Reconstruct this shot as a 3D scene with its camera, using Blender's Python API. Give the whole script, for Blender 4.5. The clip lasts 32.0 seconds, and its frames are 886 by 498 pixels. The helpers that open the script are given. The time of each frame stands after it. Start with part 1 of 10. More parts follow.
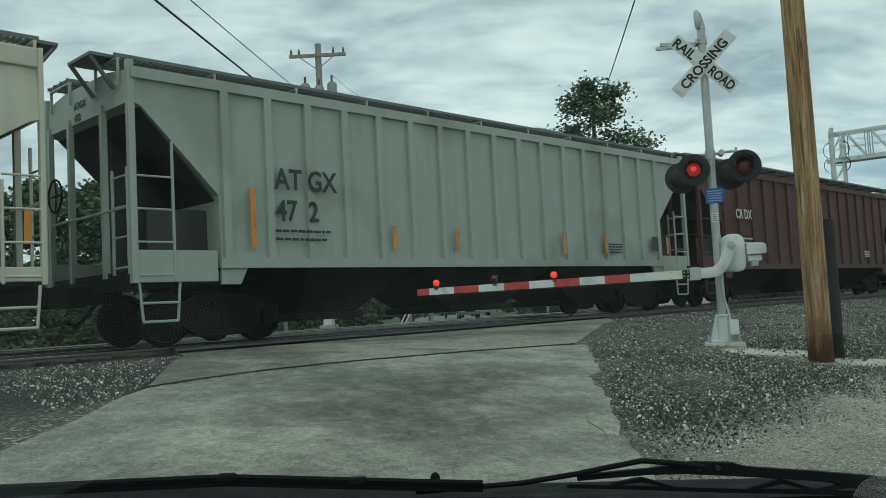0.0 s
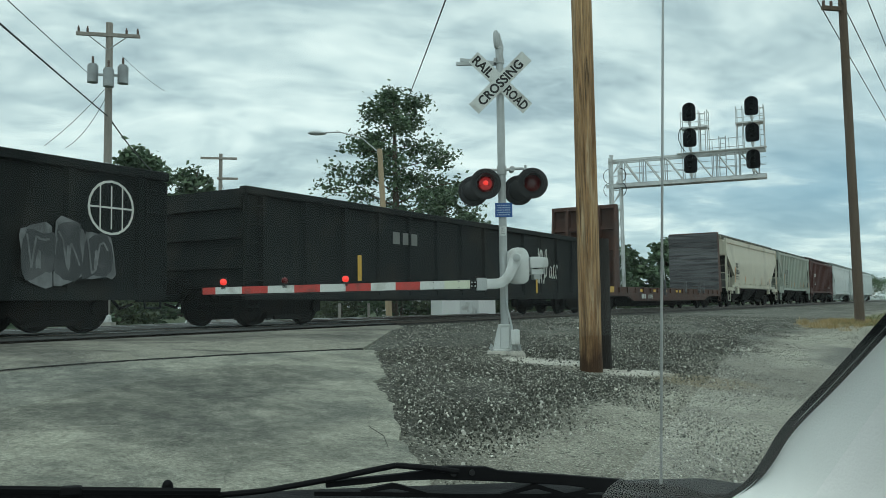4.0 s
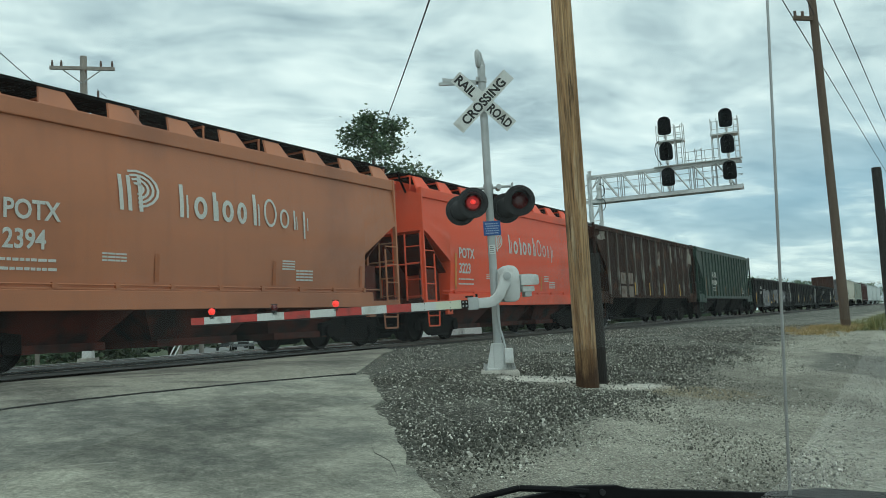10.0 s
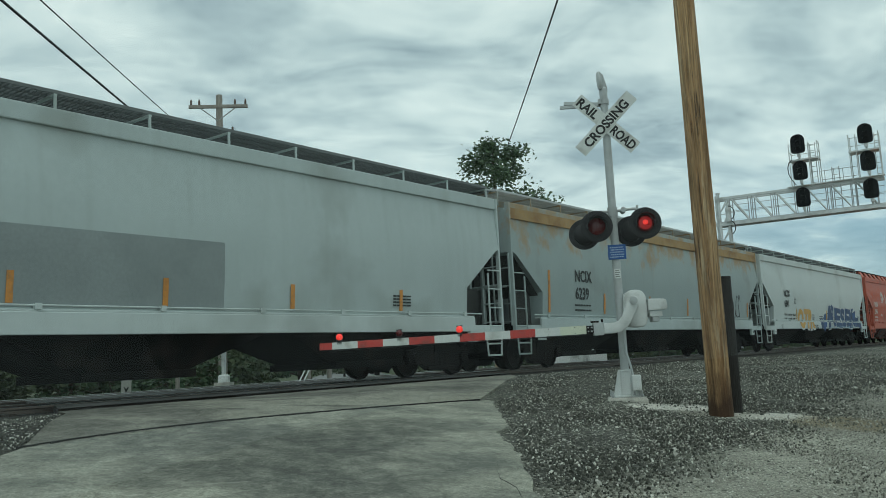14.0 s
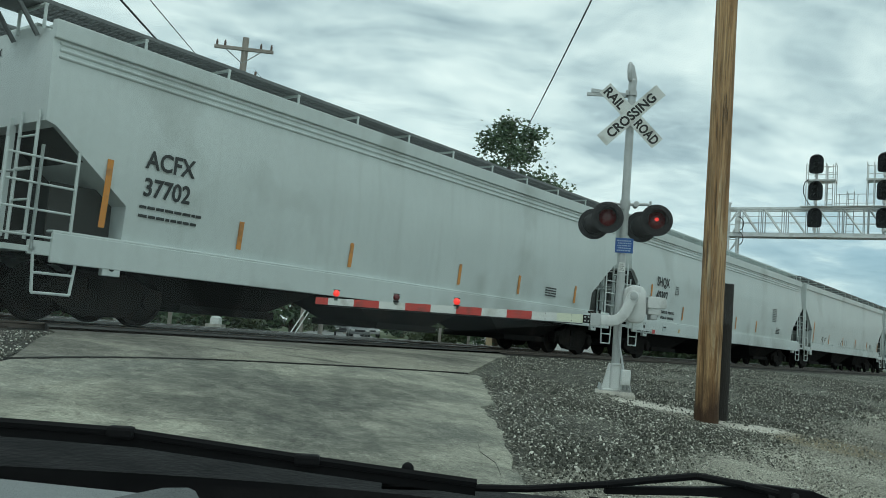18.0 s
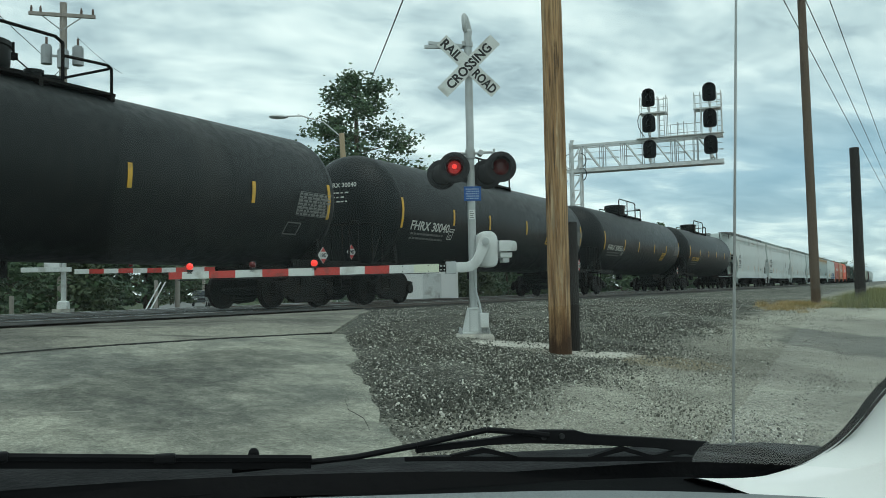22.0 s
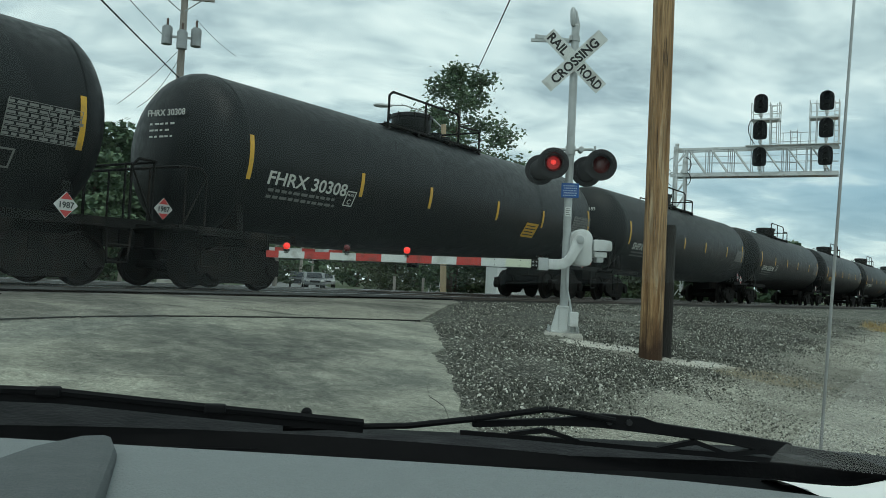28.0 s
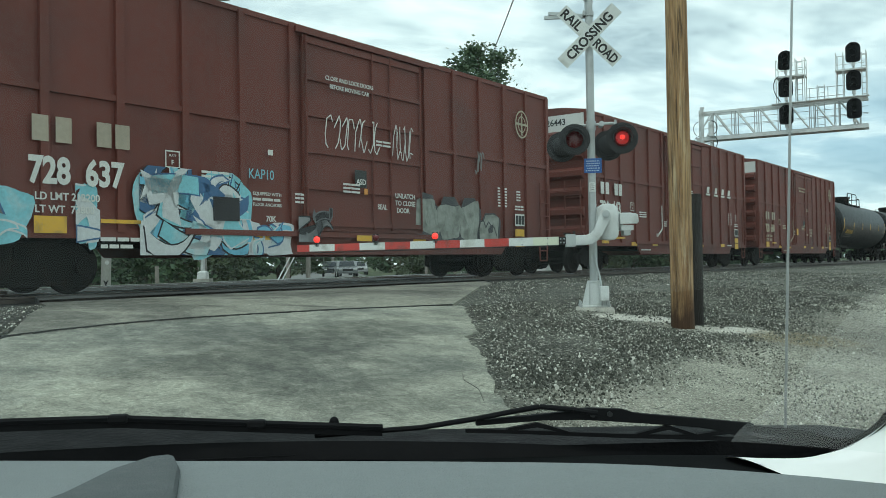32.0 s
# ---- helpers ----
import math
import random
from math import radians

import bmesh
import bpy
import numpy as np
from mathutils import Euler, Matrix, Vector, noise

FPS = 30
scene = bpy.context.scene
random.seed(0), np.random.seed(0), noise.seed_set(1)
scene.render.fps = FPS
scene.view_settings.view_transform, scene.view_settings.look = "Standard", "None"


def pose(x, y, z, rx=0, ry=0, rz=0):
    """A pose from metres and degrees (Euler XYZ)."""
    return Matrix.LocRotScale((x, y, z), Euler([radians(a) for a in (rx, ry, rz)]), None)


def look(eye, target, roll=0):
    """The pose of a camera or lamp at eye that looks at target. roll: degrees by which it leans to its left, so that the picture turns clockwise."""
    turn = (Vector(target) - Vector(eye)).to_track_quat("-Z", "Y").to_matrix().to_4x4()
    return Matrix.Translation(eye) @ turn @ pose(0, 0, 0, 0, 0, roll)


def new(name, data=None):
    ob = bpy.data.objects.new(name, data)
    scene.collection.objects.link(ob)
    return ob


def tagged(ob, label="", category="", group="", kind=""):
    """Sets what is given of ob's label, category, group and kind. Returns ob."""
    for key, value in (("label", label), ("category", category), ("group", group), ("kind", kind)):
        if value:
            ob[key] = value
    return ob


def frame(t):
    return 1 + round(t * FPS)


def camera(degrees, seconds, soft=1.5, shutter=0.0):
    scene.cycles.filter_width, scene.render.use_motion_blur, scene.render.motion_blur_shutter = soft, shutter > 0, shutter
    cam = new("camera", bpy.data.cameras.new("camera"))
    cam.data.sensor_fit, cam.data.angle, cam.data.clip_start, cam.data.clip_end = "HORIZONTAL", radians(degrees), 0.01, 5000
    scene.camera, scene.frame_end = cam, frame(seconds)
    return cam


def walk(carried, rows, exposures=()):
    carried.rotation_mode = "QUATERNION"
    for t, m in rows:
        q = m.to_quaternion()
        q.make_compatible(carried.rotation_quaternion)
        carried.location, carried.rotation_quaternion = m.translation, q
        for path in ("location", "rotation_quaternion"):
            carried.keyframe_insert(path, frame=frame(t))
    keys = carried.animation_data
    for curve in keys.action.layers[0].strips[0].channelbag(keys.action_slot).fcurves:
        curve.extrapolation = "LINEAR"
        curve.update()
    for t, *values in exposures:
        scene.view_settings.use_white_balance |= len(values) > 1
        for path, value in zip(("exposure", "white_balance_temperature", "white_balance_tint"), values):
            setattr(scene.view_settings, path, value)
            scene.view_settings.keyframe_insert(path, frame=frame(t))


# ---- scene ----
cam = camera(54.48, 32.0, 0.8)
PATH = [
    (0, pose(0.090, -0.132, 1.359, 93.87, 3.02, 0.51)),
    (0.5, pose(0.089, -0.107, 1.347, 95.44, 3.29, -3.37)),
    (1, pose(0.072, -0.075, 1.348, 95.05, 3.72, -6.04)),
    (1.5, pose(0.081, -0.084, 1.358, 93.09, 3.16, -7.64)),
    (2, pose(0.093, -0.076, 1.353, 93.11, 0.98, -9.51)),
    (2.5, pose(0.084, -0.072, 1.343, 93.43, 0.33, -9.72)),
    (3, pose(0.141, -0.070, 1.343, 93.73, 1.29, -12.80)),
    (3.5, pose(0.157, -0.059, 1.345, 93.60, 1.26, -12.59)),
    (5.5, pose(0.065, -0.025, 1.318, 94.59, -1.20, -16.45)),
    (6, pose(0.059, -0.009, 1.330, 94.73, -1.66, -14.33)),
    (6.5, pose(0.010, 0.121, 1.263, 100.19, -5.11, -12.93)),
    (7, pose(0.012, 0.122, 1.267, 101.84, -5.69, -6.99)),
    (7.5, pose(-0.013, 0.172, 1.288, 95.82, -3.22, -10.63)),
    (8, pose(0.011, 0.215, 1.318, 91.73, 0.42, -13.84)),
    (8.5, pose(0.041, 0.096, 1.313, 90.56, 0.91, -14.80)),
    (9, pose(0.037, 0.098, 1.300, 90.90, 0.29, -15.89)),
    (9.5, pose(0.024, 0.072, 1.323, 94.36, 1.10, -15.35)),
    (10, pose(0.015, 0.075, 1.330, 95.16, 3.15, -14.35)),
    (10.5, pose(0.012, 0.081, 1.305, 95.64, 1.47, -12.45)),
    (11, pose(-0.003, 0.098, 1.315, 96.46, 0.82, -11.24)),
    (11.5, pose(0.022, 0.061, 1.311, 96.20, 1.47, -11.73)),
    (12, pose(-0.017, 0.090, 1.346, 95.15, 0.71, -10.79)),
    (12.5, pose(0.001, 0.089, 1.310, 94.36, 0.58, -9.17)),
    (13, pose(0.003, 0.107, 1.317, 96.13, 1.44, -10.77)),
    (13.5, pose(0.018, 0.098, 1.323, 98.31, 2.94, -9.21)),
    (14, pose(0.005, 0.107, 1.307, 97.38, 2.93, -6.21)),
    (14.5, pose(0.013, 0.118, 1.288, 94.94, 3.76, -6.43)),
    (16.5, pose(0.034, 0.054, 1.349, 93.82, 2.00, -11.18)),
    (17, pose(0.015, 0.083, 1.320, 93.58, 0.28, -9.96)),
    (17.5, pose(0.009, 0.134, 1.321, 94.51, -2.26, -8.13)),
    (18, pose(-0.026, 0.186, 1.265, 95.60, -4.64, -6.83)),
    (18.5, pose(-0.024, 0.177, 1.276, 95.19, -5.31, -6.89)),
    (19, pose(-0.010, 0.072, 1.304, 95.45, -3.62, -8.77)),
    (19.5, pose(-0.005, 0.102, 1.347, 95.42, -1.17, -11.94)),
    (20, pose(-0.047, 0.094, 1.299, 93.94, -0.55, -12.47)),
    (20.5, pose(-0.019, -0.017, 1.352, 92.69, 0.03, -10.86)),
    (21, pose(-0.009, 0.007, 1.306, 92.55, -0.78, -13.58)),
    (21.5, pose(-0.005, 0.007, 1.317, 93.13, -0.44, -15.73)),
    (22, pose(-0.008, -0.002, 1.319, 92.71, 1.17, -15.88)),
    (22.5, pose(0.001, 0.005, 1.318, 92.61, 2.27, -16.34)),
    (23, pose(-0.003, -0.001, 1.318, 92.82, 2.80, -15.63)),
    (23.5, pose(0.020, 0.016, 1.331, 90.52, 5.27, -12.96)),
    (24, pose(0.007, 0.041, 1.316, 91.71, 5.74, -8.48)),
    (24.5, pose(0.024, 0.061, 1.304, 92.39, 3.55, -9.88)),
    (26.5, pose(0.039, -0.077, 1.322, 91.48, -1.13, -6.56)),
    (27, pose(0.038, -0.100, 1.304, 92.80, -3.49, -5.14)),
    (27.5, pose(0.035, -0.060, 1.294, 93.16, -4.94, -7.62)),
    (28, pose(0.034, 0.042, 1.286, 92.28, -2.79, -9.75)),
    (28.5, pose(0.068, -0.087, 1.341, 89.92, 0.04, -9.65)),
    (29, pose(0.047, -0.152, 1.357, 91.25, 0.23, -7.29)),
    (29.5, pose(0.051, -0.143, 1.353, 90.39, 1.26, -7.22)),
    (30, pose(0.055, -0.128, 1.348, 88.65, 2.27, -8.30)),
    (30.5, pose(0.047, -0.149, 1.352, 88.34, 2.35, -7.93)),
    (31, pose(0.051, -0.131, 1.344, 88.69, 2.25, -7.53)),
    (31.5, pose(0.051, -0.145, 1.352, 89.85, 2.47, -7.73)),
    (32, pose(0.051, -0.125, 1.341, 90.95, 0.97, -7.60)),
]
# exposure and white balance of the clip's own camera
EXPOSURES = [(0, -0.25, 6220, -3), (1, -0.22, 6220, -3), (2, 0.03, 6220, -3), (3.5, -0.07, 6220, -3), (6, -0.12, 6220, -3), (7, -0.42, 6220, -3), (8, -0.15, 6220, -3), (9, 0.07, 6220, -3), (10, -0.03, 6220, -3), (11, -0.02, 6220, -3), (12, -0.19, 6220, -3), (13, -0.05, 6220, -3), (14, -0.27, 6220, -3), (17, -0.22, 6220, -3), (18, -0.07, 6220, -3), (19, 0.01, 6220, -3), (20, -0.12, 6220, -3), (22, 0.01, 6220, -3), (24, -0.05, 6220, -3), (27, -0.23, 6220, -3), (28, -0.12, 6220, -3), (29, 0.13, 6220, -3), (30, 0.50, 6220, -3), (31, 0.48, 6220, -3), (32, 0.25, 6220, -3)]
walk(cam, PATH, EXPOSURES)

# ---- world and light ----
AZ = 43.88
DIRV = Vector((math.sin(radians(AZ)), math.cos(radians(AZ)), 0))
NORV = Vector((-DIRV.y, DIRV.x, 0))
TURN = 90 - AZ
RAIL = 0.95
TRACK = 13.55
TRACK_B = 17.75


def spot(s, n, z=0.0):
    """s metres along the track, n metres across it."""
    return DIRV * s + NORV * n + Vector((0, 0, z))


def lerp_table(x, xs, ys):
    return float(np.interp(x, xs, ys))


def ground_z(s, n):
    base = lerp_table(n, [-80, 0.5, 4.4, 6.3, 9.5, 12, 22.5, 27, 45, 200], [0, 0, 0.34, 0.53, 0.82, 0.86, 0.86, 0.45, 0.2, 0.1])
    k = lerp_table(s, [13, 26], [0, 0.72])
    return base + (0.86 - base) * k if n < 12 else base


def sky_world():
    w = bpy.data.worlds.new("overcast_sky")
    scene.world = w
    w.use_nodes = True
    nt = w.node_tree
    nt.nodes.clear()
    N, L = nt.nodes.new, nt.links.new
    out, bg = N("ShaderNodeOutputWorld"), N("ShaderNodeBackground")
    sky = N("ShaderNodeTexSky")
    sky.sky_type, sky.sun_disc = "NISHITA", False
    sky.sun_elevation, sky.sun_rotation = radians(52), radians(200)
    tc, sep = N("ShaderNodeTexCoord"), N("ShaderNodeSeparateXYZ")
    L(tc.outputs["Generated"], sep.inputs[0])

    def m(op, a, b=None, clamp=False):
        k = N("ShaderNodeMath")
        k.operation, k.use_clamp = op, clamp
        for i, v in enumerate((a, b)):
            if v is None:
                continue
            if isinstance(v, (int, float)):
                k.inputs[i].default_value = v
            else:
                L(v, k.inputs[i])
        return k.outputs[0]

    up = m("MAXIMUM", sep.outputs[2], 0.0)
    den = m("ADD", up, 0.24)
    comb = N("ShaderNodeCombineXYZ")
    L(m("DIVIDE", sep.outputs[0], den), comb.inputs[0])
    L(m("DIVIDE", sep.outputs[1], den), comb.inputs[1])
    mp = N("ShaderNodeMapping")
    mp.inputs["Rotation"].default_value = (0, 0, radians(14))
    mp.inputs["Scale"].default_value = (0.85, 1.25, 1.0)
    L(comb.outputs[0], mp.inputs[0])

    def cloud(scale, detail, rough, dist):
        n = N("ShaderNodeTexNoise")
        n.inputs["Scale"].default_value, n.inputs["Detail"].default_value = scale, detail
        n.inputs["Roughness"].default_value, n.inputs["Distortion"].default_value = rough, dist
        L(mp.outputs[0], n.inputs["Vector"])
        return n.outputs[0]

    big, fine = cloud(2.3, 7, 0.58, 0.7), cloud(7.5, 6, 0.58, 0.4)
    both = m("ADD", m("MULTIPLY", big, 0.70), m("MULTIPLY", fine, 0.30))
    ramp = N("ShaderNodeValToRGB")
    e = ramp.color_ramp.elements
    e[0].position, e[0].color = 0.36, (0.46, 0.555, 0.605, 1)
    e[1].position, e[1].color = 0.64, (1.12, 1.18, 1.16, 1)
    for p, c in ((0.45, (0.67, 0.775, 0.805, 1)), (0.54, (0.91, 1.0, 1.005, 1))):
        el = ramp.color_ramp.elements.new(p)
        el.color = c
    L(both, ramp.inputs[0])
    # thin blue opening low down, towards the far end of the line
    gap = m("MULTIPLY", m("SUBTRACT", 1.0, m("MULTIPLY", m("ABSOLUTE", m("SUBTRACT", up, 0.12)), 8.0), True),
            m("MULTIPLY", m("SUBTRACT", m("ADD", m("MULTIPLY", sep.outputs[0], 0.7), m("MULTIPLY", sep.outputs[1], 0.7)), 0.86), 7.0, True), True)
    gap = m("MULTIPLY", gap, m("MULTIPLY", m("SUBTRACT", 0.66, both), 6.0, True), True)
    blue = N("ShaderNodeMixRGB")
    skyc = N("ShaderNodeMixRGB")
    skyc.blend_type, skyc.inputs[0].default_value = "MULTIPLY", 1.0
    L(sky.outputs[0], skyc.inputs[1])
    skyc.inputs[2].default_value = (0.09, 0.10, 0.11, 1)
    blue.inputs[2].default_value = (0.30, 0.50, 0.66, 1)
    L(m("MULTIPLY", gap, 0.85), blue.inputs[0])
    L(ramp.outputs[0], blue.inputs[1])
    mix = N("ShaderNodeMixRGB")
    mix.inputs[0].default_value = 0.12
    L(blue.outputs[0], mix.inputs[1])
    L(skyc.outputs[0], mix.inputs[2])
    L(mix.outputs[0], bg.inputs[0])
    bg.inputs[1].default_value = 1.0
    L(bg.outputs[0], out.inputs[0])


sky_world()
sun_data = bpy.data.lights.new("sun", "SUN")
sun_data.energy, sun_data.angle, sun_data.color = 0.75, radians(25), (1.0, 0.97, 0.92)
sun = new("sun", sun_data)
sun.matrix_world = look((0, 0, 50), (8, 22, 0))

# ---- materials ----
MATS = {}


def mat(name, color, rough=0.6, metal=0.0, grain=0.18, grain_scale=18.0, stain=None, stain_amount=0.0, stain_scale=1.2, streak=0.0,
        bump=0.05, bump_scale=60.0, emit=None, emit_strength=0.0, obj_random=0.0, stretch=(1, 1, 1), coat=0.0, spec=0.5):
    if name in MATS:
        return MATS[name]
    m = bpy.data.materials.new(name)
    MATS[name] = m
    m.use_nodes = True
    nt = m.node_tree
    N, L = nt.nodes.new, nt.links.new
    bs = nt.nodes["Principled BSDF"]
    bs.inputs["Roughness"].default_value, bs.inputs["Metallic"].default_value = rough, metal
    bs.inputs["Coat Weight"].default_value = coat
    bs.inputs["Specular IOR Level"].default_value = spec
    tc, mp = N("ShaderNodeTexCoord"), N("ShaderNodeMapping")
    mp.inputs["Scale"].default_value = stretch
    L(tc.outputs["Object"], mp.inputs[0])

    def nz(scale, detail=5, vec=None):
        n = N("ShaderNodeTexNoise")
        n.inputs["Scale"].default_value, n.inputs["Detail"].default_value = scale, detail
        L(vec or mp.outputs[0], n.inputs["Vector"])
        return n.outputs[0]

    def rng(val, lo, hi, a, b):
        k = N("ShaderNodeMapRange")
        for i, v in enumerate((None, lo, hi, a, b)):
            if v is not None:
                k.inputs[i].default_value = v
        L(val, k.inputs[0])
        return k.outputs[0]

    def mixc(fac, a, b, mode="MIX"):
        k = N("ShaderNodeMixRGB")
        k.blend_type = mode
        for i, v in enumerate((fac, a, b)):
            if isinstance(v, (int, float)):
                k.inputs[i].default_value = v
            elif isinstance(v, tuple):
                k.inputs[i].default_value = (*v, 1)
            else:
                L(v, k.inputs[i])
        return k.outputs[0]

    fine = nz(grain_scale)
    broad = nz(grain_scale / 14, 4)
    shade = mixc(0.5, rng(fine, 0.3, 0.7, 1 - grain, 1 + grain), rng(broad, 0.3, 0.7, 1 - grain, 1 + grain))
    col = mixc(1.0, tuple(color), shade, "MULTIPLY")
    if stain:
        fac = rng(nz(stain_scale, 7), 0.62 - 0.3 * stain_amount, 0.74 - 0.2 * stain_amount, 0, 0.9)
        col = mixc(fac, col, tuple(stain))
        if streak:
            mp2 = N("ShaderNodeMapping")
            mp2.inputs["Scale"].default_value = (2.2, 2.2, 0.16)
            L(tc.outputs["Object"], mp2.inputs[0])
            col = mixc(rng(nz(2.0, 6, mp2.outputs[0]), 0.50, 0.80, 0, streak), col, tuple(stain))
    if obj_random:
        oi = N("ShaderNodeObjectInfo")
        col = mixc(1.0, col, rng(oi.outputs["Random"], 0, 1, 1 - obj_random, 1 + obj_random), "MULTIPLY")
    L(col, bs.inputs["Base Color"])
    L(rng(fine, 0.3, 0.7, max(rough - 0.1, 0.03), min(rough + 0.12, 1)), bs.inputs["Roughness"])
    if bump:
        bp = N("ShaderNodeBump")
        bp.inputs["Strength"].default_value, bp.inputs["Distance"].default_value = min(1, bump * 6), bump * 0.15
        L(nz(bump_scale), bp.inputs["Height"])
        L(bp.outputs[0], bs.inputs["Normal"])
    if emit:
        bs.inputs["Emission Color"].default_value = (*emit, 1)
        bs.inputs["Emission Strength"].default_value = emit_strength
    return m


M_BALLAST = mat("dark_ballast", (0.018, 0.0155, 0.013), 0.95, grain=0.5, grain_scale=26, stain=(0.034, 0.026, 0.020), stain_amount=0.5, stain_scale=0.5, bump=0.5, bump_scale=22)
M_RAIL = mat("rail_steel", (0.16, 0.13, 0.11), 0.45, 0.6, bump=0.02)
M_RAILTOP = mat("polished_rail", (0.62, 0.62, 0.62), 0.28, 1.0, bump=0)
M_TIE = mat("tie_wood", (0.06, 0.048, 0.038), 0.9, grain=0.35, bump=0.2, bump_scale=30)
M_POLE_GREY = mat("grey_pole_wood", (0.34, 0.31, 0.275), 0.9, grain=0.28, stretch=(5, 5, 0.4), bump=0.25, bump_scale=16)
M_POST_DARK = mat("old_dark_timber", (0.030, 0.026, 0.023), 0.9, grain=0.4, stretch=(5, 5, 0.5), bump=0.3, bump_scale=14)
M_GALV = mat("galvanised_steel", (0.46, 0.48, 0.48), 0.42, 0.25, grain=0.12, stain=(0.30, 0.30, 0.29), stain_amount=0.35, bump=0.02)
M_ALU = mat("white_painted_metal", (0.66, 0.68, 0.67), 0.45, 0.0, grain=0.08, stain=(0.42, 0.42, 0.40), stain_amount=0.35, stain_scale=3, bump=0.02)
M_SIGNWHITE = mat("sign_white", (0.66, 0.68, 0.66), 0.5, grain=0.05, stain=(0.45, 0.45, 0.42), stain_amount=0.3, stain_scale=4, bump=0)
M_LETTER_BLACK = mat("letter_black", (0.012, 0.012, 0.012), 0.6, grain=0.1, bump=0)
M_BLACK = mat("matt_black", (0.012, 0.012, 0.013), 0.6, grain=0.15, bump=0.02)
M_BLUE = mat("sign_blue", (0.015, 0.085, 0.30), 0.5, grain=0.1, bump=0)
M_RED = mat("reflective_red", (0.50, 0.05, 0.04), 0.5, grain=0.12, stain=(0.25, 0.05, 0.04), stain_amount=0.3, stain_scale=6, bump=0)
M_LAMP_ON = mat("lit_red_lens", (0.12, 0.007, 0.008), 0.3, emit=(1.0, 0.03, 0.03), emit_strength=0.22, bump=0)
M_LAMP_OFF = mat("unlit_red_lens", (0.10, 0.006, 0.008), 0.25, bump=0)
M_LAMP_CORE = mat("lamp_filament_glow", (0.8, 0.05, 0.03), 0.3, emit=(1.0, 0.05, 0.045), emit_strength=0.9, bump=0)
M_TIP_LAMP = mat("gate_lamp_glow", (0.5, 0.02, 0.02), 0.3, emit=(1.0, 0.05, 0.035), emit_strength=0.9, bump=0)
M_CONC_LIGHT = mat("pale_concrete", (0.50, 0.48, 0.43), 0.9, grain=0.15, stain=(0.33, 0.32, 0.29), stain_amount=0.5, stain_scale=3, bump=0.15)
M_WIRE = mat("cable_black", (0.012, 0.012, 0.014), 0.6, bump=0)
M_INSUL = mat("brown_insulator", (0.10, 0.06, 0.045), 0.3, bump=0)
# truck and underframe grime, base colours lowered to hold the shade under the cars
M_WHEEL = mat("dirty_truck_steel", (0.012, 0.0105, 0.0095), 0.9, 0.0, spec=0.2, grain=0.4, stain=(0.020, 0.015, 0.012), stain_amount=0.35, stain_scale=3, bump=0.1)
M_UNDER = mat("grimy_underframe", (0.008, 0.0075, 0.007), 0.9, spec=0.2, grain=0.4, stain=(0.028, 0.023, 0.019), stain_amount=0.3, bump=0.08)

# ---- mesh helpers ----


class Geo:
    """Collects the faces of one mesh."""

    def __init__(self):
        self.v, self.f = [], []

    def add(self, verts, faces):
        k = len(self.v)
        self.v += [tuple(p) for p in verts]
        self.f += [tuple(i + k for i in q) for q in faces]
        return self

    def box(self, x0, x1, y0, y1, z0, z1):
        v = [(x, y, z) for z in (z0, z1) for x, y in ((x0, y0), (x1, y0), (x1, y1), (x0, y1))]
        return self.add(v, [(3, 2, 1, 0), (4, 5, 6, 7), (0, 1, 5, 4), (1, 2, 6, 5), (2, 3, 7, 6), (3, 0, 4, 7)])

    def slab(self, pts, depth):
        """A flat outline made thick by the vector depth."""
        n = len(pts)
        d = Vector(depth)
        v = [Vector(p) for p in pts] + [Vector(p) + d for p in pts]
        return self.add(v, [tuple(range(n - 1, -1, -1)), tuple(range(n, 2 * n))] + [(i, (i + 1) % n, n + (i + 1) % n, n + i) for i in range(n)])

    def rings(self, rings, cap=True, loop=True):
        n = len(rings[0])
        v = [p for r in rings for p in r]
        f = []
        for a in range(len(rings) - 1):
            for i in range(n if loop else n - 1):
                j = (i + 1) % n
                f.append((a * n + i, a * n + j, (a + 1) * n + j, (a + 1) * n + i))
        if cap:
            f += [tuple(range(n - 1, -1, -1)), tuple((len(rings) - 1) * n + i for i in range(n))]
        return self.add(v, f)

    def tube(self, p, q, r, n=8, r2=None):
        p, q = Vector(p), Vector(q)
        w = (q - p).normalized()
        u = w.orthogonal().normalized()
        t = w.cross(u)
        r2 = r if r2 is None else r2
        ring = lambda c, k: [c + (u * math.cos(2 * math.pi * i / n) + t * math.sin(2 * math.pi * i / n)) * k for i in range(n)]
        return self.rings([ring(p, r), ring(q, r2)])

    def path(self, pts, r, n=6):
        for a, b in zip(pts[:-1], pts[1:]):
            self.tube(a, b, r, n)
        return self

    def ball(self, c, r, squash=1.0, n=10, m=6):
        rr = []
        for j in range(m + 1):
            a = math.pi * j / m
            k = max(math.sin(a), 0.02) * r
            rr.append([(c[0] + k * math.cos(2 * math.pi * i / n), c[1] + k * math.sin(2 * math.pi * i / n), c[2] - math.cos(a) * r * squash) for i in range(n)])
        return self.rings(rr)


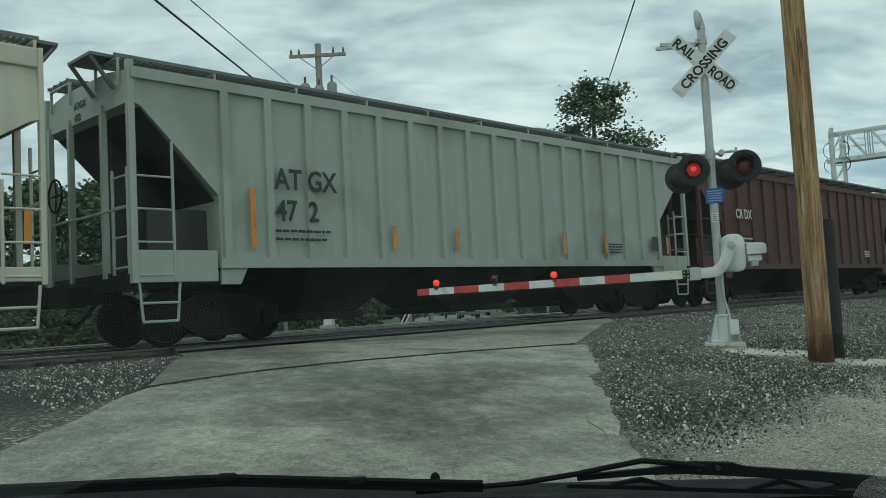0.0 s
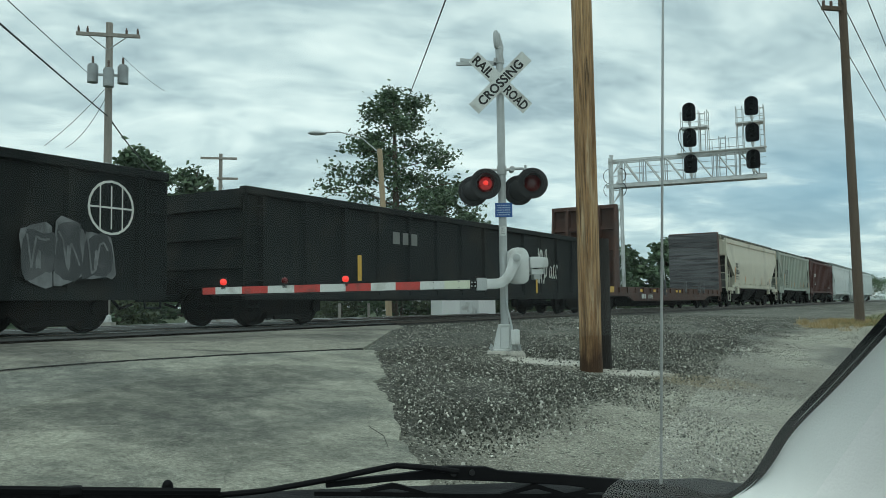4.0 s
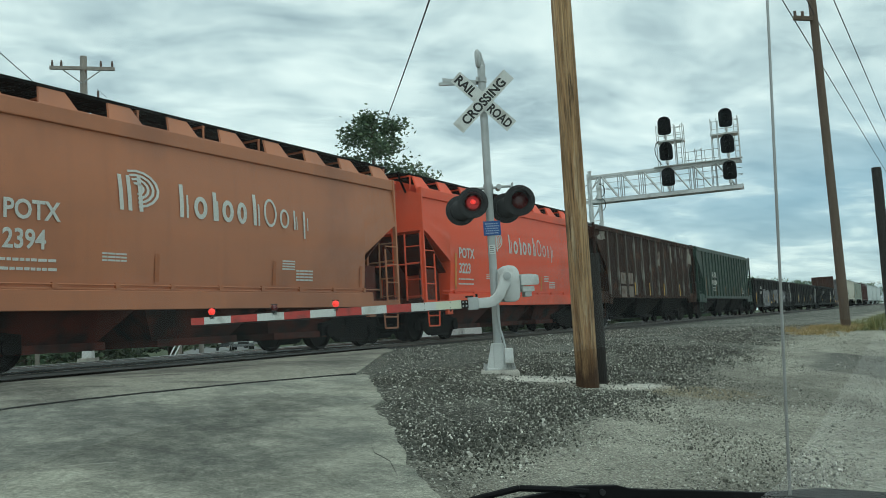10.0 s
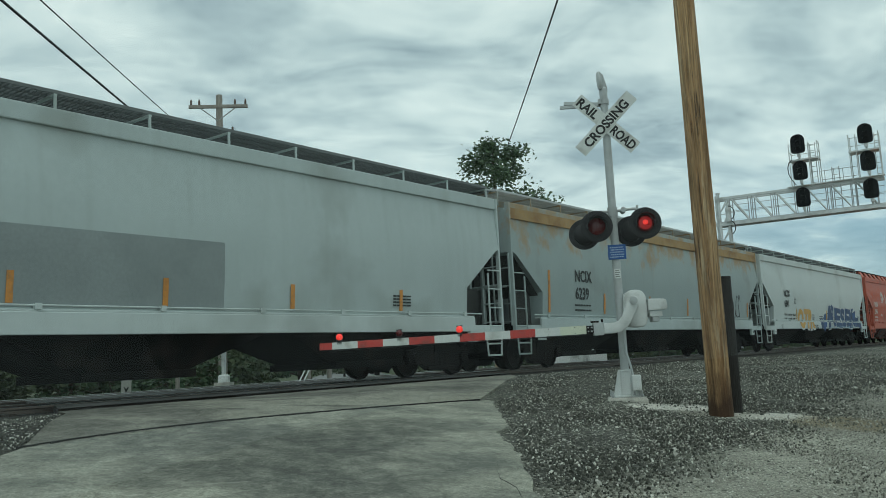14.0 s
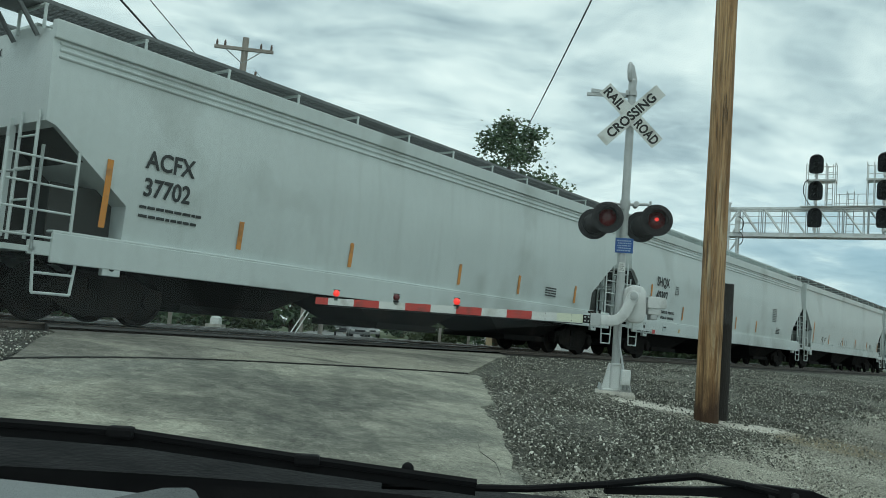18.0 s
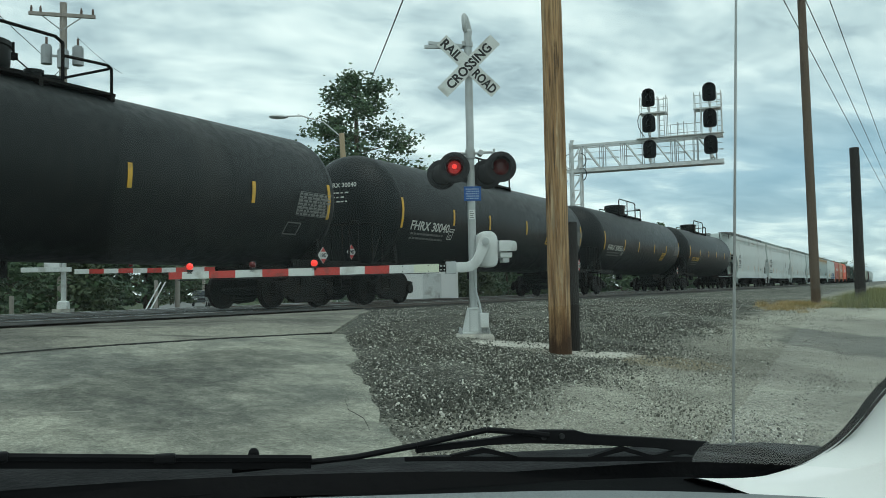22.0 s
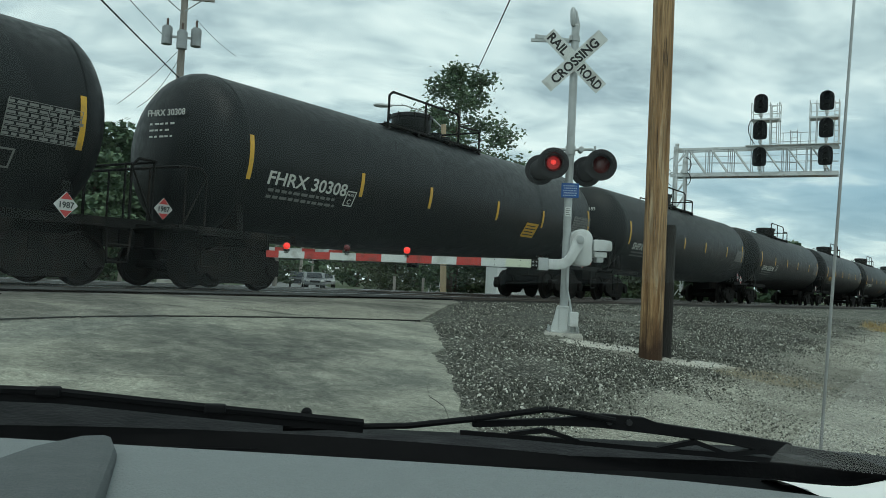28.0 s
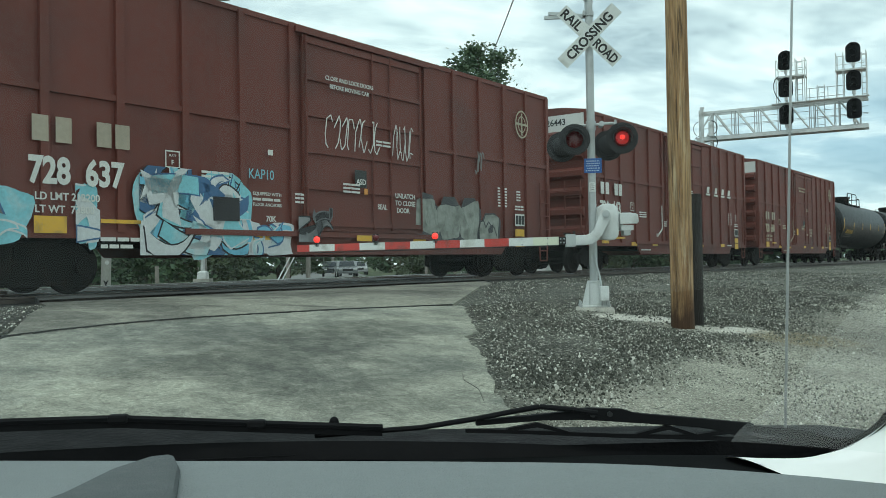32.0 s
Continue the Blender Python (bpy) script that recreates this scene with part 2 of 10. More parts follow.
def mesh_of(geo, name, material, smooth=False, bevel=0.0):
    me = bpy.data.meshes.new(name)
    me.from_pydata(geo.v, [], geo.f)
    bm = bmesh.new()
    bm.from_mesh(me)
    bmesh.ops.recalc_face_normals(bm, faces=bm.faces)
    if bevel:
        bmesh.ops.bevel(bm, geom=[e for e in bm.edges if e.is_manifold and e.calc_face_angle(0) > 0.6], offset=bevel, segments=2, affect="EDGES", profile=0.5)
    bm.to_mesh(me)
    bm.free()
    if smooth:
        me.polygons.foreach_set("use_smooth", [True] * len(me.polygons))
        me.set_sharp_from_angle(angle=radians(38))
    me.materials.append(material)
    return me


def part(name, geo, material, parent, label="", smooth=False, bevel=0.0, m=None):
    ob = new(name, mesh_of(geo, name, material, smooth, bevel) if isinstance(geo, Geo) else geo)
    ob.parent = parent
    if m is not None:
        ob.matrix_basis = m
    return tagged(ob, label)


def thing(name, label, category, m=None, group="", kind=""):
    ob = new(name)
    ob.empty_display_size = 0.3
    if m is not None:
        ob.matrix_basis = m
    return tagged(ob, label, category, group, kind)


def single(name, geo, material, label, category, group="", kind="", smooth=False, bevel=0.0):
    return tagged(new(name, mesh_of(geo, name, material, smooth, bevel)), label, category, group, kind)


TEXTS = {}


def text_mesh(txt, size, weight=0.0, align="LEFT", squeeze=1.0):
    key = (txt, size, weight, align, squeeze)
    if key not in TEXTS:
        cu = bpy.data.curves.new("lettering", "FONT")
        cu.body, cu.size, cu.align_x, cu.extrude, cu.offset, cu.resolution_u = txt, size, align, 0.002, weight * size, 3
        ob = bpy.data.objects.new("lettering", cu)
        me = bpy.data.meshes.new_from_object(ob)
        bpy.data.objects.remove(ob)
        if squeeze != 1.0:
            me.transform(Matrix.Diagonal((squeeze, 1, 1, 1)))
        me.name = "lettering"
        TEXTS[key] = me
    return TEXTS[key].copy()


def lettering(txt, size, m, material, parent, weight=0.015, align="LEFT", squeeze=1.0, name="lettering", width=0.0):
    me = text_mesh(txt, size, weight, align, squeeze)
    if width:
        me.transform(Matrix.Diagonal((width / max(v.co.x for v in me.vertices), 1, 1, 1)))
    me.materials.clear()
    me.materials.append(material)
    ob = new(name, me)
    ob.parent = parent
    ob.matrix_basis = m
    return ob


def side_m(x, z, y=-1.6):
    """Local pose of writing on the near flank of a rail car."""
    return Matrix.Translation((x, y, z)) @ Euler((radians(90), 0, 0)).to_matrix().to_4x4()

# ---- rail cars ----
CACHE = {}


def shared(key, build, material, smooth=False, bevel=0.0):
    if key not in CACHE:
        g = Geo()
        build(g)
        CACHE[key] = mesh_of(g, key, material, smooth, bevel)
    return CACHE[key]


def g_wheel(g):
    prof = [(0.0, 0.12), (-0.035, 0.13), (-0.035, 0.20), (-0.01, 0.24), (-0.01, 0.36), (-0.06, 0.38), (-0.065, 0.425), (0.03, 0.43), (0.065, 0.455), (0.07, 0.38), (0.03, 0.35), (0.03, 0.12)]
    n = 28
    g.rings([[(r * math.cos(2 * math.pi * i / n), y, r * math.sin(2 * math.pi * i / n)) for i in range(n)] for y, r in prof], cap=True)
    for k in range(3):
        a = 2 * math.pi * k / 3
        g.tube((0.07 * math.cos(a), -0.075, 0.07 * math.sin(a)), (0.07 * math.cos(a), -0.03, 0.07 * math.sin(a)), 0.022, 6)
    g.tube((0, -0.07, 0), (0, 0.0, 0), 0.13, 14)


def g_side_frame(g):
    pts = [(-1.12, 0.30), (-1.12, 0.62), (-0.78, 0.66), (-0.45, 0.82), (0.45, 0.82), (0.78, 0.66), (1.12, 0.62), (1.12, 0.30), (0.80, 0.38), (0.48, 0.16), (-0.48, 0.16), (-0.80, 0.38)]
    g.slab([(x, -0.07, z) for x, z in pts], (0, 0.14, 0))
    for x in (-0.875, 0.875):
        g.tube((x, -0.15, 0.43), (x, -0.05, 0.43), 0.15, 12)
    g.box(-0.5, 0.5, -0.11, -0.06, 0.14, 0.24)
    g.box(-0.48, 0.48, -0.10, -0.06, 0.72, 0.80)


def g_spring(g):
    for k in range(3):
        for x in (-0.2, 0, 0.2):
            g.tube((x, 0, 0.25 + 0.13 * k), (x, 0, 0.34 + 0.13 * k), 0.085, 10)


def g_bolster(g):
    g.box(-0.22, 0.22, -1.1, 1.1, 0.55, 0.80)
    for x in (-0.875, 0.875):
        g.tube((x, -0.9, 0.43), (x, 0.9, 0.43), 0.08, 8)
    for x in (-0.42, 0.42):
        g.box(x - 0.05, x + 0.05, -0.85, 0.85, 0.30, 0.40)


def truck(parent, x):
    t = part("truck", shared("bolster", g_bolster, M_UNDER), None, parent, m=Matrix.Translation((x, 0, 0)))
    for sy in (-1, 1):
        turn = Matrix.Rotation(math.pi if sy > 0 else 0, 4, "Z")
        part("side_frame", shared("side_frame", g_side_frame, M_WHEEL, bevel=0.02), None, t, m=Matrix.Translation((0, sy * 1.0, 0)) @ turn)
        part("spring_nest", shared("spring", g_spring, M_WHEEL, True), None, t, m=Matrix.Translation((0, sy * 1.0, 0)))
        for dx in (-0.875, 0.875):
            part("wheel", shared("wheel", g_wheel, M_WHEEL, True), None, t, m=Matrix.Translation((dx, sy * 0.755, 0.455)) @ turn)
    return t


def g_coupler(g):
    g.box(0, 0.75, -0.11, 0.11, 0.74, 0.98)
    g.box(0.6, 0.9, -0.17, 0.17, 0.70, 1.02)
    g.path([(0.3, -0.2, 0.75), (0.6, -0.22, 0.42), (0.9, -0.2, 0.5)], 0.03, 6)


def car_base(name, label, L, inset):
    car = thing(name, label, "rail car", group="freight train")
    for s in (-1, 1):
        truck(car, s * (L / 2 - inset))
        part("coupler", shared("coupler", g_coupler, M_UNDER), None, car, m=Matrix.Translation((s * (L / 2 - 0.88), 0, 0)) @ Matrix.Rotation(0 if s > 0 else math.pi, 4, "Z"))
    return car


def ladder(parent, x0, x1, y, z0, z1, material, rungs=7, r=0.017, name="ladder", along_x=True, gap=0.0):
    g = Geo()
    for k in range(2):
        a = (x0, x1)[k]
        p = lambda z: (a, y, z) if along_x else (y, a, z)
        q = p(z0), p(z1)
        g.tube(q[0], q[1], r * 1.5, 6)
    for i in range(rungs):
        z = z0 + 0.1 + gap * i if gap else z0 + (z1 - z0) * (i + 0.5) / rungs
        if along_x:
            g.tube((x0, y, z), (x1, y, z), r, 6)
        else:
            g.tube((y, x0, z), (y, x1, z), r, 6)
    return part(name, g, material, parent)


def stirrup(parent, x0, x1, y, material):
    g = Geo()
    g.path([(x0, y, 1.0), (x0 + 0.05, y, 0.42), (x1 - 0.05, y, 0.42), (x1, y, 1.0)], 0.022, 6)
    g.tube((x0 + 0.03, y, 0.70), (x1 - 0.03, y, 0.70), 0.02, 6)
    part("step", g, material, parent)


def running_board(parent, x0, x1, y0, y1, z, material, frame_paint):
    """Open steel grating on painted cross bearers."""
    g = Geo()
    for y in (y0, (2 * y0 + y1) / 3, (y0 + 2 * y1) / 3, y1):
        g.box(x0, x1, y - 0.012, y + 0.012, z - 0.035, z + 0.02)
    n = int((x1 - x0) / 0.085)
    for i in range(n):
        x = x0 + (x1 - x0) * (i + 0.5) / n
        g.box(x - 0.016, x + 0.016, y0, y1, z - 0.03, z + 0.015)
    part("running_board", g, material, parent)
    n = int((x1 - x0) / 1.6)
    lo, hi = min(y0, y1), max(y0, y1)
    for i in range(n + 1):
        x = x0 + 0.06 + (x1 - x0 - 0.12) * i / n
        g = Geo().box(x - 0.028, x + 0.028, lo - 0.015, hi, z - 0.075, z - 0.04)
        for y in (lo, hi):
            g.box(x - 0.022, x + 0.022, y - 0.012, y + 0.012, z - 0.42, z - 0.04)
        part("board_bearer", g, frame_paint, parent)


def bars(parent, x, z, widths, h, material, y=-1.6, gap=0.5, rowgap=1.9, rows=1, name="marking"):
    """Small writing that cannot be read: one mesh of short bars."""
    g = Geo()
    for r in range(rows):
        px = x
        for w in widths:
            g.box(px, px + w, y - 0.003, y + 0.002, z - r * h * rowgap, z - r * h * rowgap + h)
            px += w + h * gap
    part(name, g, material, parent)


def plate(parent, x0, x1, z0, z1, material, y=-1.6, name="reflector", label="", t=0.004):
    g = Geo().box(x0, x1, y - t, y + 0.002, z0, z1)
    return part(name, g, material, parent, label)


M_ORANGE = mat("faded_orange_reflector", (0.62, 0.26, 0.05), 0.6, grain=0.15, stain=(0.35, 0.17, 0.06), stain_amount=0.45, stain_scale=6, bump=0)
M_YELLOW = mat("yellow_reflector", (0.66, 0.38, 0.035), 0.5, grain=0.1, stain=(0.40, 0.25, 0.05), stain_amount=0.35, stain_scale=5, bump=0)
M_STENCIL_W = mat("stencil_white", (0.62, 0.62, 0.58), 0.7, grain=0.15, bump=0)
M_STENCIL_Y = mat("stencil_yellow", (0.60, 0.38, 0.07), 0.7, grain=0.15, bump=0)
M_STENCIL_K = mat("stencil_black", (0.035, 0.04, 0.04), 0.7, grain=0.15, bump=0)
M_STENCIL_G = mat("faint_stencil_grey", (0.18, 0.18, 0.17), 0.8, grain=0.2, bump=0)
M_LABEL_W = mat("white_placard", (0.60, 0.60, 0.58), 0.6, grain=0.1, bump=0)
M_PLACARD_R = mat("red_placard", (0.50, 0.05, 0.05), 0.5, grain=0.1, bump=0)


def paint_of(name, color, stain, amount=0.3, streak=0.35, rough=0.55):
    return mat(name, color, rough, 0.0, grain=0.08, grain_scale=10, stain=stain, stain_amount=amount, stain_scale=0.45, streak=streak, bump=0.03, bump_scale=4)


# slope sheets: end-bay shade put into a darker colour, along with grime
M_SHADE_GRIME = mat("grimed_slope_steel", (0.060, 0.062, 0.058), 0.9, spec=0.2, grain=0.25, stain=(0.030, 0.028, 0.025), stain_amount=0.45, stain_scale=1.2, bump=0.04)
M_BOARD = mat("galvanised_grating", (0.16, 0.17, 0.17), 0.6, 0.3, grain=0.2, bump=0)


SMOOTH = {}


def flank_y(z):
    """How far the rounded flank of a smooth hopper bulges at height z."""
    return 1.50 + 0.10 * math.sin(min(1.0, max(0.0, (z - 1.1) / 1.7)) * math.pi / 2) - 0.10 * max(0.0, (z - 3.0) / 1.2)


PAINTED = ("lettering", "marking", "reflector", "paint_patch", "stencil_box", "graffiti", "letter", "spray", "name_strokes", "emblem", "placard")


def drape(car, sill_top):
    """Lays the paint marks of a smooth hopper on its curved flank and side sill."""
    for ob in car.children_recursive:
        if ob.type != "MESH" or not ob.name.startswith(PAINTED):
            continue
        m = ob.matrix_basis.copy()
        up = ob.parent
        while up is not car:
            m = up.matrix_basis @ m
            up = up.parent
        bm = bmesh.new()
        bm.from_mesh(ob.data)
        bm.transform(m)
        if max(v.co.y for v in bm.verts) > -1.4:
            bm.free()
            continue
        z0, z1 = min(v.co.z for v in bm.verts), max(v.co.z for v in bm.verts)
        cuts = [sill_top - 0.004, sill_top + 0.004] + [sill_top + 0.16 * (k + 1) for k in range(12)]
        for z in cuts:
            if z0 < z < z1:
                bmesh.ops.bisect_plane(bm, geom=bm.verts[:] + bm.edges[:] + bm.faces[:], plane_co=(0, 0, z), plane_no=(0, 0, 1))
        for v in bm.verts:
            off = max(-0.004, -v.co.y - 1.6)
            v.co.y = -((1.624 if v.co.z < sill_top else flank_y(v.co.z)) + 0.006 + off)
        bm.transform(m.inverted())
        bm.to_mesh(ob.data)
        bm.free()


def hopper(label, L, paint, sill, dark, ribs=0, z0=1.12, ztop=4.08, end_z=(3.55, 2.45), end_x=1.4, gusset=False, board=None, board_z=4.60, bays=3, ends=None, ridge=False, tail=0.4, rib_paint=None, sill_z=(-0.12, 0.21), inset=2.15, slope=None):
    """A covered hopper. ribs: upright ribs on the flank; without them the flank is smooth and rounded."""
    car = car_base("covered_hopper", label, L, inset)
    h = L / 2 - tail
    board = board or M_BOARD
    board_z += 0.0 if ribs else 0.10
    ends = ends or paint
    if ribs:
        prof = lambda zb: [(-1.56, zb), (-1.56, ztop), (-1.35, ztop + 0.14), (-0.8, ztop + 0.22), (0.8, ztop + 0.22), (1.35, ztop + 0.14), (1.56, ztop), (1.56, zb)]
    else:
        def prof(zb):
            zs = np.linspace(zb, ztop, 11)
            yy = [flank_y(z) for z in zs]
            left = [(-y, float(z)) for y, z in zip(yy, zs)]
            top = [(-1.36, ztop + 0.14), (-0.95, ztop + 0.24), (0.95, ztop + 0.24), (1.36, ztop + 0.14)]
            return left + top + [(y, z) for y, z in [(-a, b) for a, b in left[::-1]]]
    def ring(x, zb):
        return [(x, y, z) for y, z in prof(zb)]
    g = Geo()
    g.rings([ring(-h, end_z[0]), ring(-h + 0.16, end_z[0] - 0.05), ring(-h + end_x, end_z[1]), ring(-h + end_x + 0.01, z0), ring(h - end_x - 0.01, z0), ring(h - end_x, end_z[1]), ring(h - 0.16, end_z[0] - 0.05), ring(h, end_z[0])])
    part("body", g, paint, car, smooth=not ribs)
    if not ribs:
        SMOOTH[car.name] = z0 + sill_z[1]
    # eave moulding and side sill
    for sy in (-1, 1):
        g = Geo()
        ye = 1.56 if ribs else 1.50
        g.box(-h, h, sy * ye - 0.07, sy * ye + 0.07, ztop - 0.02, ztop + (0.15 if ribs else 0.26))
        if ridge:
            for k in range(3):
                yk, zk = flank_y(ztop - 0.05 - 0.10 * k), ztop - 0.05 - 0.10 * k
                g.rings([[(x, sy * (yk - 0.03), zk - 0.060), (x, sy * (yk + 0.03), zk - 0.038), (x, sy * (yk + 0.035), zk), (x, sy * (yk - 0.03), zk + 0.015)] for x in (-h + 0.1, h - 0.1)])
        part("eave", g, paint, car, bevel=0.0 if ribs else 0.02)
        g = Geo()
        if ribs:
            g.box(-h + end_x - 0.02, h - end_x + 0.02, sy * 1.6 - 0.03, sy * 1.6 + 0.03, z0 - 0.02, z0 + 0.14)
            for e in (-1, 1):
                x = e * (h - end_x)
                g.slab([(x, sy * 1.58, z0 + 0.1), (x - e * 0.0, sy * 1.58, z0 - 0.28), (x + e * -0.35, sy * 1.58, z0 - 0.28), (x - e * 0.55, sy * 1.58, z0 + 0.1)], (0, -sy * 0.06, 0))
        else:
            xs_ = h - (0.3 if ridge else 1.22)
            g.box(-xs_, xs_, sy * 1.585 - 0.035, sy * 1.585 + 0.035, z0 + sill_z[0], z0 + sill_z[1])
            g.box(-xs_, xs_, sy * 1.50 - 0.10, sy * 1.50 + 0.10, z0 + sill_z[1], z0 + sill_z[1] + 0.04)
        part("side_sill", g, sill, car, bevel=0.0 if ribs else 0.012)
        for e in (-1, 1):
            zs_ = (1.01, 1.50) if ribs else (z0 - 0.17, z0 + 0.03)
            a_, b_ = e * (h + 0.02), e * (h - end_x + 0.06)
            part("end_sill", Geo().box(min(a_, b_), max(a_, b_), sy * 1.55 - 0.03, sy * 1.55 + 0.03, *zs_), sill, car, bevel=0.01)
            if not ribs:
                pad = part("jacking_pad", Geo().box(min(e * (h - 1.12), e * (h - 1.42)), max(e * (h - 1.12), e * (h - 1.42)), sy * 1.56 - 0.05, sy * 1.56 + 0.05, z0 - 0.36, z0 - 0.1), sill, car, bevel=0.012)
                part("pad_hole", Geo().tube((e * (h - 1.27), sy * 1.612, z0 - 0.24), (e * (h - 1.27), sy * 1.60, z0 - 0.24), 0.05, 12), M_UNDER, pad)
        if not ribs and not ridge:
            g = Geo().tube((-h + 0.9, sy * 1.60, z0 + 0.30), (h - 0.9, sy * 1.60, z0 + 0.30), 0.014, 6)
            for i in range(9):
                x = -h + 1.6 + (2 * h - 3.2) * i / 8
                g.box(x - 0.05, x + 0.05, sy * 1.60 - 0.03, sy * 1.60 + 0.03, z0 + 0.24, z0 + 0.33)
            part("air_pipe", g, sill, car)
    if ribs:
        for sy in (-1, 1):
            for i in range(ribs):
                x = -h + end_x + 0.12 + (2 * h - 2 * end_x - 0.24) * i / (ribs - 1)
                g = Geo().box(x - 0.07, x + 0.07, sy * 1.585 - 0.05, sy * 1.585 + 0.05, z0 + 0.12, ztop)
                part("rib", g, rib_paint or paint, car)
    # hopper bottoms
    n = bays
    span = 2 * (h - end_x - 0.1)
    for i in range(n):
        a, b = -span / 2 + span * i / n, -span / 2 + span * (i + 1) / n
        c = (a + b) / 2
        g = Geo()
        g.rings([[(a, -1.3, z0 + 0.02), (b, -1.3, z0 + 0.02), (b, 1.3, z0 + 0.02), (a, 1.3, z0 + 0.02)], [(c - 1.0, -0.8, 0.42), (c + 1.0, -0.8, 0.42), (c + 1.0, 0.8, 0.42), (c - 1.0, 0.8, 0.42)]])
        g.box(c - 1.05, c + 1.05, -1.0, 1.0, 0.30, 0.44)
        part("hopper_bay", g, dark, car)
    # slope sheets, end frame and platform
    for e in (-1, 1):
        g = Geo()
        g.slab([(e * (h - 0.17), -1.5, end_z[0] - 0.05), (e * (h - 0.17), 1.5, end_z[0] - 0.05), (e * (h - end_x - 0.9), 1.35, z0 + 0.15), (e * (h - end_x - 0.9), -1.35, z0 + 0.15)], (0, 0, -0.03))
        part("slope_sheet", g, slope or M_SHADE_GRIME, car)
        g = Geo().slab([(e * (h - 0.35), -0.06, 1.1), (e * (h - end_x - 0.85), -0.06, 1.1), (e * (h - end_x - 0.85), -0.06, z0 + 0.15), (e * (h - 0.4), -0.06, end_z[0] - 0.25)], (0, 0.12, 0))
        part("shear_plate", g, slope or M_SHADE_GRIME, car)
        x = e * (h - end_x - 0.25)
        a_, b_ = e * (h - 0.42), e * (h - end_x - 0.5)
        part("end_web", Geo().box(min(a_, b_), max(a_, b_), -1.16, -1.12, 1.1, z0 + 0.95), slope or M_SHADE_GRIME, car)
        # added dark sheet, so that the open end bay reads as shaded
        if not ribs:
            part("end_brace", Geo().box(min(e * (h - 0.3), e * (h - end_x - 0.9)), max(e * (h - 0.3), e * (h - end_x - 0.9)), 0.9, 0.95, 1.1, end_z[0] - 0.1), dark, car)
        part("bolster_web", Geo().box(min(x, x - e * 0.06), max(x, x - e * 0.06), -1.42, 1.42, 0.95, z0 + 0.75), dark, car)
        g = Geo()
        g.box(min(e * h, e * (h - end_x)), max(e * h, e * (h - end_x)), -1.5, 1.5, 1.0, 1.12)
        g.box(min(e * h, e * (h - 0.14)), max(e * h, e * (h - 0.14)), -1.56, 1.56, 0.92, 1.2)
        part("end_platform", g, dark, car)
        for y in (-0.62, 0.62, 1.46):
            g = Geo().box(e * h - 0.045, e * h + 0.045, y - 0.045, y + 0.045, 1.12, end_z[0] + 0.1)
            part("end_post", g, ends, car)
        if ridge:
            ladder(car, e * (h + 0.48), e * (h - 0.02), -1.58, 1.02, 2.50, ends, 4)
            ladder(car, e * (h - 0.02), e * (h - 0.57), -1.58, 1.02, 2.50, ends, 4)
            part("end_step", Geo().box(min(e * (h - 0.1), e * (h + 0.5)), max(e * (h - 0.1), e * (h + 0.5)), -1.58, -0.3, 0.98, 1.06), ends, car)
        else:
            ladder(car, e * (h - 0.02), e * (h - (0.64 if ribs else 0.54)), -1.58, 1.02, (3.19 if e < 0 else 2.75) if ribs else 2.42, ends, 4, gap=0.50 if ribs else 0.46)
        ladder(car, -1.5, -1.0, e * (h + 0.05), 1.15, 2.75 if ribs else 3.0, ends, 4, along_x=False, gap=0.46)
        for y in (-1.55, 1.55):
            if not ridge:
                k_ = 0.055 if ribs else 0.034
                part("corner_post", Geo().box(e * h - k_, e * h + k_, y - 0.05, y + 0.05, 1.0, ztop + 0.26), ends, car, bevel=0.01)
        g = Geo()
        g.box(min(e * h, e * (h + 0.42)), max(e * h, e * (h + 0.42)), -1.15, -0.35, board_z - 0.03, board_z + 0.02)
        g.path([(e * (h + 0.40), -1.1, board_z - 0.02), (e * (h + 0.03), -1.1, board_z - 0.50)], 0.035, 6)
        g.path([(e * (h + 0.40), -0.4, board_z - 0.02), (e * (h + 0.03), -0.4, board_z - 0.50)], 0.035, 6)
        part("end_walkway", g, board, car)
        stirrup(car, min(e * (h - 0.06), e * (h - 0.72)), max(e * (h - 0.06), e * (h - 0.72)), -1.57, ends)
        g = Geo()
        g.path([(e * (h + 0.05), -1.4, 2.15), (e * (h + 0.05), 1.4, 2.15)], 0.02, 6)
        part("grab_iron", g, ends, car)
    g = Geo()
    for k in range(14):
        a0, a1 = 2 * math.pi * k / 14, 2 * math.pi * (k + 1) / 14
        g.tube((-h - 0.16, 0.9 + 0.28 * math.cos(a0), 2.6 + 0.28 * math.sin(a0)), (-h - 0.16, 0.9 + 0.28 * math.cos(a1), 2.6 + 0.28 * math.sin(a1)), 0.018, 6)
    for k in range(4):
        a0 = math.pi * k / 2
        g.tube((-h - 0.14, 0.9, 2.6), (-h - 0.16, 0.9 + 0.28 * math.cos(a0), 2.6 + 0.28 * math.sin(a0)), 0.014, 5)
    part("brake_wheel", g, dark, car)
    # roof fittings
    for y0, y1 in ((-1.27, -0.50), (0.50, 1.27)):
        running_board(car, -h - 0.1, h + 0.1, y0, y1, board_z, board, paint)
    part("hatch_coaming", Geo().box(-h + 0.25, h - 0.25, -0.46, 0.46, ztop + 0.18, board_z - 0.10), paint, car, bevel=0.01)
    for i in range(6):
        a = -h + 0.5 + (2 * h - 1.0) * i / 6
        part("roof_hatch", Geo().box(a + 0.05, a + (2 * h - 1.0) / 6 - 0.05, -0.44, 0.44, board_z - 0.10, board_z - 0.01), paint, car, bevel=0.015)
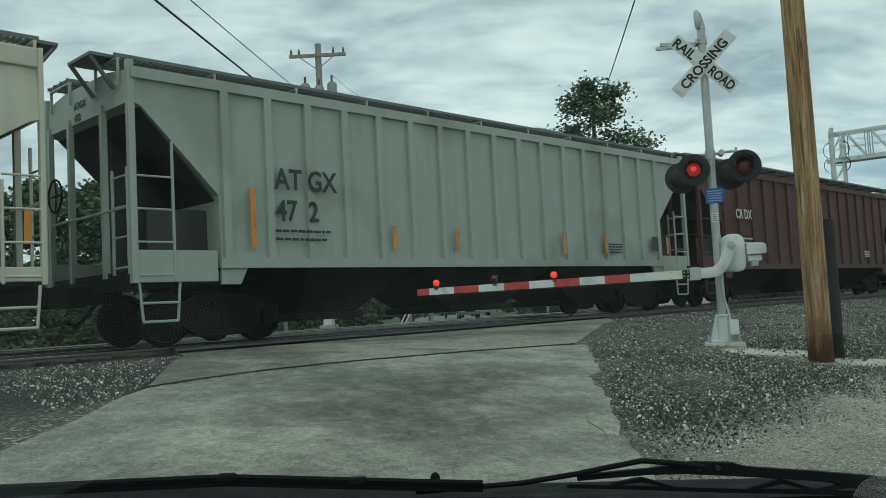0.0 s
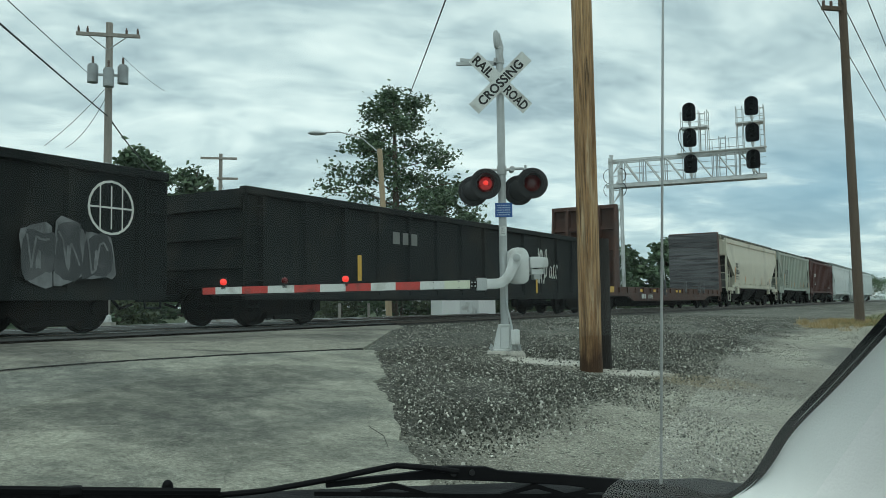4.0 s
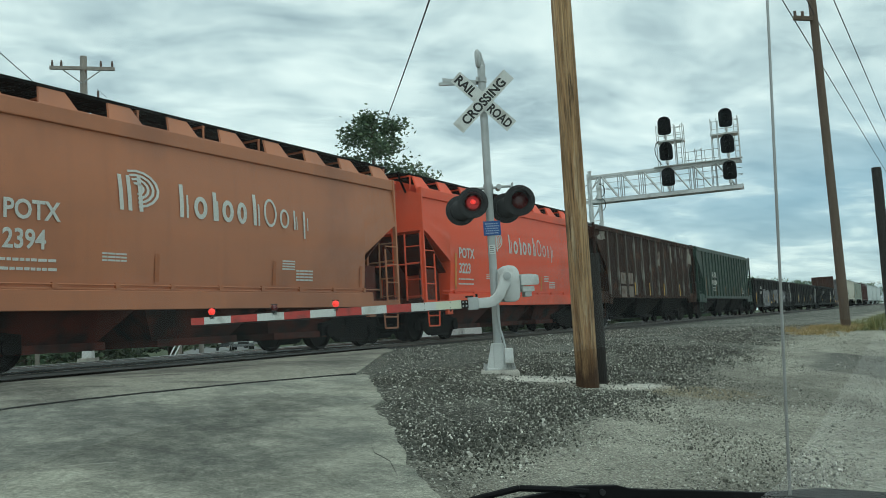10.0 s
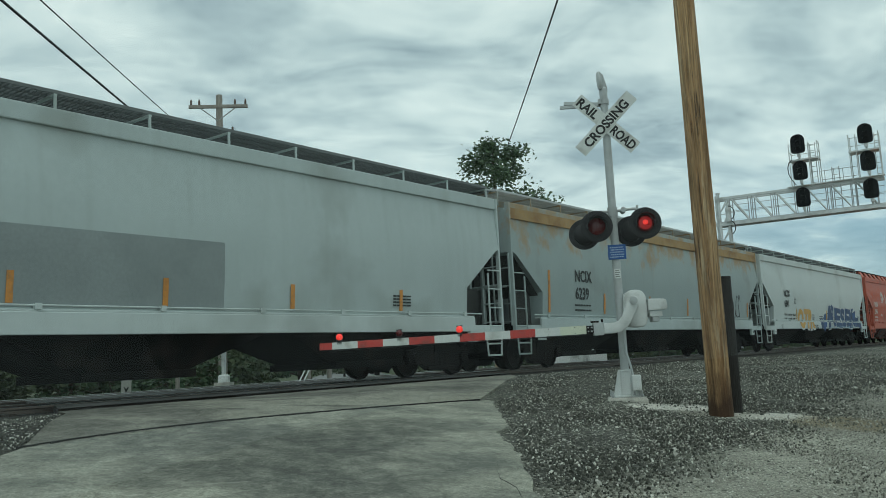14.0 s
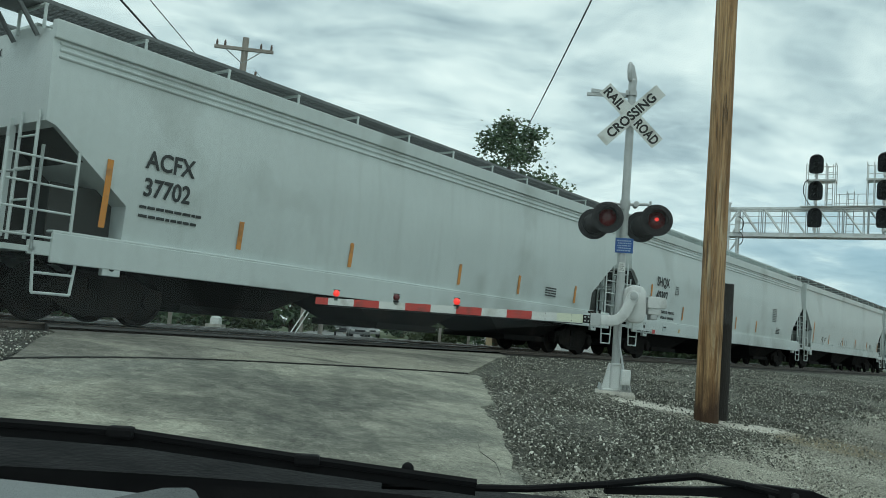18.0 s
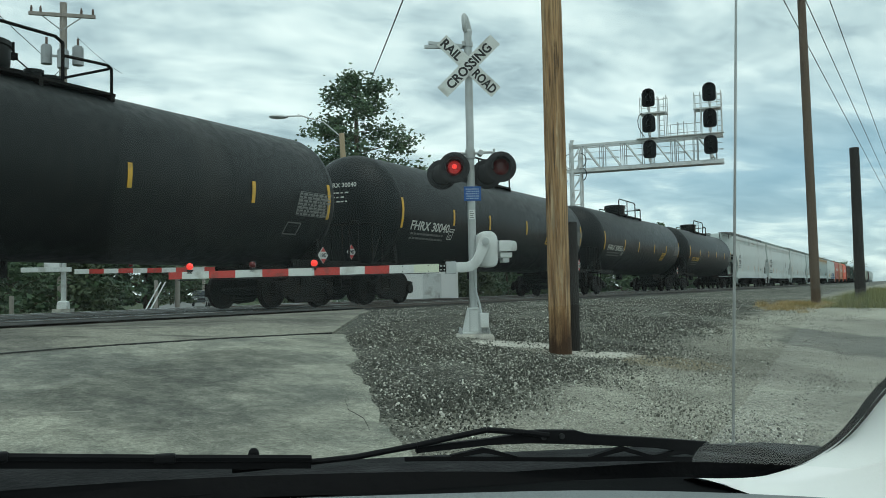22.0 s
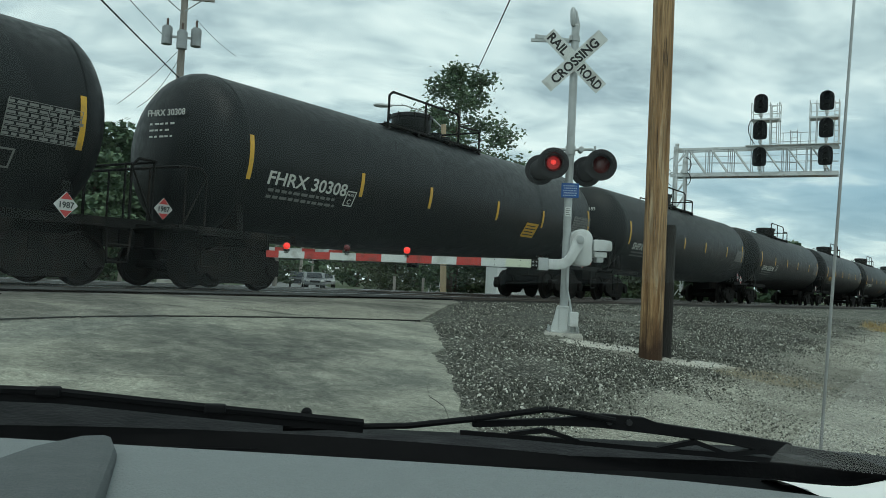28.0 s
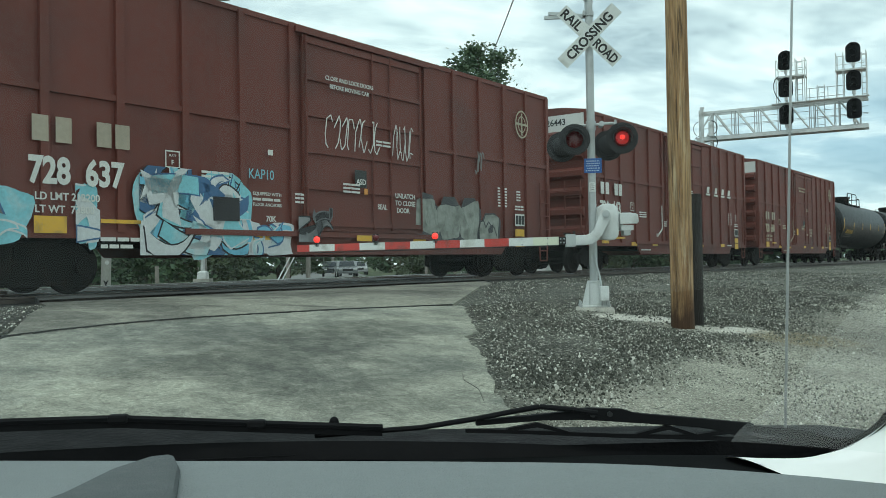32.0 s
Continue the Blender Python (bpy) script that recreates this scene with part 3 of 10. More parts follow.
    if gusset:
        for i in range(10):
            x = -h + 0.35 + (2 * h - 0.7) * i / 9
            g = Geo().slab([(x - 0.40, -1.50, ztop + 0.20), (x + 0.40, -1.50, ztop + 0.20), (x + 0.24, -1.27, board_z - 0.03), (x - 0.24, -1.27, board_z - 0.03)], (0, 0.05, 0))
            part("gusset", g, paint, car)
    return car, h


def tank_car(label, L, paint, r=1.6, zc=2.60, refs=(-7.42, -4.38, -1.42, 1.42, 4.72, 7.42), low=(-0.20, 0.08)):
    car = car_base("tank_car", label, L, 1.95)
    half = L / 2 - 0.82
    n = 40
    xs = []
    for k in range(9):
        a = math.pi / 2 * k / 8
        xs.append((-half + 0.80 * (1 - math.cos(a)), max(0.02, r * math.sin(a))))
    prof = xs + [(-x, rr) for x, rr in xs[::-1]]
    g = Geo().rings([[(x, rr * math.cos(2 * math.pi * i / n), zc + rr * math.sin(2 * math.pi * i / n)) for i in range(n)] for x, rr in prof])
    part("tank", g, paint, car, smooth=True)
    # weld seams round the shell
    for x in (-half + 0.82, -half * 0.5, 0, half * 0.5, half - 0.82):
        g = Geo().rings([[(x + dx, (r + 0.006) * math.cos(2 * math.pi * i / n), zc + (r + 0.006) * math.sin(2 * math.pi * i / n)) for i in range(n)] for dx in (-0.02, 0.02)], cap=False)
        part("weld_band", g, paint, car, smooth=True)
    for e in (-1, 1):
        g = Geo()
        g.box(min(e * (L / 2 - 0.55), e * (half - 2.6)), max(e * (L / 2 - 0.55), e * (half - 2.6)), -0.4, 0.4, 0.72, 1.10)
        part("stub_sill", g, M_UNDER, car)
        g = Geo()
        x = e * (half - 1.0)
        g.slab([(x, -1.35, 1.0), (x, 1.35, 1.0), (x, 1.25, zc - 0.75), (x, 0.5, zc - 1.42), (x, -0.5, zc - 1.42), (x, -1.25, zc - 0.75)], (e * 0.16, 0, 0))
        part("saddle", g, M_UNDER, car)
        g = Geo()
        g.box(min(e * (L / 2 - 0.2), e * (half - 0.35)), max(e * (L / 2 - 0.2), e * (half - 0.35)), -1.5, 1.5, 1.06, 1.13)
        g.box(min(e * (L / 2 - 0.62), e * (half - 2.2)), max(e * (L / 2 - 0.62), e * (half - 2.2)), -1.52, -1.44, 0.98, 1.12)
        part("end_platform", g, M_UNDER, car)
        g = Geo()
        xa, xb = e * (half + 0.08), e * (L / 2 - 0.22)
        g.path([(xa, -1.5, 1.1), (xa, -1.5, 2.0), (xa + e * 0.12, -1.5, 2.13), (xb - e * 0.1, -1.5, 2.13), (xb, -1.42, 2.13), (xb, 1.42, 2.13), (xb - e * 0.1, 1.5, 2.13), (xb - e * 0.1, 1.5, 1.1)], 0.024, 6)
        g.path([(xb - e * 0.08, -1.48, 1.1), (xb - e * 0.08, -1.48, 2.13)], 0.022, 6)
        g.path([(xa, -1.5, 2.0), (xb - e * 0.08, -1.49, 1.15)], 0.018, 6)
        g.path([(xb, -0.6, 1.1), (xb, -0.6, 2.13)], 0.02, 6).path([(xb, 0.6, 1.1), (xb, 0.6, 2.13)], 0.02, 6)
        part("handrail", g, M_UNDER, car)
        stirrup(car, min(e * (L / 2 - 0.68), e * (L / 2 - 1.15)), max(e * (L / 2 - 0.68), e * (L / 2 - 1.15)), -1.5, M_UNDER)
    # manway, valves, platform and rails on top
    zt = zc + r
    bowl = [(0.30, -0.12), (0.44, 0.02), (0.52, 0.12), (0.53, 0.40), (0.56, 0.42), (0.56, 0.50), (0.45, 0.54), (0.10, 0.57)]
    man = part("manway", Geo().rings([[(-0.4 + q * math.cos(2 * math.pi * i / 24), q * math.sin(2 * math.pi * i / 24), zt + dz) for i in range(24)] for q, dz in bowl]), paint, car, smooth=True)
    for k in range(8):
        a = 2 * math.pi * k / 8
        part("eye_bolt", Geo().tube((-0.4 + 0.57 * math.cos(a), 0.57 * math.sin(a), zt + 0.34), (-0.4 + 0.57 * math.cos(a), 0.57 * math.sin(a), zt + 0.52), 0.022, 6), M_UNDER, man)
    part("hinge", Geo().box(0.14, 0.34, -0.06, 0.06, zt + 0.34, zt + 0.46), M_UNDER, man, bevel=0.01)
    for x, rr, hh in ((0.62, 0.14, 0.16), (0.95, 0.19, 0.10)):
        g = Geo().tube((x, -0.1, zt - 0.15), (x, -0.1, zt + hh), rr, 14)
        g.tube((x, -0.1, zt + hh), (x, -0.1, zt + hh + 0.05), rr * 1.2, 14)
        part("valve", g, paint, car, smooth=True)
    g = Geo()
    g.box(-2.45, 1.76, -0.86, -0.5, zt - 0.14, zt - 0.09)
    g.box(-2.45, 1.76, 0.5, 0.86, zt - 0.14, zt - 0.09)
    for x in (-2.4, -1.2, 0.2, 1.7):
        g.box(x - 0.04, x + 0.04, -0.86, 0.86, zt - 0.24, zt - 0.12)
    part("top_platform", g, M_UNDER, car)
    part("safety_rail", Geo().path([(-2.42, -0.82, zt - 0.1), (-2.42, -0.82, zt + 0.58), (-2.28, -0.82, zt + 0.68), (0.50, -0.82, zt + 0.68), (0.65, -0.82, zt + 0.60), (0.65, -0.82, zt - 0.1)], 0.03, 8), M_UNDER, car, smooth=True)
    part("rail_post", Geo().tube((-0.9, -0.82, zt - 0.1), (-0.9, -0.82, zt + 0.68), 0.026, 8), M_UNDER, car)
    for y, x in ((-0.82, 0.65), (0.82, -0.5)):
        part("end_hoop", Geo().path([(x, y, zt + 0.38), (1.60, y, zt + 0.42), (1.70, y, zt + 0.36), (1.70, y, zt - 0.1)], 0.028, 8), M_UNDER, car, smooth=True)
    part("rail_post", Geo().tube((-0.5, 0.82, zt - 0.1), (-0.5, 0.82, zt + 0.40), 0.026, 8), M_UNDER, car)
    part("end_rail", Geo().tube((1.70, -0.82, zt + 0.38), (1.70, 0.82, zt + 0.38), 0.026, 8), M_UNDER, car)
    g = Geo().tube((0, 0, zc - r - 0.28), (0, 0, zc - r + 0.1), 0.16, 12)
    part("outlet_valve", g, M_UNDER, car)
    # curved reflectors
    def strip(x, w, a0, a1, material, name="reflector"):
        g = Geo()
        rr = r + 0.012
        q = [[(x + dx, -rr * math.cos(a), zc + rr * math.sin(a)) for dx in (-w / 2, w / 2)] for a in np.linspace(a0, a1, 6)]
        q2 = [[(x + dx, -(rr - 0.008) * math.cos(a), zc + (rr - 0.008) * math.sin(a)) for dx in (-w / 2, w / 2)] for a in np.linspace(a0, a1, 6)]
        g.rings([a + b[::-1] for a, b in zip(q, q2)])
        part(name, g, material, car)
    for i, x in enumerate(refs):
        strip(max(min(x, half - 0.84), -half + 0.84), 0.10, -0.32 if i in (0, 5) else low[0], 0.20 if i in (0, 5) else low[1], M_YELLOW)
    def on_shell(x, a):
        return Matrix.Translation((x, -(r + 0.015) * math.cos(a), zc + (r + 0.015) * math.sin(a))) @ Euler((radians(90) - a, 0, 0)).to_matrix().to_4x4()
    return car, half, on_shell


def tank_writing(car, half, on_shell, marks, stencil, low=-0.42, width=2.2, x=-6.75, grid=True, logo_box=True):
    lettering(marks, 0.37, on_shell(x, low), stencil, car, 0.016, width=width)
    for k in range(2):
        g = Geo()
        px = 0.0
        rnd = random.Random(len(marks) + k)
        while px < 1.9:
            w = rnd.uniform(0.06, 0.2)
            g.box(px, px + w, 0, 0.06, -0.002, 0.003)
            px += w + 0.05
        part("marking", g, M_STENCIL_G, car, m=on_shell(x + 0.1, low - 0.09 - 0.085 * k))
    # the number again on the domed end
    on_head = lambda z: Matrix.Translation((-half - 0.05, 0.32, z)) @ Euler((radians(90), 0, radians(-83))).to_matrix().to_4x4()
    lettering(marks, 0.17, on_head(3.22), stencil, car, 0.012, width=0.95)
    for k in range(3):
        g = Geo()
        for j in range(5 - k % 2):
            g.box(0.08 + j * 0.13, 0.08 + j * 0.13 + (0.06, 0.1, 0.08)[(j + k) % 3], 0, 0.035, -0.002, 0.003)
        part("marking", g, stencil, car, m=on_head(3.05 - 0.12 * k))
    if logo_box:
        g = Geo()
        ink = M_STENCIL_G if stencil is M_STENCIL_Y else M_STENCIL_W
        plate_c = marks[0] == "F"
        m = on_shell(x + width, -0.46) if plate_c else on_shell(x + width + 0.42, low + 0.02)
        for a, b, c, dd in ((0, 0.3, 0, 0.025), (0, 0.3, 0.325, 0.35), (0, 0.025, 0, 0.35), (0.275, 0.3, 0, 0.35)) + (() if plate_c else ((0.1, 0.2, 0.1, 0.13), (0.1, 0.13, 0.13, 0.28))):
            g.box(a, b, c, dd, -0.002, 0.003)
        part("stencil_box", g, ink, car, m=m)
        if plate_c:
            lettering("C", 0.16, m @ Matrix.Translation((0.15, 0.05, 0.002)), ink, car, 0.02, "CENTER")
            lettering("PLATE", 0.07, m @ Matrix.Translation((0.15, 0.235, 0.002)), ink, car, 0.01, "CENTER")
    if grid:
        g = Geo()
        rnd = random.Random(7)
        for r_ in range(7):
            px = 0.0
            while px < 1.05:
                w = rnd.uniform(0.06, 0.2)
                g.box(px, px + w, r_ * 0.078 + 0.02, r_ * 0.078 + 0.06, -0.002, 0.003)
                px += w + 0.04
        for k in range(8):
            g.box(0.0, 1.16, k * 0.078, k * 0.078 + 0.010, -0.002, 0.003)
        for k in (0.0, 0.62, 0.80, 0.98, 1.15):
            g.box(k, k + 0.012, 0.0, 0.55, -0.002, 0.003)
        part("data_panel", g, mat("dull_stencil_white", (0.24, 0.24, 0.23), 0.8, bump=0), car, m=on_shell(6.2, -0.30))
    g = Geo()
    for a, b, c, dd in ((0, 0.5, 0, 0.03), (0, 0.5, 0.3, 0.33), (0, 0.03, 0, 0.33), (0.47, 0.5, 0, 0.33)):
        g.box(a, b, c, dd, -0.002, 0.003)
    part("placard_holder", g, M_STENCIL_G, car, m=on_shell(5.95, -0.60))
    # diamond placards by the end platforms
    for sx in (-1, 1):
        g = Geo().slab([(0, 0, -0.2), (0.2, 0, 0), (0, 0, 0.2), (-0.2, 0, 0)], (0, 0.01, 0))
        pl = part("placard", g, M_LABEL_W, car, "white and red diamond hazard placard", m=Matrix.Translation((-half - 0.36, -0.72, 1.42) if sx < 0 else (half - 1.05, -1.53, 1.24)))
        for top in (1, -1):
            g = Geo().slab([(0, 0, top * 0.19), (0.1, 0, top * 0.085), (-0.1, 0, top * 0.085)], (0, -0.004, 0))
            part("placard_mark", g, M_PLACARD_R, pl, m=Matrix.Translation((0, -0.003, 0)))
        lettering("1987", 0.13, Matrix.Translation((0, -0.006, -0.045)) @ Euler((radians(90), 0, 0)).to_matrix().to_4x4(), M_STENCIL_K, pl, 0.02, "CENTER")


def boxcar(label, L, paint, number, ends):
    car = car_base("boxcar", label, L, 2.3)
    h = L / 2 - 1.0
    zb, zt, hw = 0.92, 5.10, 1.55
    part("body", Geo().box(-h, h, -hw, hw, zb, zt), paint, car, bevel=0.03)
    g = Geo().rings([[(x, -hw - 0.03, zt), (x, -0.8, zt + 0.12), (x, 0, zt + 0.16), (x, 0.8, zt + 0.12), (x, hw + 0.03, zt), (x, hw + 0.03, zt - 0.1), (x, -hw - 0.03, zt - 0.1)] for x in (-h - 0.03, h + 0.03)])
    part("roof", g, ends, car)
    for i in range(14):
        x = -h + 0.5 + (2 * h - 1.0) * i / 13
        part("roof_rib", Geo().rings([[(x + dx, -hw, zt + 0.02), (x + dx, 0, zt + 0.19), (x + dx, hw, zt + 0.02), (x + dx, 0, zt + 0.12)] for dx in (-0.05, 0.05)]), ends, car)
    dx0, dx1 = -1.62, 2.12
    for sy in (-1, 1):
        for x in np.r_[np.linspace(-h + 0.06, dx0 - 0.25, 6), np.linspace(dx1 + 0.25, h - 0.06, 6)]:
            part("side_post", Geo().box(x - 0.07, x + 0.07, sy * (hw + 0.03) - 0.035, sy * (hw + 0.03) + 0.035, zb + 0.05, zt - 0.05), paint, car)
        g = Geo()
        for a, b in ((-h + 0.1, dx0 - 0.3), (dx1 + 0.3, h - 0.1)):
            g.box(a, b, sy * (hw + 0.015) - 0.03, sy * (hw + 0.015) + 0.03, 3.02, 3.12)
        part("belt_rail", g, paint, car)
        g = Geo().box(-h, h, sy * (hw + 0.01) - 0.03, sy * (hw + 0.01) + 0.03, zb - 0.06, zb + 0.08)
        g.slab([(-4.2, sy * (hw + 0.02), zb), (-3.9, sy * (hw + 0.02), 0.60), (5.6, sy * (hw + 0.02), 0.60), (5.9, sy * (hw + 0.02), zb)], (0, -sy * 0.05, 0))
        part("side_sill", g, paint, car)
        # plug door
        door = part("door", Geo().box(dx0, dx1, sy * (hw + 0.05) - 0.03, sy * (hw + 0.05) + 0.03, zb + 0.15, zt - 0.2), paint, car)
        for z in np.linspace(zb + 0.3, zt - 0.3, 6):
            part("door_rib", Geo().box(dx0 + 0.05, dx1 - 0.05, sy * (hw + 0.10) - 0.025, sy * (hw + 0.10) + 0.025, z - 0.05, z + 0.05), paint, door)
        for x in (dx0 + 0.06, 0.4, 1.0, dx1 - 0.06):
            part("locking_rod", Geo().tube((x, sy * (hw + 0.12), zb + 0.2), (x, sy * (hw + 0.12), zt - 0.2), 0.024, 6), paint, door)
        for z in (zt - 0.12, zb + 0.08):
            part("door_track", Geo().box(dx0 - 2.8 if z < 2 else dx0 - 0.2, dx1 + 0.3, sy * (hw + 0.07) - 0.05, sy * (hw + 0.07) + 0.05, z - 0.05, z + 0.05), paint, car)
    for e in (-1, 1):
        for k in range(6):
            z = zb + 0.42 + k * 0.60
            g = Geo().rings([[(e * (h + dd), y, z + dz) for dd, dz in ((0.0, -0.20), (0.16, -0.10), (0.16, 0.06), (0.0, 0.16))] for y in (-hw + 0.08, hw - 0.08)])
            part("end_corrugation", g, ends, car)
        ladder(car, e * (h - 0.08), e * (h - 0.55), -hw - 0.07, 1.1, 2.6, ends, 4)
        ladder(car, -1.4, -0.85, e * (h + 0.13), 1.15, 2.9, ends, 5, along_x=False)
        stirrup(car, min(e * (h - 0.08), e * (h - 0.55)), max(e * (h - 0.08), e * (h - 0.55)), -hw - 0.02, ends)
        g = Geo().box(min(e * h, e * (h + 0.35)), max(e * h, e * (h + 0.35)), -0.9, 0.9, 1.15, 1.22)
        part("end_platform", g, ends, car)
        x = e * (h + 0.015)
        panel = part("end_panel", Geo().box(min(x, x + e * 0.012), max(x, x + e * 0.012), -hw + 0.04, hw - 0.04, zt - 0.62, zt - 0.02), M_LABEL_W, car, "white panel at the top of the end wall")
        if e < 0:
            lettering(number.replace("  ", ""), 0.28, Matrix.Translation((x - 0.016, -0.05, zt - 0.42)) @ Euler((radians(90), 0, radians(-90))).to_matrix().to_4x4(), M_STENCIL_K, panel, 0.02)
            g = Geo()
            for k in range(4):
                g.box(x - 0.02, x - 0.012, 0.16 + 0.22 * k, 0.31 + 0.22 * k, zt - 0.42, zt - 0.22)
            part("initial_blocks", g, M_STENCIL_K, panel)
        g = Geo().path([(e * (h + 0.2), -1.4, 2.55), (e * (h + 0.2), 1.4, 2.55)], 0.018, 6)
        for y in (-1.3, 0.0, 1.3):
            g.tube((e * (h + 0.2), y, 2.55), (e * h, y, 2.55), 0.014, 5)
        part("grab_iron", g, ends, car)
    part("underframe", Geo().box(-h, h, -0.45, 0.45, 0.75, zb), M_UNDER, car)
    for x in (-3.2, -1.0, 1.4, 3.4):
        part("cross_bearer", Geo().box(x - 0.1, x + 0.1, -hw + 0.1, hw - 0.1, 0.82, zb), M_UNDER, car)
    part("brake_tank", Geo().tube((-0.9, -0.8, 0.82), (0.4, -0.8, 0.82), 0.22, 12), M_UNDER, car, smooth=True)
    return car, h, hw


def gondola(label, L, paint):
    car = car_base("gondola", label, L, 2.3)
    h = L / 2 - 0.40
    zb, zt, hw = 0.72, 2.72, 1.52
    part("floor", Geo().box(-h, h, -hw, hw, zb, zb + 0.12), M_UNDER, car)
    for sy in (-1, 1):
        part("side", Geo().box(-h, h, sy * hw - 0.03, sy * hw + 0.03, zb - 0.1, zt), paint, car)
        part("top_chord", Geo().box(-h - 0.03, h + 0.03, sy * (hw + 0.04) - 0.09, sy * (hw + 0.04) + 0.09, zt - 0.04, zt + 0.12), paint, car, bevel=0.02)
        part("side_sill", Geo().box(-h, h, sy * (hw + 0.04) - 0.05, sy * (hw + 0.04) + 0.05, zb - 0.16, zb + 0.05), paint, car)
        n = 15
        for i in range(n):
            x = -h + 0.55 + (2 * h - 1.1) * i / (n - 1)
            g = Geo().rings([[(x - 0.13, sy * hw, z), (x - 0.07, sy * (hw + 0.11), z), (x + 0.07, sy * (hw + 0.11), z), (x + 0.13, sy * hw, z)] for z in (zb - 0.05, zt - 0.03)])
            part("side_stake", g, paint, car)
    for e in (-1, 1):
        part("end", Geo().box(min(e * h, e * (h - 0.06)), max(e * h, e * (h - 0.06)), -hw, hw, zb, zt + 0.08), paint, car)
        for z in (1.3, 1.9, 2.5):
            part("end_rib", Geo().box(min(e * h, e * (h + 0.1)), max(e * h, e * (h + 0.1)), -hw, hw, z - 0.1, z + 0.1), paint, car)
        ladder(car, e * (h - 0.05), e * (h - 0.48), -hw - 0.12, 0.75, 2.65, paint, 5)
        stirrup(car, min(e * (h - 0.05), e * (h - 0.48)), max(e * (h - 0.05), e * (h - 0.48)), -hw - 0.05, paint)
    part("centre_sill", Geo().box(-h, h, -0.4, 0.4, 0.72, zb), M_UNDER, car)
    return car, h, hw


def bulkhead_flat(label, L, paint, wood):
    car = car_base("bulkhead_flatcar", label, L, 2.4)
    h = L / 2 - 0.6
    part("deck", Geo().box(-h, h, -1.45, 1.45, 0.94, 1.04), wood, car)
    for sy in (-1, 1):
        g = Geo().slab([(-h, sy * 1.5, 1.07), (h, sy * 1.5, 1.07), (h, sy * 1.5, 0.70), (h - 3.2, sy * 1.5, 0.66), (h - 4.0, sy * 1.5, 0.46), (-h + 4.0, sy * 1.5, 0.46), (-h + 3.2, sy * 1.5, 0.66), (-h, sy * 1.5, 0.70)], (0, -sy * 0.08, 0))
        part("side_sill", g, paint, car)
        for i in range(18):
            x = -h + 0.9 + (2 * h - 1.8) * i / 17
            part("stake_pocket", Geo().box(x - 0.09, x + 0.09, sy * 1.53 - 0.04, sy * 1.53 + 0.04, 0.82, 1.04), paint, car)
    for i, x in enumerate((-5.6, -3.6, -1.75, 0.16, 0.76)):
        part("reflector", Geo().box(x, x + 0.34, -1.585, -1.575, 0.86, 0.98), M_YELLOW, car)
    # bulkheads: timber faces inward, steel frame outward
    for e in (-1, 1):
        x = e * (h - 0.25) if e > 0 else -h + 2.2
        for k in range(13):
            z = 1.04 + k * 0.268
            dz = random.uniform(-0.01, 0.01)
            part("plank", Geo().box(min(x, x - e * 0.09) + dz, max(x, x - e * 0.09) + dz, -1.48, 1.48, z, z + 0.256), M_PLANK, car)
        for y in (-1.42, -0.72, 0.0, 0.72, 1.42):
            g = Geo().slab([(x + e * 0.02, y - 0.06, 0.95), (x + e * (0.75 if e > 0 else 0.7), y - 0.06, 0.95), (x + e * (0.30 if e > 0 else 0.3), y - 0.06, 4.58), (x + e * 0.02, y - 0.06, 4.58)], (0, 0.12 if abs(y) < 1.4 else 0.07, 0))
            part("bulkhead_post", g, paint, car)
        for z in (1.8, 2.7, 3.6, 4.5):
            part("bulkhead_rail", Geo().box(min(x + e * 0.02, x + e * 0.25), max(x + e * 0.02, x + e * 0.25), -1.46, 1.46, z - 0.08, z + 0.08), paint, car)
        part("bulkhead_sheet", Geo().box(min(x + e * 0.01, x + e * 0.05), max(x + e * 0.01, x + e * 0.05), -1.46, 1.46, 1.04, 4.58), paint, car)
        ladder(car, -0.6, -0.15, x + e * (0.75 if e > 0 else 0.62), 1.0, 4.3, paint, 9, along_x=False)
        stirrup(car, min(e * (h - 0.1), e * (h - 0.6)), max(e * (h - 0.1), e * (h - 0.6)), -1.5, paint)
    for x, z1 in ((-1.94, 1.47), (5.5, 1.44), (4.6, 1.41), (1.83, 1.44)):
        part("stake", Geo().box(x, x + 0.12, -1.68, -1.59, 0.72 if x < 0 else 0.85, z1), M_PLANK, car, "bare timber stake", m=Matrix.Rotation(0.0, 4, "Y"))
    part("stake_rod", Geo().tube((-1.9, -1.62, 1.44), (-2.04, -1.62, 2.5), 0.03, 8), M_GALV, car, "leaning grey steel rod")
    part("centre_sill", Geo().box(-h, h, -0.4, 0.4, 0.55, 0.95), M_UNDER, car)
    return car, h

SPEED = 17.0
FLASH = 1.486
TRAIN = []


def blob(g, cx, cz, w, h, y, rnd, n=18, rough=0.25):
    """A closed wavy outline painted on a flank."""
    ph = [rnd.uniform(0, 6.28) for _ in range(4)]
    pts = []
    for i in range(n):
        a = 2 * math.pi * i / n
        k = 1 + rough * (0.5 * math.sin(2 * a + ph[0]) + 0.35 * math.sin(3 * a + ph[1]) + 0.3 * math.sin(5 * a + ph[2]))
        ca, sa = math.cos(a), math.sin(a)
        e = 0.55
        pts.append((cx + w / 2 * k * math.copysign(abs(ca) ** e, ca), y, cz + h / 2 * k * math.copysign(abs(sa) ** e, sa)))
    g.slab(pts, (0, 0.004, 0))


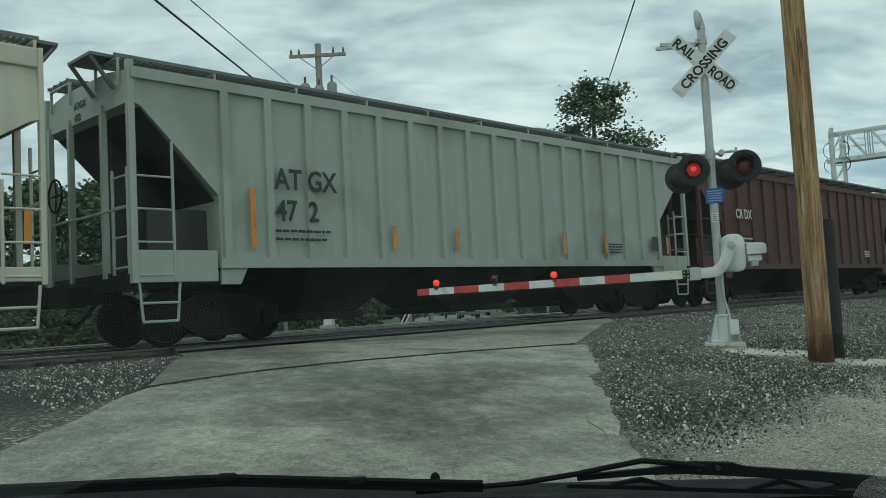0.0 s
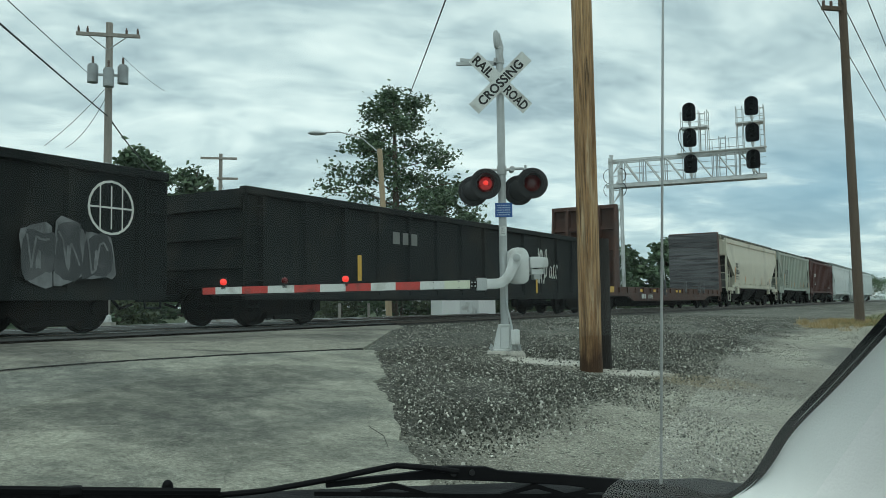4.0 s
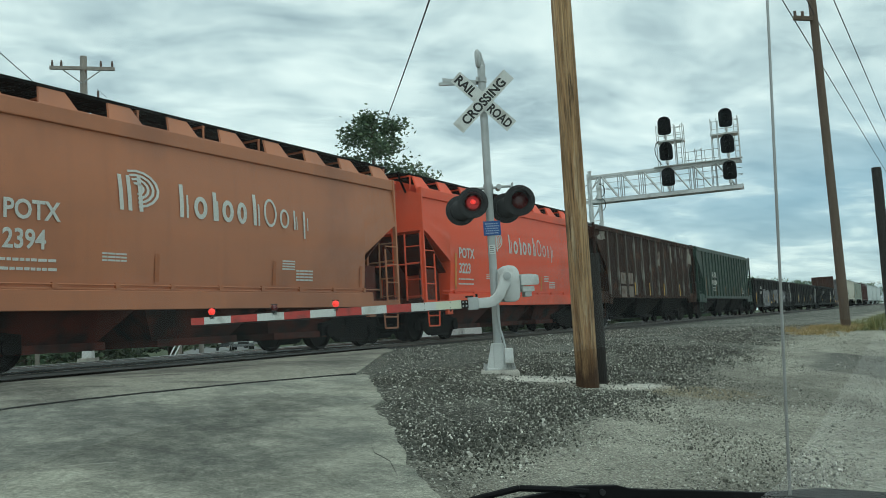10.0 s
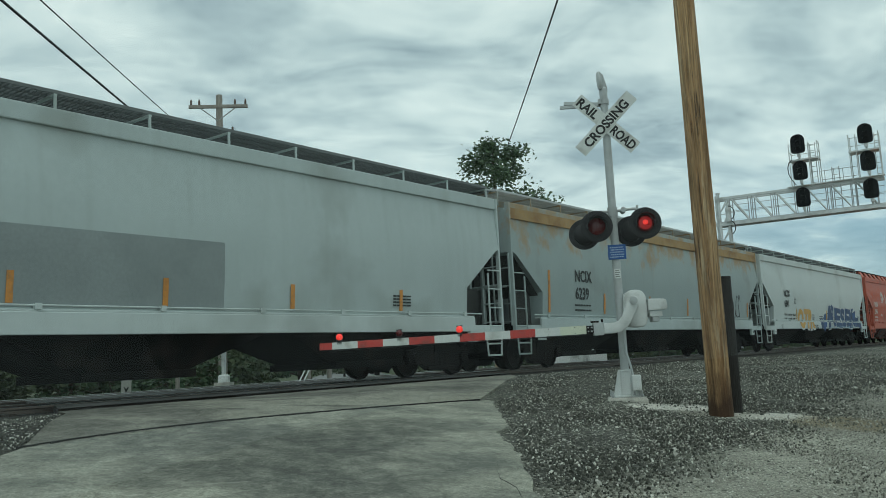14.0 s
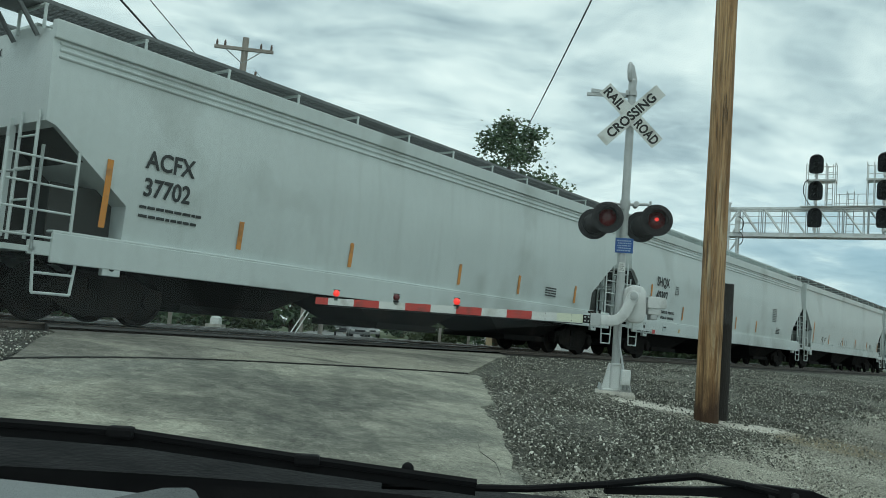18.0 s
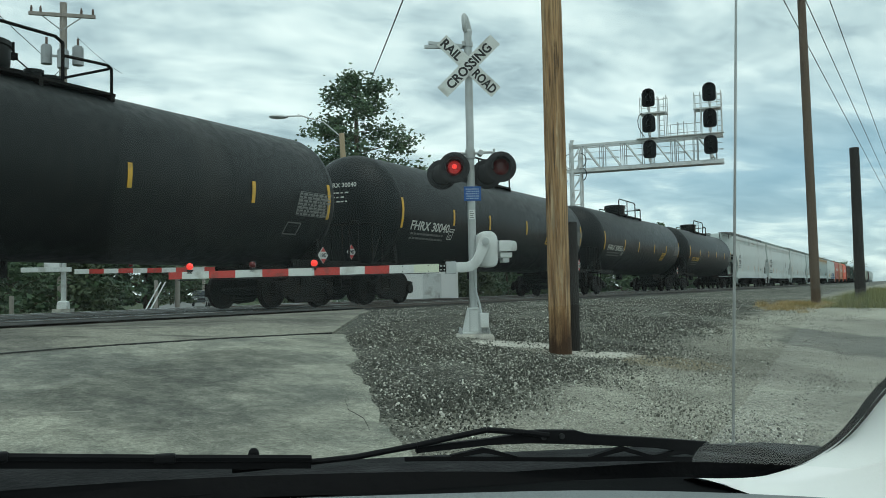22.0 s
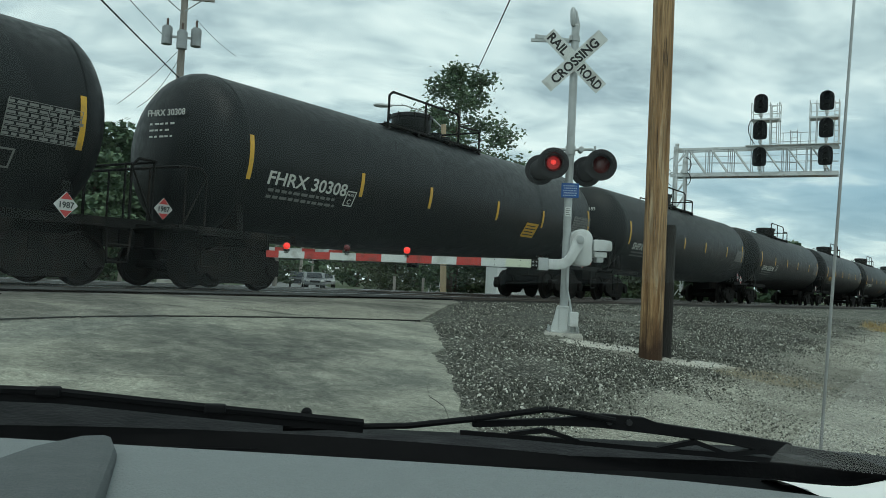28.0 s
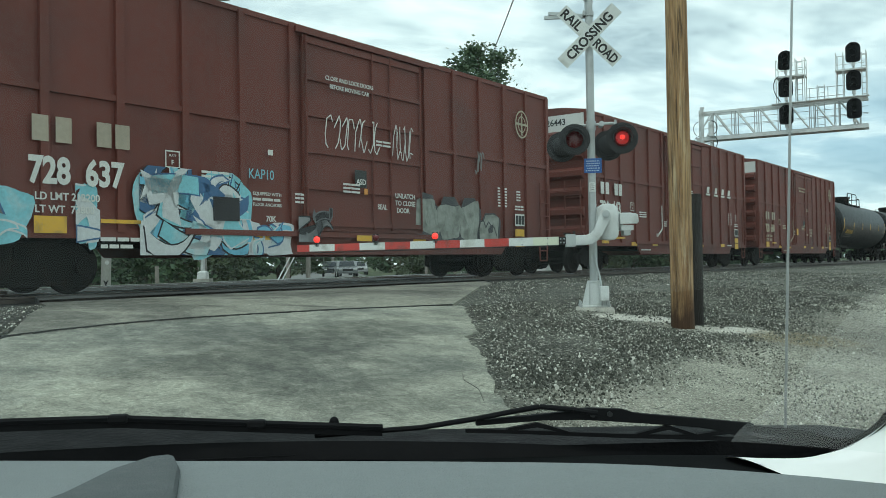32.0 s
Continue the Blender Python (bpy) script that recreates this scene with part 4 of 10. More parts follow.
def graffiti(parent, x, z, w, h, fill, line, seed, letters=5, y=-1.6, inner=None):
    """Fat sprayed letter shapes that spell nothing: outline, fill and a highlight for each."""
    rnd = random.Random(seed)
    lw = w / letters
    for i in range(letters):
        cx = x + lw * (i + 0.5)
        cz = z + h / 2 + rnd.uniform(-0.06, 0.06) * h
        hh = h * rnd.uniform(0.8, 1.05)
        k = i % 2
        g = Geo()
        blob(g, cx, cz, lw * 1.14, hh, y - 0.004 - 0.003 * k, rnd)
        letter = part("graffiti_letter", g, line, parent, "spray painted letter shape")
        g = Geo()
        blob(g, cx, cz, lw * 0.98, hh * 0.90, y - 0.010 - 0.003 * k, rnd)
        part("letter_fill", g, fill, letter)
        g = Geo()
        blob(g, cx + rnd.uniform(-0.1, 0.1) * lw, cz + rnd.uniform(-0.2, 0.2) * hh, lw * rnd.uniform(0.14, 0.3), hh * rnd.uniform(0.18, 0.4), y - 0.017, rnd, 12, 0.4)
        part("letter_hollow", g, inner or line, letter)
        g = Geo()
        px, pz = cx - lw * 0.36, cz + hh * 0.34
        for j in range(5):
            q = (cx - lw * 0.36 + lw * 0.72 * (j + 1) / 5, cz + hh * rnd.uniform(-0.36, 0.40))
            o = Vector((-(q[1] - pz), 0, q[0] - px)).normalized() * 0.016
            g.slab([Vector((px, y - 0.019, pz)) - o, Vector((q[0], y - 0.019, q[1])) - o, Vector((q[0], y - 0.019, q[1])) + o, Vector((px, y - 0.019, pz)) + o], (0, 0.003, 0))
            px, pz = q
        part("letter_stroke", g, inner or line, letter)


def fat_letter(parent, ch, x, z, w, h, y, fill, halo, tilt=0.0, rim=0.10):
    """One bubble letter: a pale sprayed rim and the fill over it."""
    base = None
    for wt, material, dx, dy, name in ((0.105, halo, rim, 0.0, "graffiti_letter"), (0.06, fill, 0.0, 0.006, "letter_fill")):
        me = text_mesh(ch, 1.0, wt)
        xs, zs = [v.co.x for v in me.vertices], [v.co.y for v in me.vertices]
        k = ((w + 2 * dx) / (max(xs) - min(xs)), (h + 2 * dx) / (max(zs) - min(zs)))
        me.transform(Matrix.Diagonal((k[0], k[1], 1, 1)) @ Matrix.Translation((-(max(xs) + min(xs)) / 2, -(max(zs) + min(zs)) / 2, 0)))
        me.materials.clear()
        me.materials.append(material)
        ob = part(name, me, None, base or parent, "spray painted bubble letter" if base is None else "")
        ob.matrix_basis = Matrix.Translation((x + w / 2, y - dy, z + h / 2)) @ Euler((radians(90), radians(tilt), 0)).to_matrix().to_4x4() if base is None else Matrix.Translation((0, 0, dy))
        base = base or ob


def wild(parent, x, z, w, h, y, fills, edges, seed, n=22, ground=None):
    """Interlocking sprayed shapes that spell nothing: bars, wedges and arrows, each with a rim."""
    rnd = random.Random(seed)
    if ground:
        for k in range(max(2, int(w / 0.9))):
            g = Geo()
            blob(g, x + w * (k + 0.5) / max(2, int(w / 0.9)), z + h * 0.48, 1.25 * w / max(2, int(w / 0.9)), h * rnd.uniform(0.86, 1.06), y - 0.0006 * k, rnd, 26, 0.22)
            part("graffiti_ground", g, ground, parent)
    for i in range(n):
        cx, cz = x + w * (0.05 + 0.9 * ((i * 0.618) % 1.0)), z + h * rnd.uniform(0.14, 0.86)
        a = rnd.choice((0, 0.3, -0.35, 1.2, 1.57, 1.9)) + rnd.uniform(-0.2, 0.2)
        ln, th = rnd.uniform(0.16, 0.40) * h, rnd.uniform(0.035, 0.10) * h
        bend = rnd.uniform(-0.25, 0.25) * h
        kind = rnd.random()
        out = []
        for j in range(9):
            u = -1 + 2 * j / 8
            out.append((u * ln, bend * (1 - u * u) + th * (1.15 if kind < 0.5 else 1.4 - u)))
        for j in range(9):
            u = 1 - 2 * j / 8
            out.append((u * ln, bend * (1 - u * u) - th * (1.15 if kind < 0.5 else 1.4 - u)))
        if kind > 0.75:
            out.insert(9, (ln + 0.18 * h, bend * 0.1))
        edge, fill = rnd.choice(edges), rnd.choice(fills)
        ob = None
        for grow, material, dy in ((0.028, edge, 0.0), (0.0, fill, 0.0012)):
            pts = []
            for px, pz in out:
                q = (px * (1 + grow / ln), pz + math.copysign(grow, pz - bend * (1 - min(1, (px / ln) ** 2))))
                X, Z = cx + q[0] * math.cos(a) - q[1] * math.sin(a), cz + q[0] * math.sin(a) + q[1] * math.cos(a)
                pts.append((min(max(X, x - 0.05), x + w + 0.05), y - 0.006 - 0.0024 * (i % 8) - dy, min(max(Z, z), z + h * 1.04)))
            ob = part("graffiti_shape" if ob is None else "shape_fill", Geo().slab(pts, (0, 0.0008, 0)), material, ob or parent)


def scrawl(parent, x, z, w, h, material, seed, strokes=7, y=-1.6, r=0.018):
    rnd = random.Random(seed)
    g = Geo()
    for i in range(strokes):
        cx = x + w * (i + 0.5) / strokes
        pts = []
        a0 = rnd.uniform(0, 6)
        for k in range(7):
            a = a0 + k * rnd.uniform(0.5, 0.9)
            pts.append((cx + w / strokes * 0.55 * math.cos(a), y - 0.006, z + h / 2 + h * 0.48 * math.sin(a * 1.1)))
        for p, q in zip(pts[:-1], pts[1:]):
            d = Vector(q) - Vector(p)
            o = Vector((-d.z, 0, d.x)).normalized() * r
            g.slab([Vector(p) - o, Vector(q) - o, Vector(q) + o, Vector(p) + o], (0, 0.004, 0))
    part("graffiti_tag", g, material, parent, "thin spray painted tag")


def round_emblem(c, X, Z):
    g = Geo()
    for k in range(20):
        a = 2 * math.pi * k / 20
        b = 2 * math.pi * (k + 1) / 20
        g.slab([(X + 0.46 * math.cos(a), -1.648, Z + 0.46 * math.sin(a)), (X + 0.46 * math.cos(b), -1.648, Z + 0.46 * math.sin(b)), (X + 0.42 * math.cos(b), -1.648, Z + 0.42 * math.sin(b)), (X + 0.42 * math.cos(a), -1.648, Z + 0.42 * math.sin(a))], (0, 0.004, 0))
    for w in (-0.22, 0, 0.22):
        g.box(X + w - 0.012, X + w + 0.012, -1.65, -1.645, Z - 0.36, Z + 0.36)
    g.box(X - 0.42, X + 0.42, -1.65, -1.645, Z - 0.015, Z + 0.015)
    part("emblem", g, M_STENCIL_W, c, "white round emblem")


def join_train(car, front, rear):
    TRAIN.append((car, (front + rear) / 2 + 0.5))


M_PLANK = mat("grey_bulkhead_timber", (0.125, 0.125, 0.13), 0.9, grain=0.4, grain_scale=8, stretch=(4, 0.5, 6), stain=(0.05, 0.05, 0.052), stain_amount=0.5, bump=0.25, bump_scale=12, obj_random=0.25)
P_SAGE = paint_of("sage_grey_paint", (0.345, 0.39, 0.335), (0.24, 0.26, 0.21), 0.35, 0.3)
P_BEIGE = paint_of("beige_paint", (0.56, 0.54, 0.43), (0.33, 0.31, 0.24), 0.25, 0.35)
P_WHITE = paint_of("pale_grey_paint", (0.56, 0.61, 0.60), (0.38, 0.41, 0.39), 0.25, 0.3)
P_GREY = paint_of("mid_grey_paint", (0.47, 0.53, 0.525), (0.33, 0.36, 0.34), 0.3, 0.3)
P_RUSTGREY = mat("rust_stained_grey_paint", (0.33, 0.385, 0.38), 0.6, grain=0.08, grain_scale=10, stain=(0.26, 0.29, 0.27), stain_amount=0.32, stain_scale=0.55, streak=0.30, bump=0.03, bump_scale=4)


def eave_rust(m, color):
    """Rust that has run down in blotches from the roof edge."""
    nt = m.node_tree
    N, L = nt.nodes.new, nt.links.new
    tc, sep, mp, no = N("ShaderNodeTexCoord"), N("ShaderNodeSeparateXYZ"), N("ShaderNodeMapping"), N("ShaderNodeTexNoise")
    L(tc.outputs["Object"], sep.inputs[0])
    mp.inputs["Scale"].default_value = (0.9, 0.9, 0.75)
    L(tc.outputs["Object"], mp.inputs[0])
    no.inputs["Scale"].default_value, no.inputs["Detail"].default_value, no.inputs["Roughness"].default_value = 1.5, 8, 0.62
    L(mp.outputs[0], no.inputs["Vector"])
    up, gate, mix = N("ShaderNodeMapRange"), N("ShaderNodeMapRange"), N("ShaderNodeMixRGB")
    for k, v in enumerate((2.4, 4.0, 0.0, 0.30)):
        up.inputs[k + 1].default_value = v
    L(sep.outputs[2], up.inputs[0])
    add = N("ShaderNodeMath")
    L(no.outputs[0], add.inputs[0])
    L(up.outputs[0], add.inputs[1])
    for k, v in enumerate((0.68, 0.86, 0.0, 0.9)):
        gate.inputs[k + 1].default_value = v
    L(add.outputs[0], gate.inputs[0])
    base = nt.nodes["Principled BSDF"].inputs["Base Color"]
    L(gate.outputs[0], mix.inputs[0])
    L(base.links[0].from_socket, mix.inputs[1])
    mix.inputs[2].default_value = (*color, 1)
    L(mix.outputs[0], base)


eave_rust(P_RUSTGREY, (0.37, 0.235, 0.10))
P_TAN = mat("rusty_tan_paint", (0.40, 0.26, 0.115), 0.75, grain=0.2, grain_scale=6, stain=(0.27, 0.15, 0.06), stain_amount=0.5, stain_scale=1.5, streak=0.3, bump=0.05)
P_RED = paint_of("orange_red_paint", (0.80, 0.098, 0.036), (0.55, 0.09, 0.042), 0.3, 0.28)
P_RED_OLD = paint_of("weathered_orange_red_paint", (0.47, 0.092, 0.045), (0.33, 0.080, 0.045), 0.35, 0.3)
P_TANRED = paint_of("faded_orange_paint", (0.46, 0.175, 0.085), (0.33, 0.13, 0.07), 0.4, 0.35)
P_RUST = mat("rusty_brown_steel", (0.034, 0.0185, 0.0140), 0.85, spec=0.15, grain=0.45, grain_scale=8, stain=(0.085, 0.042, 0.028), stain_amount=0.3, stain_scale=1.6, streak=0.55, bump=0.08, bump_scale=9)
P_OXIDE = paint_of("oxide_brown_paint", (0.078, 0.027, 0.021), (0.055, 0.027, 0.022), 0.4, 0.3, 0.7)
P_GREEN = paint_of("dark_green_paint", (0.017, 0.046, 0.032), (0.028, 0.043, 0.031), 0.35, 0.3)
P_TANK = mat("black_tank_paint", (0.0075, 0.0092, 0.0098), 0.45, spec=0.22, grain=0.12, grain_scale=6, stain=(0.014, 0.015, 0.015), stain_amount=0.4, stain_scale=0.5, streak=0.6, bump=0.02, bump_scale=3)
P_TANK_B = mat("dusty_black_tank_paint", (0.010, 0.012, 0.012), 0.5, spec=0.24, grain=0.15, grain_scale=6, stain=(0.023, 0.023, 0.021), stain_amount=0.42, stain_scale=0.5, streak=0.7, bump=0.02, bump_scale=3)
P_GON = mat("sooty_gondola_paint", (0.0125, 0.0145, 0.0145), 0.75, spec=0.15, grain=0.35, grain_scale=8, stain=(0.028, 0.026, 0.022), stain_amount=0.35, stain_scale=0.8, streak=0.4, bump=0.06)
P_BOX = paint_of("brown_boxcar_paint", (0.129, 0.032, 0.0216), (0.09, 0.03, 0.023), 0.35, 0.35, 0.65)
P_FLAT = mat("rusty_brown_flatcar_paint", (0.080, 0.034, 0.022), 0.75, grain=0.25, stain=(0.06, 0.032, 0.024), stain_amount=0.5, stain_scale=1.2, streak=0.4, bump=0.05)
P_PATCH = mat("grey_paint_patch", (0.27, 0.30, 0.30), 0.7, grain=0.15, bump=0.02)
G_BLUE = mat("spray_blue", (0.018, 0.075, 0.235), 0.6, grain=0.15, bump=0)
G_NAVY = mat("spray_navy", (0.010, 0.045, 0.135), 0.6, grain=0.25, stain=(0.02, 0.085, 0.24), stain_amount=0.4, stain_scale=2, bump=0)
G_DULL = mat("spray_dull_grey", (0.040, 0.043, 0.046), 0.6, grain=0.35, grain_scale=6, stain=(0.095, 0.097, 0.10), stain_amount=0.5, stain_scale=2, bump=0)
G_WHITE = mat("spray_white", (0.55, 0.57, 0.57), 0.6, grain=0.2, bump=0)
G_SILVER = mat("spray_silver", (0.20, 0.205, 0.21), 0.6, grain=0.4, grain_scale=9, stain=(0.075, 0.077, 0.08), stain_amount=0.55, stain_scale=2.6, streak=0.4, bump=0)
G_YELLOW = mat("spray_yellow", (0.60, 0.345, 0.075), 0.6, grain=0.2, bump=0)
G_CYAN = mat("spray_cyan", (0.22, 0.50, 0.56), 0.6, grain=0.25, stain=(0.5, 0.55, 0.55), stain_amount=0.4, stain_scale=2, bump=0)
G_BLACK = mat("spray_black", (0.02, 0.02, 0.022), 0.7, grain=0.1, bump=0)


WEIGHTS = {
    "6841": ("LD LMT  231350  lbs  100 350  kg", "LT WT     64700  lbs   29 350  kg", 1.92),
    "40397": ("LD LMT  220800 LB  99900 KG", "LT WT     69200 LB  29800 KG", 1.74),
    "2744": ("LD LMT  229500", "LT WT    56500", 0.0),
}


def plate_box(car, x, z, ink, w=0.28, y=-1.61, letter="C"):
    """A square outline with the clearance letter in it."""
    g = Geo()
    for a, b, c, d in ((0, w, 0, 0.022), (0, w, w - 0.022, w), (0, 0.022, 0.022, w - 0.022), (w - 0.022, w, 0.022, w - 0.022)):
        g.box(x + a, x + b, y - 0.004, y, z + c, z + d)
    part("stencil_box", g, ink, car)
    lettering("PLATE", 0.05, side_m(x + w / 2, z + w * 0.66, y), ink, car, 0.01, align="CENTER")
    lettering(letter, 0.11, side_m(x + w / 2, z + w * 0.2, y), ink, car, 0.02, align="CENTER")


def table_marks(car, x0, x1, z0, z1, ink, rows=7, y=-1.61, seed=1):
    """A block of small writing: short bars in rows."""
    rnd = random.Random(seed)
    step = (z1 - z0) / rows
    g = Geo()
    for k in range(rows):
        px = x0
        while px < x1 - 0.05:
            w = min(rnd.uniform(0.05, 0.15), x1 - px)
            g.box(px, px + w, y - 0.004, y, z1 - step * (k + 0.8), z1 - step * (k + 0.35))
            px += w + 0.03
    part("marking", g, ink, car)


def hopper_marks(car, h, code, number, ink, x, z, size=0.36, rows=2, y=-1.61, reflect=M_ORANGE, nref=6, zref=(1.45, 1.95), tall=True, refs=None):
    if code:
        lettering(code, size, side_m(x, z, y), ink, car, 0.022, squeeze=0.88)
        lettering(number, size, side_m(x, z - size * 1.08, y), ink, car, 0.022, squeeze=0.88)
        rnd = random.Random(len(number))
        for k in range(2):
            if number in WEIGHTS:
                lettering(WEIGHTS[number][k], 0.13, side_m(x - 0.05, z - size * 1.08 - (0.26 if number == "2744" else 0.42) - 0.19 * k, y), ink, car, 0.02, width=WEIGHTS[number][2])
            else:
                bars(car, x - 0.02, z - size * 1.08 - 0.2 - 0.14 * k, [rnd.uniform(0.06, 0.16) for _ in range(8)], 0.045, ink, y)
        for k, row in enumerate((code.replace(" ", ""), number.replace(" ", ""))):
            lettering(row, 0.17, Matrix.Translation((-h - 0.012, 0.42, 3.98 - 0.2 * k)) @ Euler((radians(90), 0, radians(-90))).to_matrix().to_4x4(), ink, car, 0.018) if row else None
    if reflect:
        for i, px in enumerate(refs or [-h + 1.7 + (2 * h - 3.4) * k / (nref - 1) for k in range(nref)]):
            plate(car, px, px + 0.10, zref[0], zref[1] + (0.55 if tall and i == 0 else 0), reflect, y)
    bars(car, h - 4.1, 1.75, [0.10, 0.16, 0.12, 0.14], 0.035, ink, y, rows=4)


def build_train():
    # ahead of the first car seen whole
    c, h = hopper("pale grey covered hopper rail car with rounded sides", 18.6, P_WHITE, P_WHITE, P_GREY)
    join_train(c, 97.5, 79)
    c, h = hopper("pale grey covered hopper rail car with rounded sides", 18.4, P_WHITE, P_WHITE, P_GREY)
    join_train(c, 79, 60.4)
    c, h = hopper("pale grey covered hopper rail car with rounded sides", 18.6, P_WHITE, P_WHITE, P_GREY)
    join_train(c, 60.2, 41.5)
    c, h = hopper("oxide brown covered hopper rail car with ribbed sides", 18.3, P_OXIDE, P_OXIDE, M_UNDER, ribs=16)
    hopper_marks(c, h, "CR DX", "", M_STENCIL_W, -6.6, 2.7, 0.42, reflect=None, y=-1.66)
    join_train(c, 40.9, 22.35)
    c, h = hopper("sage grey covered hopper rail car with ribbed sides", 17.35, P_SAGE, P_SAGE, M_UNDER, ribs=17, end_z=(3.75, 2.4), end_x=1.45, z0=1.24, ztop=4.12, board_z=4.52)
    hopper_marks(c, h, "AT GX", "47  2", M_STENCIL_K, -5.8, 2.56, 0.50, y=-1.66, zref=(1.54, 2.0), refs=(-6.3, -3.15, -1.4, 2.27, 4.0, 7.0))
    plate(c, 6.25, 6.55, 1.62, 2.0, M_STENCIL_K, -1.66, "stencil_box")
    join_train(c, 22.35, 5.0)
    c, h = hopper("beige covered hopper rail car with smooth sides", 19.1, P_BEIGE, P_BEIGE, M_UNDER, tail=0.85, end_z=(3.3, 2.0), end_x=2.2, z0=1.22, ztop=4.05, board_z=4.45, sill_z=(0.02, 0.16), inset=3.3)
    for x in (-5.65, 5.2):
        jack = part("jacking_pad", Geo().box(x - 0.28, x + 0.28, -1.60, -1.45, 0.86, 1.26), P_BEIGE, c, bevel=0.012)
        part("pad_hole", Geo().tube((x + 0.1, -1.606, 1.06), (x + 0.1, -1.60, 1.06), 0.06, 14), M_STENCIL_K, jack)
    scrawl(c, -7.3, 1.18, 0.95, 0.16, G_BLACK, 61, 5, -1.64, 0.012)
    hopper_marks(c, h, "TILX", "518336", M_STENCIL_K, -6.25, 2.56, 0.40, zref=(1.56, 2.02), refs=(-6.45, -3.35, -0.4, 2.44, 5.38, 8.44))
    plate(c, 6.4, 6.75, 1.62, 1.86, M_STENCIL_K, -1.6, "stencil_box")
    join_train(c, 5.0, -14.2)
    c, h = bulkhead_flat("empty rusty brown bulkhead flatcar with timber end walls", 21.6, P_FLAT, M_PLANK)
    part("centre_sill", Geo().box(-h + 3.2, h - 3.2, -0.55, 0.55, 0.22, 0.85).box(-h + 0.4, h - 0.4, -0.35, 0.35, 0.55, 0.85), M_UNDER, c)
    bars(c, -5.4, 0.56, [0.14, 0.16, 0.15], 0.2, M_STENCIL_W, -1.585, gap=0.35)
    lettering("114195", 0.26, side_m(-4.5, 0.56, -1.585), M_STENCIL_W, c)
    plate(c, -h + 0.5, -h + 1.15, 0.82, 1.06, M_YELLOW, -1.585)
    scrawl(c, -h + 0.2, 1.7, 0.6, 0.5, M_STENCIL_G, 3, 4, -1.5)
    join_train(c, -14.2, -36)
    # gondolas
    c, h, hw = gondola("sooty black gondola rail car with graffiti on its side", 21.2, P_GON)
    scrawl(c, 3.65, 1.05, 0.8, 1.25, M_STENCIL_W, 5, 5, -1.645, 0.024)
    scrawl(c, 4.65, 1.25, 0.75, 0.5, M_STENCIL_W, 6, 4, -1.645, 0.018)
    round_emblem(c, 9.15, 2.2)
    plate(c, 3.5, 3.62, 0.75, 1.5, M_YELLOW, -1.66)
    bars(c, 8.6, 1.35, [0.2, 0.3, 0.2], 0.05, M_STENCIL_W, -1.645, rows=4)
    plate(c, 10.0, 10.1, 0.8, 1.7, M_YELLOW, -1.66)
    plate(c, -6.5, -6.35, 1.0, 1.6, M_YELLOW, -1.645)
    bars(c, -5.0, 1.95, [0.3, 0.25, 0.28], 0.3, M_STENCIL_G, -1.645)
    join_train(c, -34.9, -56.2)
    c, h, hw = gondola("sooty black gondola rail car with a few silver graffiti tags", 21.2, P_GON)
    scrawl(c, -7.0, 1.0, 1.4, 0.9, M_STENCIL_G, 11, 5, -1.645, 0.025)
    scrawl(c, 4.0, 1.2, 1.6, 0.6, M_STENCIL_G, 15, 4, -1.645, 0.02)
    graffiti(c, 7.4, 0.85, 1.6, 0.9, G_DULL, G_SILVER, 13, 3, -1.645)
    round_emblem(c, 9.0, 2.1)
    for px in (-6.6, -2.0, 3.2):
        plate(c, px, px + 0.13, 0.95, 1.6, M_YELLOW, -1.66)
    join_train(c, -57.3, -78.6)
    c, h, hw = gondola("black gondola rail car with white graffiti band", 21.4, P_GON)
    lettering("TILX", 0.34, side_m(-7.75, 2.02, -1.645), M_STENCIL_W, c)
    lettering("35265", 0.34, side_m(-7.9, 1.6, -1.645), M_STENCIL_W, c)
    rim_ = mat("worn_spray_white", (0.40, 0.42, 0.42), 0.6, grain=0.3, stain=(0.20, 0.21, 0.21), stain_amount=0.4, stain_scale=4, bump=0)
    for k, (cx, w_) in enumerate(((-5.75, 1.75), (-4.05, 1.95))):
        for grow, material, dy in ((0.05, rim_, 0.0), (0.0, G_BLACK, 0.003)):
            g = Geo()
            blob(g, cx, 1.28, w_ + grow, 1.36 + grow, -1.645 - dy - 0.0005 * k, random.Random(70 + k), 30, 0.14)
            part("graffiti_ground", g, material, c, "spray painted bubble shape")
    fat_letter(c, "S", -6.55, 0.66, 1.55, 1.22, -1.652, G_SILVER, rim_, 5, 0.03)
    fat_letter(c, "D", -4.92, 0.66, 1.72, 1.24, -1.653, G_SILVER, rim_, -3, 0.03)
    scrawl(c, -6.4, 0.75, 3.1, 0.95, G_BLACK, 27, 6, -1.662, 0.012)
    scrawl(c, -6.5, 1.2, 3.3, 0.6, rim_, 28, 5, -1.662, 0.008)
    scrawl(c, -2.3, 0.8, 0.7, 1.2, G_SILVER, 14, 9, -1.645, 0.009)
    graffiti(c, -1.1, 0.95, 2.25, 1.05, G_SILVER, G_SILVER, 22, 2, -1.645)
    graffiti(c, 1.9, 0.9, 3.5, 1.05, G_DULL, G_SILVER, 23, 5, -1.645, G_WHITE)
    scrawl(c, 5.9, 1.2, 1.3, 0.7, G_SILVER, 24, 5, -1.645, 0.014)
    scrawl(c, 7.5, 0.95, 0.8, 0.9, G_SILVER, 25, 4, -1.645, 0.014)
    scrawl(c, 8.9, 0.95, 0.9, 0.9, M_STENCIL_W, 26, 6, -1.645, 0.012)
